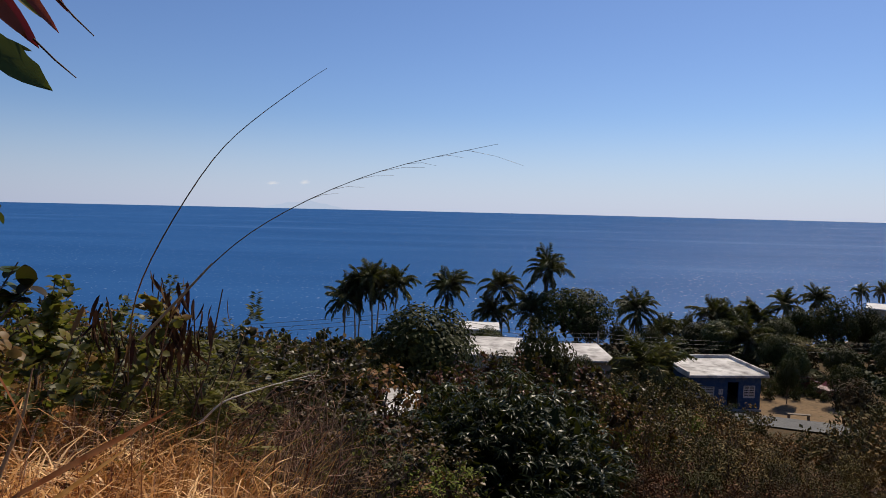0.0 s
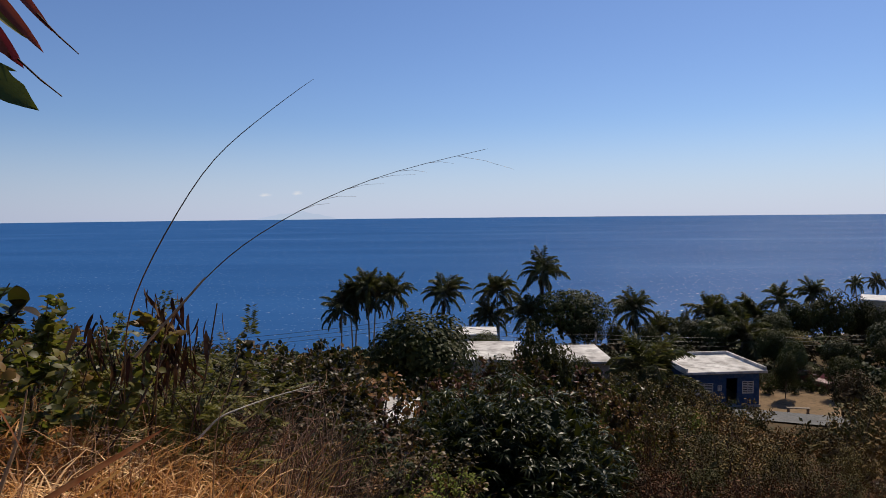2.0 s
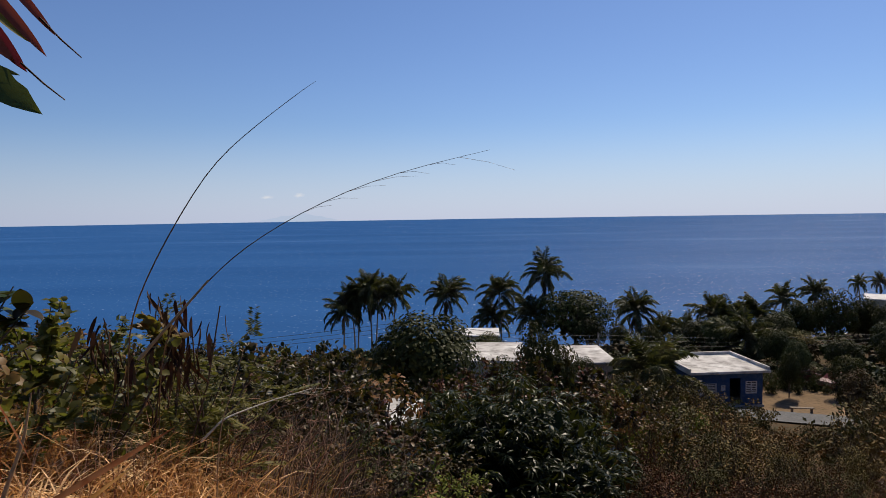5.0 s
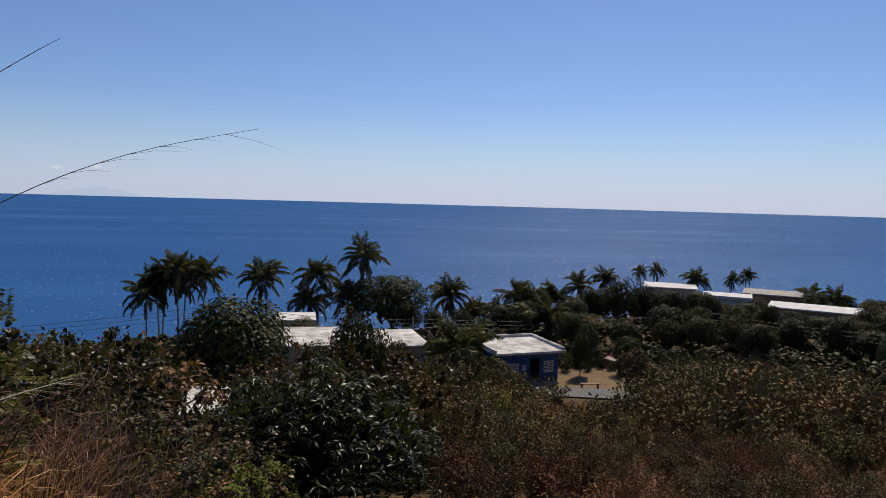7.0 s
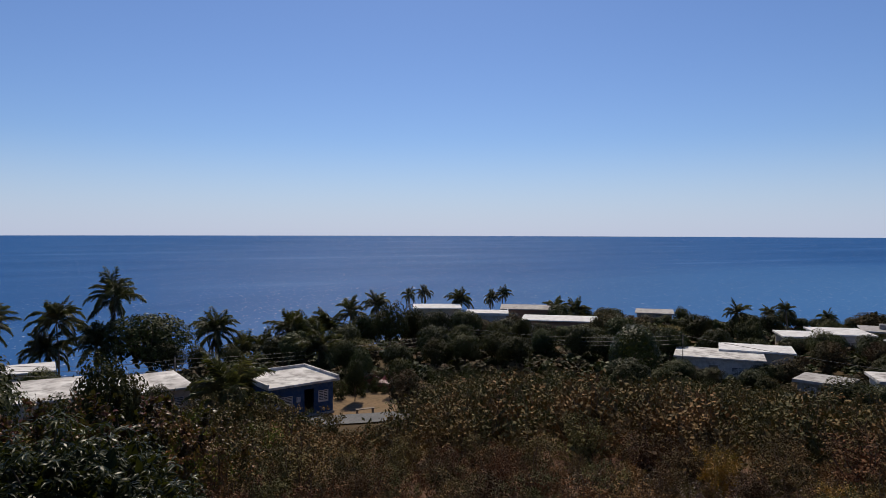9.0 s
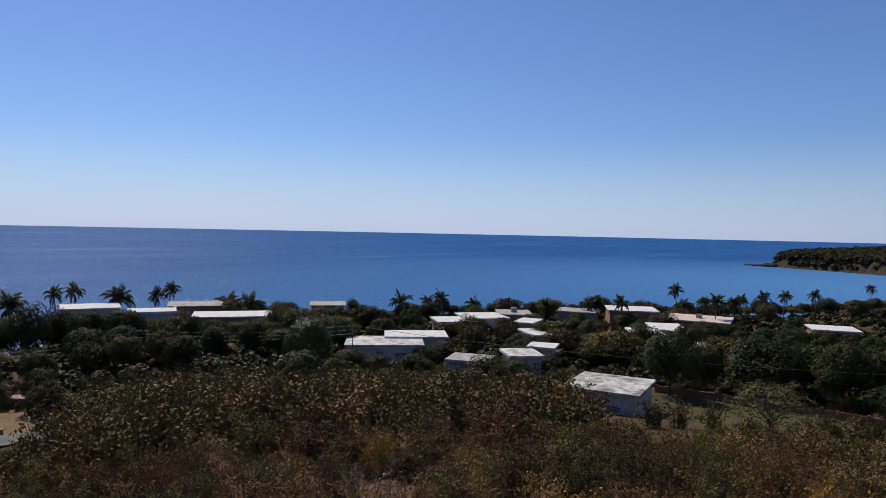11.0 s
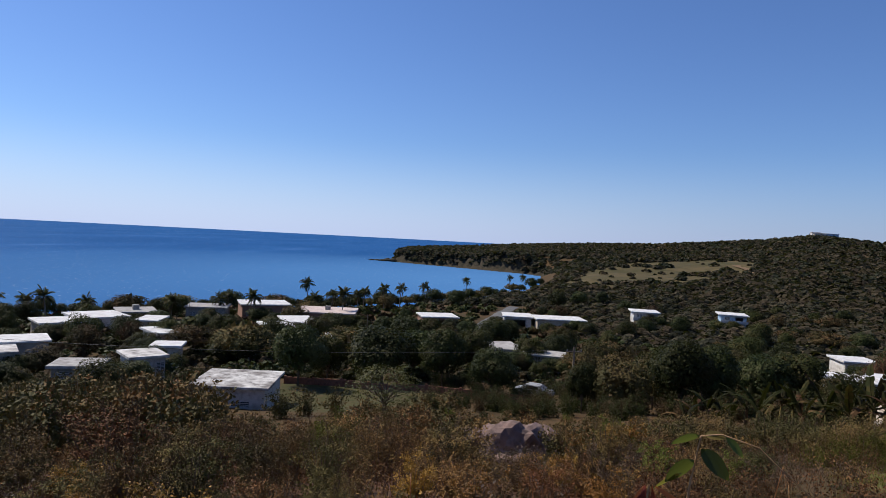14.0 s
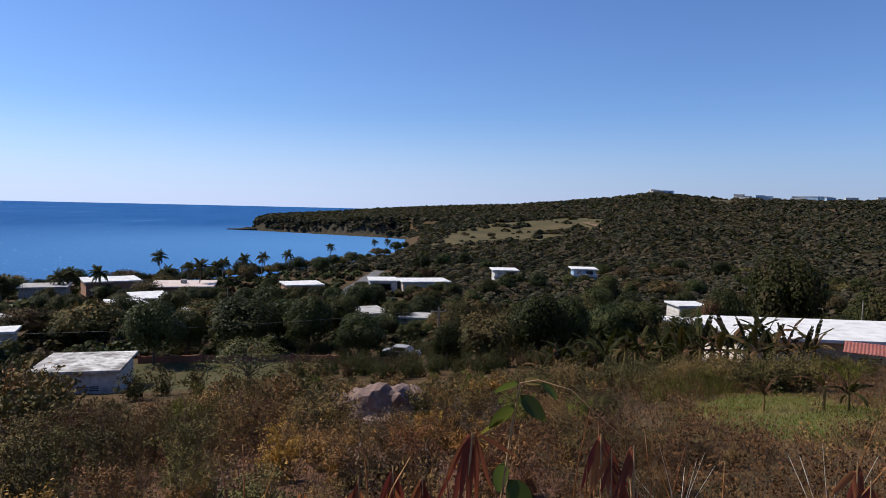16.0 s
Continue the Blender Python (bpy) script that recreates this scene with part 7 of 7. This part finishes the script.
for i, (a, d, s) in enumerate(((112.8, 41, 0.85), (114.4, 42, 0.95), (116.2, 43, 0.9), (118.0, 40, 0.95), (119.6, 42, 1.0), (121.0, 40, 0.95), (122.6, 41, 1.05), (124.0, 39, 1.0), (125.4, 40, 1.1), (126.8, 38.5, 1.05), (128.0, 40, 1.15), (129.4, 38, 1.1), (130.6, 39, 0.95), (132.6, 37, 0.85), (113.6, 43.5, 0.9), (115.4, 40.5, 0.8), (117.2, 41.5, 0.95), (118.8, 43.5, 0.9), (120.4, 43, 1.05), (121.8, 42.5, 0.9), (123.4, 42.5, 1.0), (124.8, 41.5, 1.1), (126.2, 41, 1.0), (127.4, 42, 1.15), (128.8, 41, 1.0), (130.0, 40.5, 1.1), (131.6, 40, 0.95), (133.4, 39, 0.85), (130.2, 24.0, 0.34), (134.2, 25.4, 0.46), (135.8, 24.6, 0.44))):
    x, y = bearing(a, d)
    banana(x, y, s, i)


# hedges of tall grass along the terrace's edge
grass_patch("hedge_grass", 311, 9000, 126, 136.5, 32.5, 38.0, 1.0, 0.02, 0.55, M_LEAF_LIME, "pale green tall grass along the terrace edge", lambda a, d, r: np.abs(d - np.interp(a, [126, 130, 136], [33.5, 35, 36.5])) < 0.9)
grass_patch("hedge_grass", 312, 7000, 121.5, 129, 27.5, 32.5, 0.8, 0.02, 0.55, M_LEAF_LIME, "pale green tall grass along the terrace edge", lambda a, d, r: np.abs(d - np.interp(a, [121.5, 125, 129], [28.5, 30.5, 31.5])) < 0.8)
rng = np.random.default_rng(21)
spots = []
for i in range(150):
    a = rng.uniform(103, 133)
    d = np.interp(a, [103, 112, 122, 133], [37, 34.5, 33, 32]) + rng.uniform(-1.8, 1.8)
    x, y = bearing(a, d)
    spots.append((x, y, rng.uniform(0.45, 0.8), rng.uniform(0, 6.3), i, on_ground(x, y)))
scattered("hedge", [bush_meshes(261 + i, M_LEAF_OLIVE, 0.12, 600, twigs=8) for i in range(3)], spots, "low green hedge of shrubs along the slope's edge")

spots = []
for i in range(110):
    a = rng.uniform(122, 137)
    d = (np.interp(a, [126, 131, 137], [33.5, 35, 36.5]) if i % 2 else np.interp(a, [122, 126, 130], [29.0, 31.0, 31.8])) + rng.uniform(-0.6, 0.6)
    if i % 2 == 0 and a > 130:
        continue
    x, y = bearing(a, d)
    spots.append((x, y, rng.uniform(0.34, 0.58), rng.uniform(0, 6.3), i, on_ground(x, y)))
scattered("hedge", [bush_meshes(265 + i, M_LEAF_LIME, 0.14, 500, twigs=8) for i in range(3)], spots, "ridge of pale yellow-green shrubs along the terrace edge")

# the trimmed round tree
x, y = bearing(50.8, 80)
rng = np.random.default_rng(271)
u = unit(rng.normal(size=(5200, 3)))
u[:, 2] = np.abs(u[:, 2]) * 1.0
shell = u * [2.9, 2.9, 4.6] * rng.uniform(0.86, 1.03, (5200, 1)) * (1 - 0.12 * (np.abs(u[:, 2:3]) < 0.15)) + [0, 0, 1.5]
dome = (mesh_of("trunk", *limb(rng, (0, 0, -0.6), (0, 0, 3.2), 0.22, 0.12, 0.02, 5, 7), M_BARK, smooth=True), mesh_of("crown", *leaves(rng, shell, np.cross(u, rng.normal(size=(5200, 3))), 0.24, 0.16, face=u, loose=0.35), M_MANGO))
plant("trimmed_tree", dome, x, y, 0, 1.06, "dense dark tree trimmed into a dome", "tree", z=9.1)

# low weeds over the near slope
def weed_meshes(seed, mat):
    rng = np.random.default_rng(seed)
    wood, at, way = [], [], []
    for i in range(9):
        tip = np.array([rng.normal() * 0.28, rng.normal() * 0.28, rng.uniform(0.35, 0.75)])
        wood.append(limb(rng, (rng.normal() * 0.05, rng.normal() * 0.05, -0.1), tip, 0.006, 0.002, 0.1, 3, 3))
        k = 13
        at.append(tip * rng.uniform(0.3, 1, (k, 1)) + rng.normal(size=(k, 3)) * 0.05)
        way.append(rng.normal(size=(k, 3)))
    return mesh_of("stem", *joined(wood), M_TWIG), mesh_of("foliage", *leaves(rng, np.concatenate(at), np.concatenate(way), 0.06, 0.03), mat)


N = 5200
wa, wd = rng.uniform(-4, 142, N), np.sqrt(rng.uniform(9 ** 2, 48 ** 2, N))
wx, wy = wd * np.sin(np.radians(wa)), wd * np.cos(np.radians(wa))
wz, wp = ground(wx, wy), wave(wx, wy, 6.0, 7.0)
weeds = {"brown": [], "olive": [], "rust": []}
for n in range(N):
    if (((wa[n] - 131.8) / 6.2) ** 2 + ((wd[n] - 25) / 5.4) ** 2 < 1 and rng.uniform() < 0.93) or (24 < wa[n] < 97 and rng.uniform() < 0.4) or (wa[n] < 16 and wd[n] < 15) or (math.hypot(wx[n] - 31, wy[n] - 57) < 6 and wy[n] > 54):
        continue
    weeds["brown" if wp[n] > 0.15 else "olive" if wp[n] > -0.25 else "rust"].append((wx[n], wy[n], rng.uniform(0.6, 1.5) * (1 if wd[n] < 30 else 0.8), rng.uniform(0, 6.3), n, wz[n]))
for kind, spots in weeds.items():
    mat = {"brown": leafy("tan_weed_leaf", [(0.0978, 0.0529, 0.0230), (0.1380, 0.0690, 0.0287), (0.0862, 0.0552, 0.0207), (0.1955, 0.1035, 0.0460)], 0.85, 0.1, 0.05, True), "olive": M_LEAF_BROWN, "rust": leafy("rusty_weed_leaf", [(0.085, 0.04, 0.02), (0.12, 0.052, 0.025), (0.08, 0.055, 0.025), (0.16, 0.085, 0.04)], 0.6, 0.2)}[kind]
    scattered("weeds", [weed_meshes(281 + i, mat) for i in range(4)], spots, "low dry weeds covering the near slope")

# ---- cars and yard things ----
def car(x, y, turn, paint, label):
    ob = thing("car", x, y, on_ground(x, y) + 0.02, turn, label, "car")
    bm = bmesh.new()
    prof = [(-2.1, 0.35), (-2.15, 0.75), (-1.9, 0.92), (-1.3, 1.0), (-0.85, 1.42), (0.7, 1.45), (1.25, 0.98), (2.05, 0.85), (2.15, 0.6), (2.1, 0.35)]
    l_, r_ = [bm.verts.new((a, -0.85 + (0.12 if b > 1.1 else 0), b)) for a, b in prof], [bm.verts.new((a, 0.85 - (0.12 if b > 1.1 else 0), b)) for a, b in prof]
    bm.faces.new(l_[::-1])
    bm.faces.new(r_)
    for i in range(len(prof)):
        j = (i + 1) % len(prof)
        bm.faces.new([l_[i], l_[j], r_[j], r_[i]])
    part("body", bm, paint, ob)
    part("side_window", boxes((-0.75, 0.6, -0.86, -0.8, 1.02, 1.36)), M_GLASS, ob)
    part("side_window", boxes((-0.75, 0.6, 0.8, 0.86, 1.02, 1.36)), M_GLASS, ob)
    for wx_ in (-1.35, 1.35):
        for wy_ in (-0.8, 0.8):
            w = part("wheel", mesh_of("wheel", *tube([(wx_, wy_ - 0.11, 0.32), (wx_, wy_ - 0.1, 0.32), (wx_, wy_ + 0.1, 0.32), (wx_, wy_ + 0.11, 0.32)], [0.02, 0.32, 0.32, 0.02], 14), M_TYRE), None, ob)
    return ob


car(36.0, 66.5, 20, M_CARRED, "dark old car parked in the yard")
car(38.5, 64.0, 200, M_CARRED, "dark battered car under the trees")
car(183.8, -27.6, 70, M_CARWHITE, "white car parked under a carport")
car(72.6, -14.2, 60, M_METAL, "silver car behind the garden wall")
bench = thing("bench", 29.4, 54.0, on_ground(29.4, 54.0), -10, "rough wooden bench in the bare yard", "bench")
part("seat", boxes((-0.9, 0.9, -0.2, 0.2, 0.42, 0.48), bevel=0.01), M_WOOD, bench)
for x0 in (-0.75, 0.75):
    part("leg", boxes((x0 - 0.06, x0 + 0.06, -0.15, 0.15, -0.2, 0.42)), M_WOOD, bench)

# ---- far away ----
def glow(name, colour):
    m, n, l, p = material(name)
    p.inputs["Base Color"].default_value = (0, 0, 0, 1)
    p.inputs["Emission Color"].default_value, p.inputs["Emission Strength"].default_value = (*colour, 1), 1.0
    p.inputs["Roughness"].default_value, p.inputs["Specular IOR Level"].default_value = 1.0, 0.0
    return m


s = np.linspace(0, 1, 60)
prof = 30 + 34 * np.exp(-((s - 0.55) / 0.10) ** 2) + 16 * np.exp(-((s - 0.32) / 0.12) ** 2) + 14 * np.exp(-((s - 0.75) / 0.1) ** 2) + 2 * np.sin(s * 50)
prof *= np.sin(np.pi * s) ** 0.4
v, f = [], []
for i in range(60):
    x0, y0 = bearing(-15 + 6.5 * s[i], 4780)
    x1, y1 = bearing(-15 + 6.5 * s[i], 4880)
    v += [(x0, y0, -2), ((x0 + x1) / 2, (y0 + y1) / 2, prof[i]), (x1, y1, -2)]
for i in range(59):
    a = 3 * i
    f += [(a, a + 3, a + 4), (a, a + 4, a + 1), (a + 1, a + 4, a + 5), (a + 1, a + 5, a + 2)]
tagged(new("far_island", mesh_of("far_island", v, f, glow("island_haze", (0.42, 0.53, 0.74)))), "pale blue hazy island on the horizon", "island", kind="structure")
rng = np.random.default_rng(33)
for i in range(34):  # houses on the far crest
    a = rng.choice([rng.uniform(121.2, 122.4), rng.uniform(127.5, 141)], p=[0.15, 0.85])
    d = float(np.interp(a, [118, 140], [900, 930])) + rng.uniform(-25, 20)
    x, y = bearing(a, d)
    w_, h_ = rng.uniform(8, 16), rng.uniform(3, 6)
    z = on_ground(x, y) + 1.3
    ob = thing("house", x, y, z, -a + rng.uniform(-20, 20), "pale house far off on the hill crest", "house", "houses on the far crest")
    part("wall", boxes((-w_ / 2, w_ / 2, -4, 4, -4.5, h_)), (M_WHITE, M_CREAM, M_PALEBLUE)[i % 3], ob)
    part("roof", boxes((-w_ / 2 - 0.4, w_ / 2 + 0.4, -4.4, 4.4, h_, h_ + 0.4)), M_ROOF_CLEAN, ob)
    for k in range(3):
        part("window", boxes((-w_ / 2 + 1 + k * w_ / 3, -w_ / 2 + 2.4 + k * w_ / 3, -4.06, -4.0, 1.0, 2.2)), M_GLASS, ob)


def cloud(a, up, w, h, seed):
    """A faint flat puff far over the horizon."""
    m, n, l, p = material("thin_cloud")
    co = n.new("ShaderNodeTexCoord").outputs["Object"]
    ln = n.new("ShaderNodeVectorMath")
    ln.operation = "LENGTH"
    mp = n.new("ShaderNodeMapping")
    mp.inputs["Scale"].default_value = (1 / w, 1.0, 1 / h)
    l.new(co, mp.inputs[0])
    l.new(mp.outputs[0], ln.inputs[0])
    nz = noise_node(n, l, mp.outputs[0], 2.2, 5)
    sub = n.new("ShaderNodeMath")
    sub.operation = "SUBTRACT"
    l.new(nz.outputs[0], sub.inputs[0])
    l.new(ln.outputs["Value"], sub.inputs[1])
    r = ramp_node(n, l, sub.outputs[0], ((0.0, (0, 0, 0)), (0.45, (0.5, 0.5, 0.5))))
    tr, em, mx = n.new("ShaderNodeBsdfTransparent"), n.new("ShaderNodeEmission"), n.new("ShaderNodeMixShader")
    em.inputs[0].default_value = (0.78, 0.80, 0.86, 1)
    l.new(r.outputs[0], mx.inputs[0])
    l.new(tr.outputs[0], mx.inputs[1])
    l.new(em.outputs[0], mx.inputs[2])
    l.new(mx.outputs[0], n["Material Output"].inputs["Surface"])
    x, y = bearing(a, 4700)
    ob = new("backdrop_cloud", mesh_of("backdrop_cloud", [(-w, 0, -h), (w, 0, -h), (w, 0, h), (-w, 0, h)], [(0, 1, 2), (0, 2, 3)], m))
    ob.matrix_basis = pose(x, y, EYE + 4700 * math.tan(radians(up)), 0, 0, -a)
    tagged(ob, "faint small white cloud over the horizon", "cloud", kind="structure")


cloud(-11.7, 1.9, 75, 34, 1)
cloud(-14.3, 1.75, 90, 26, 2)
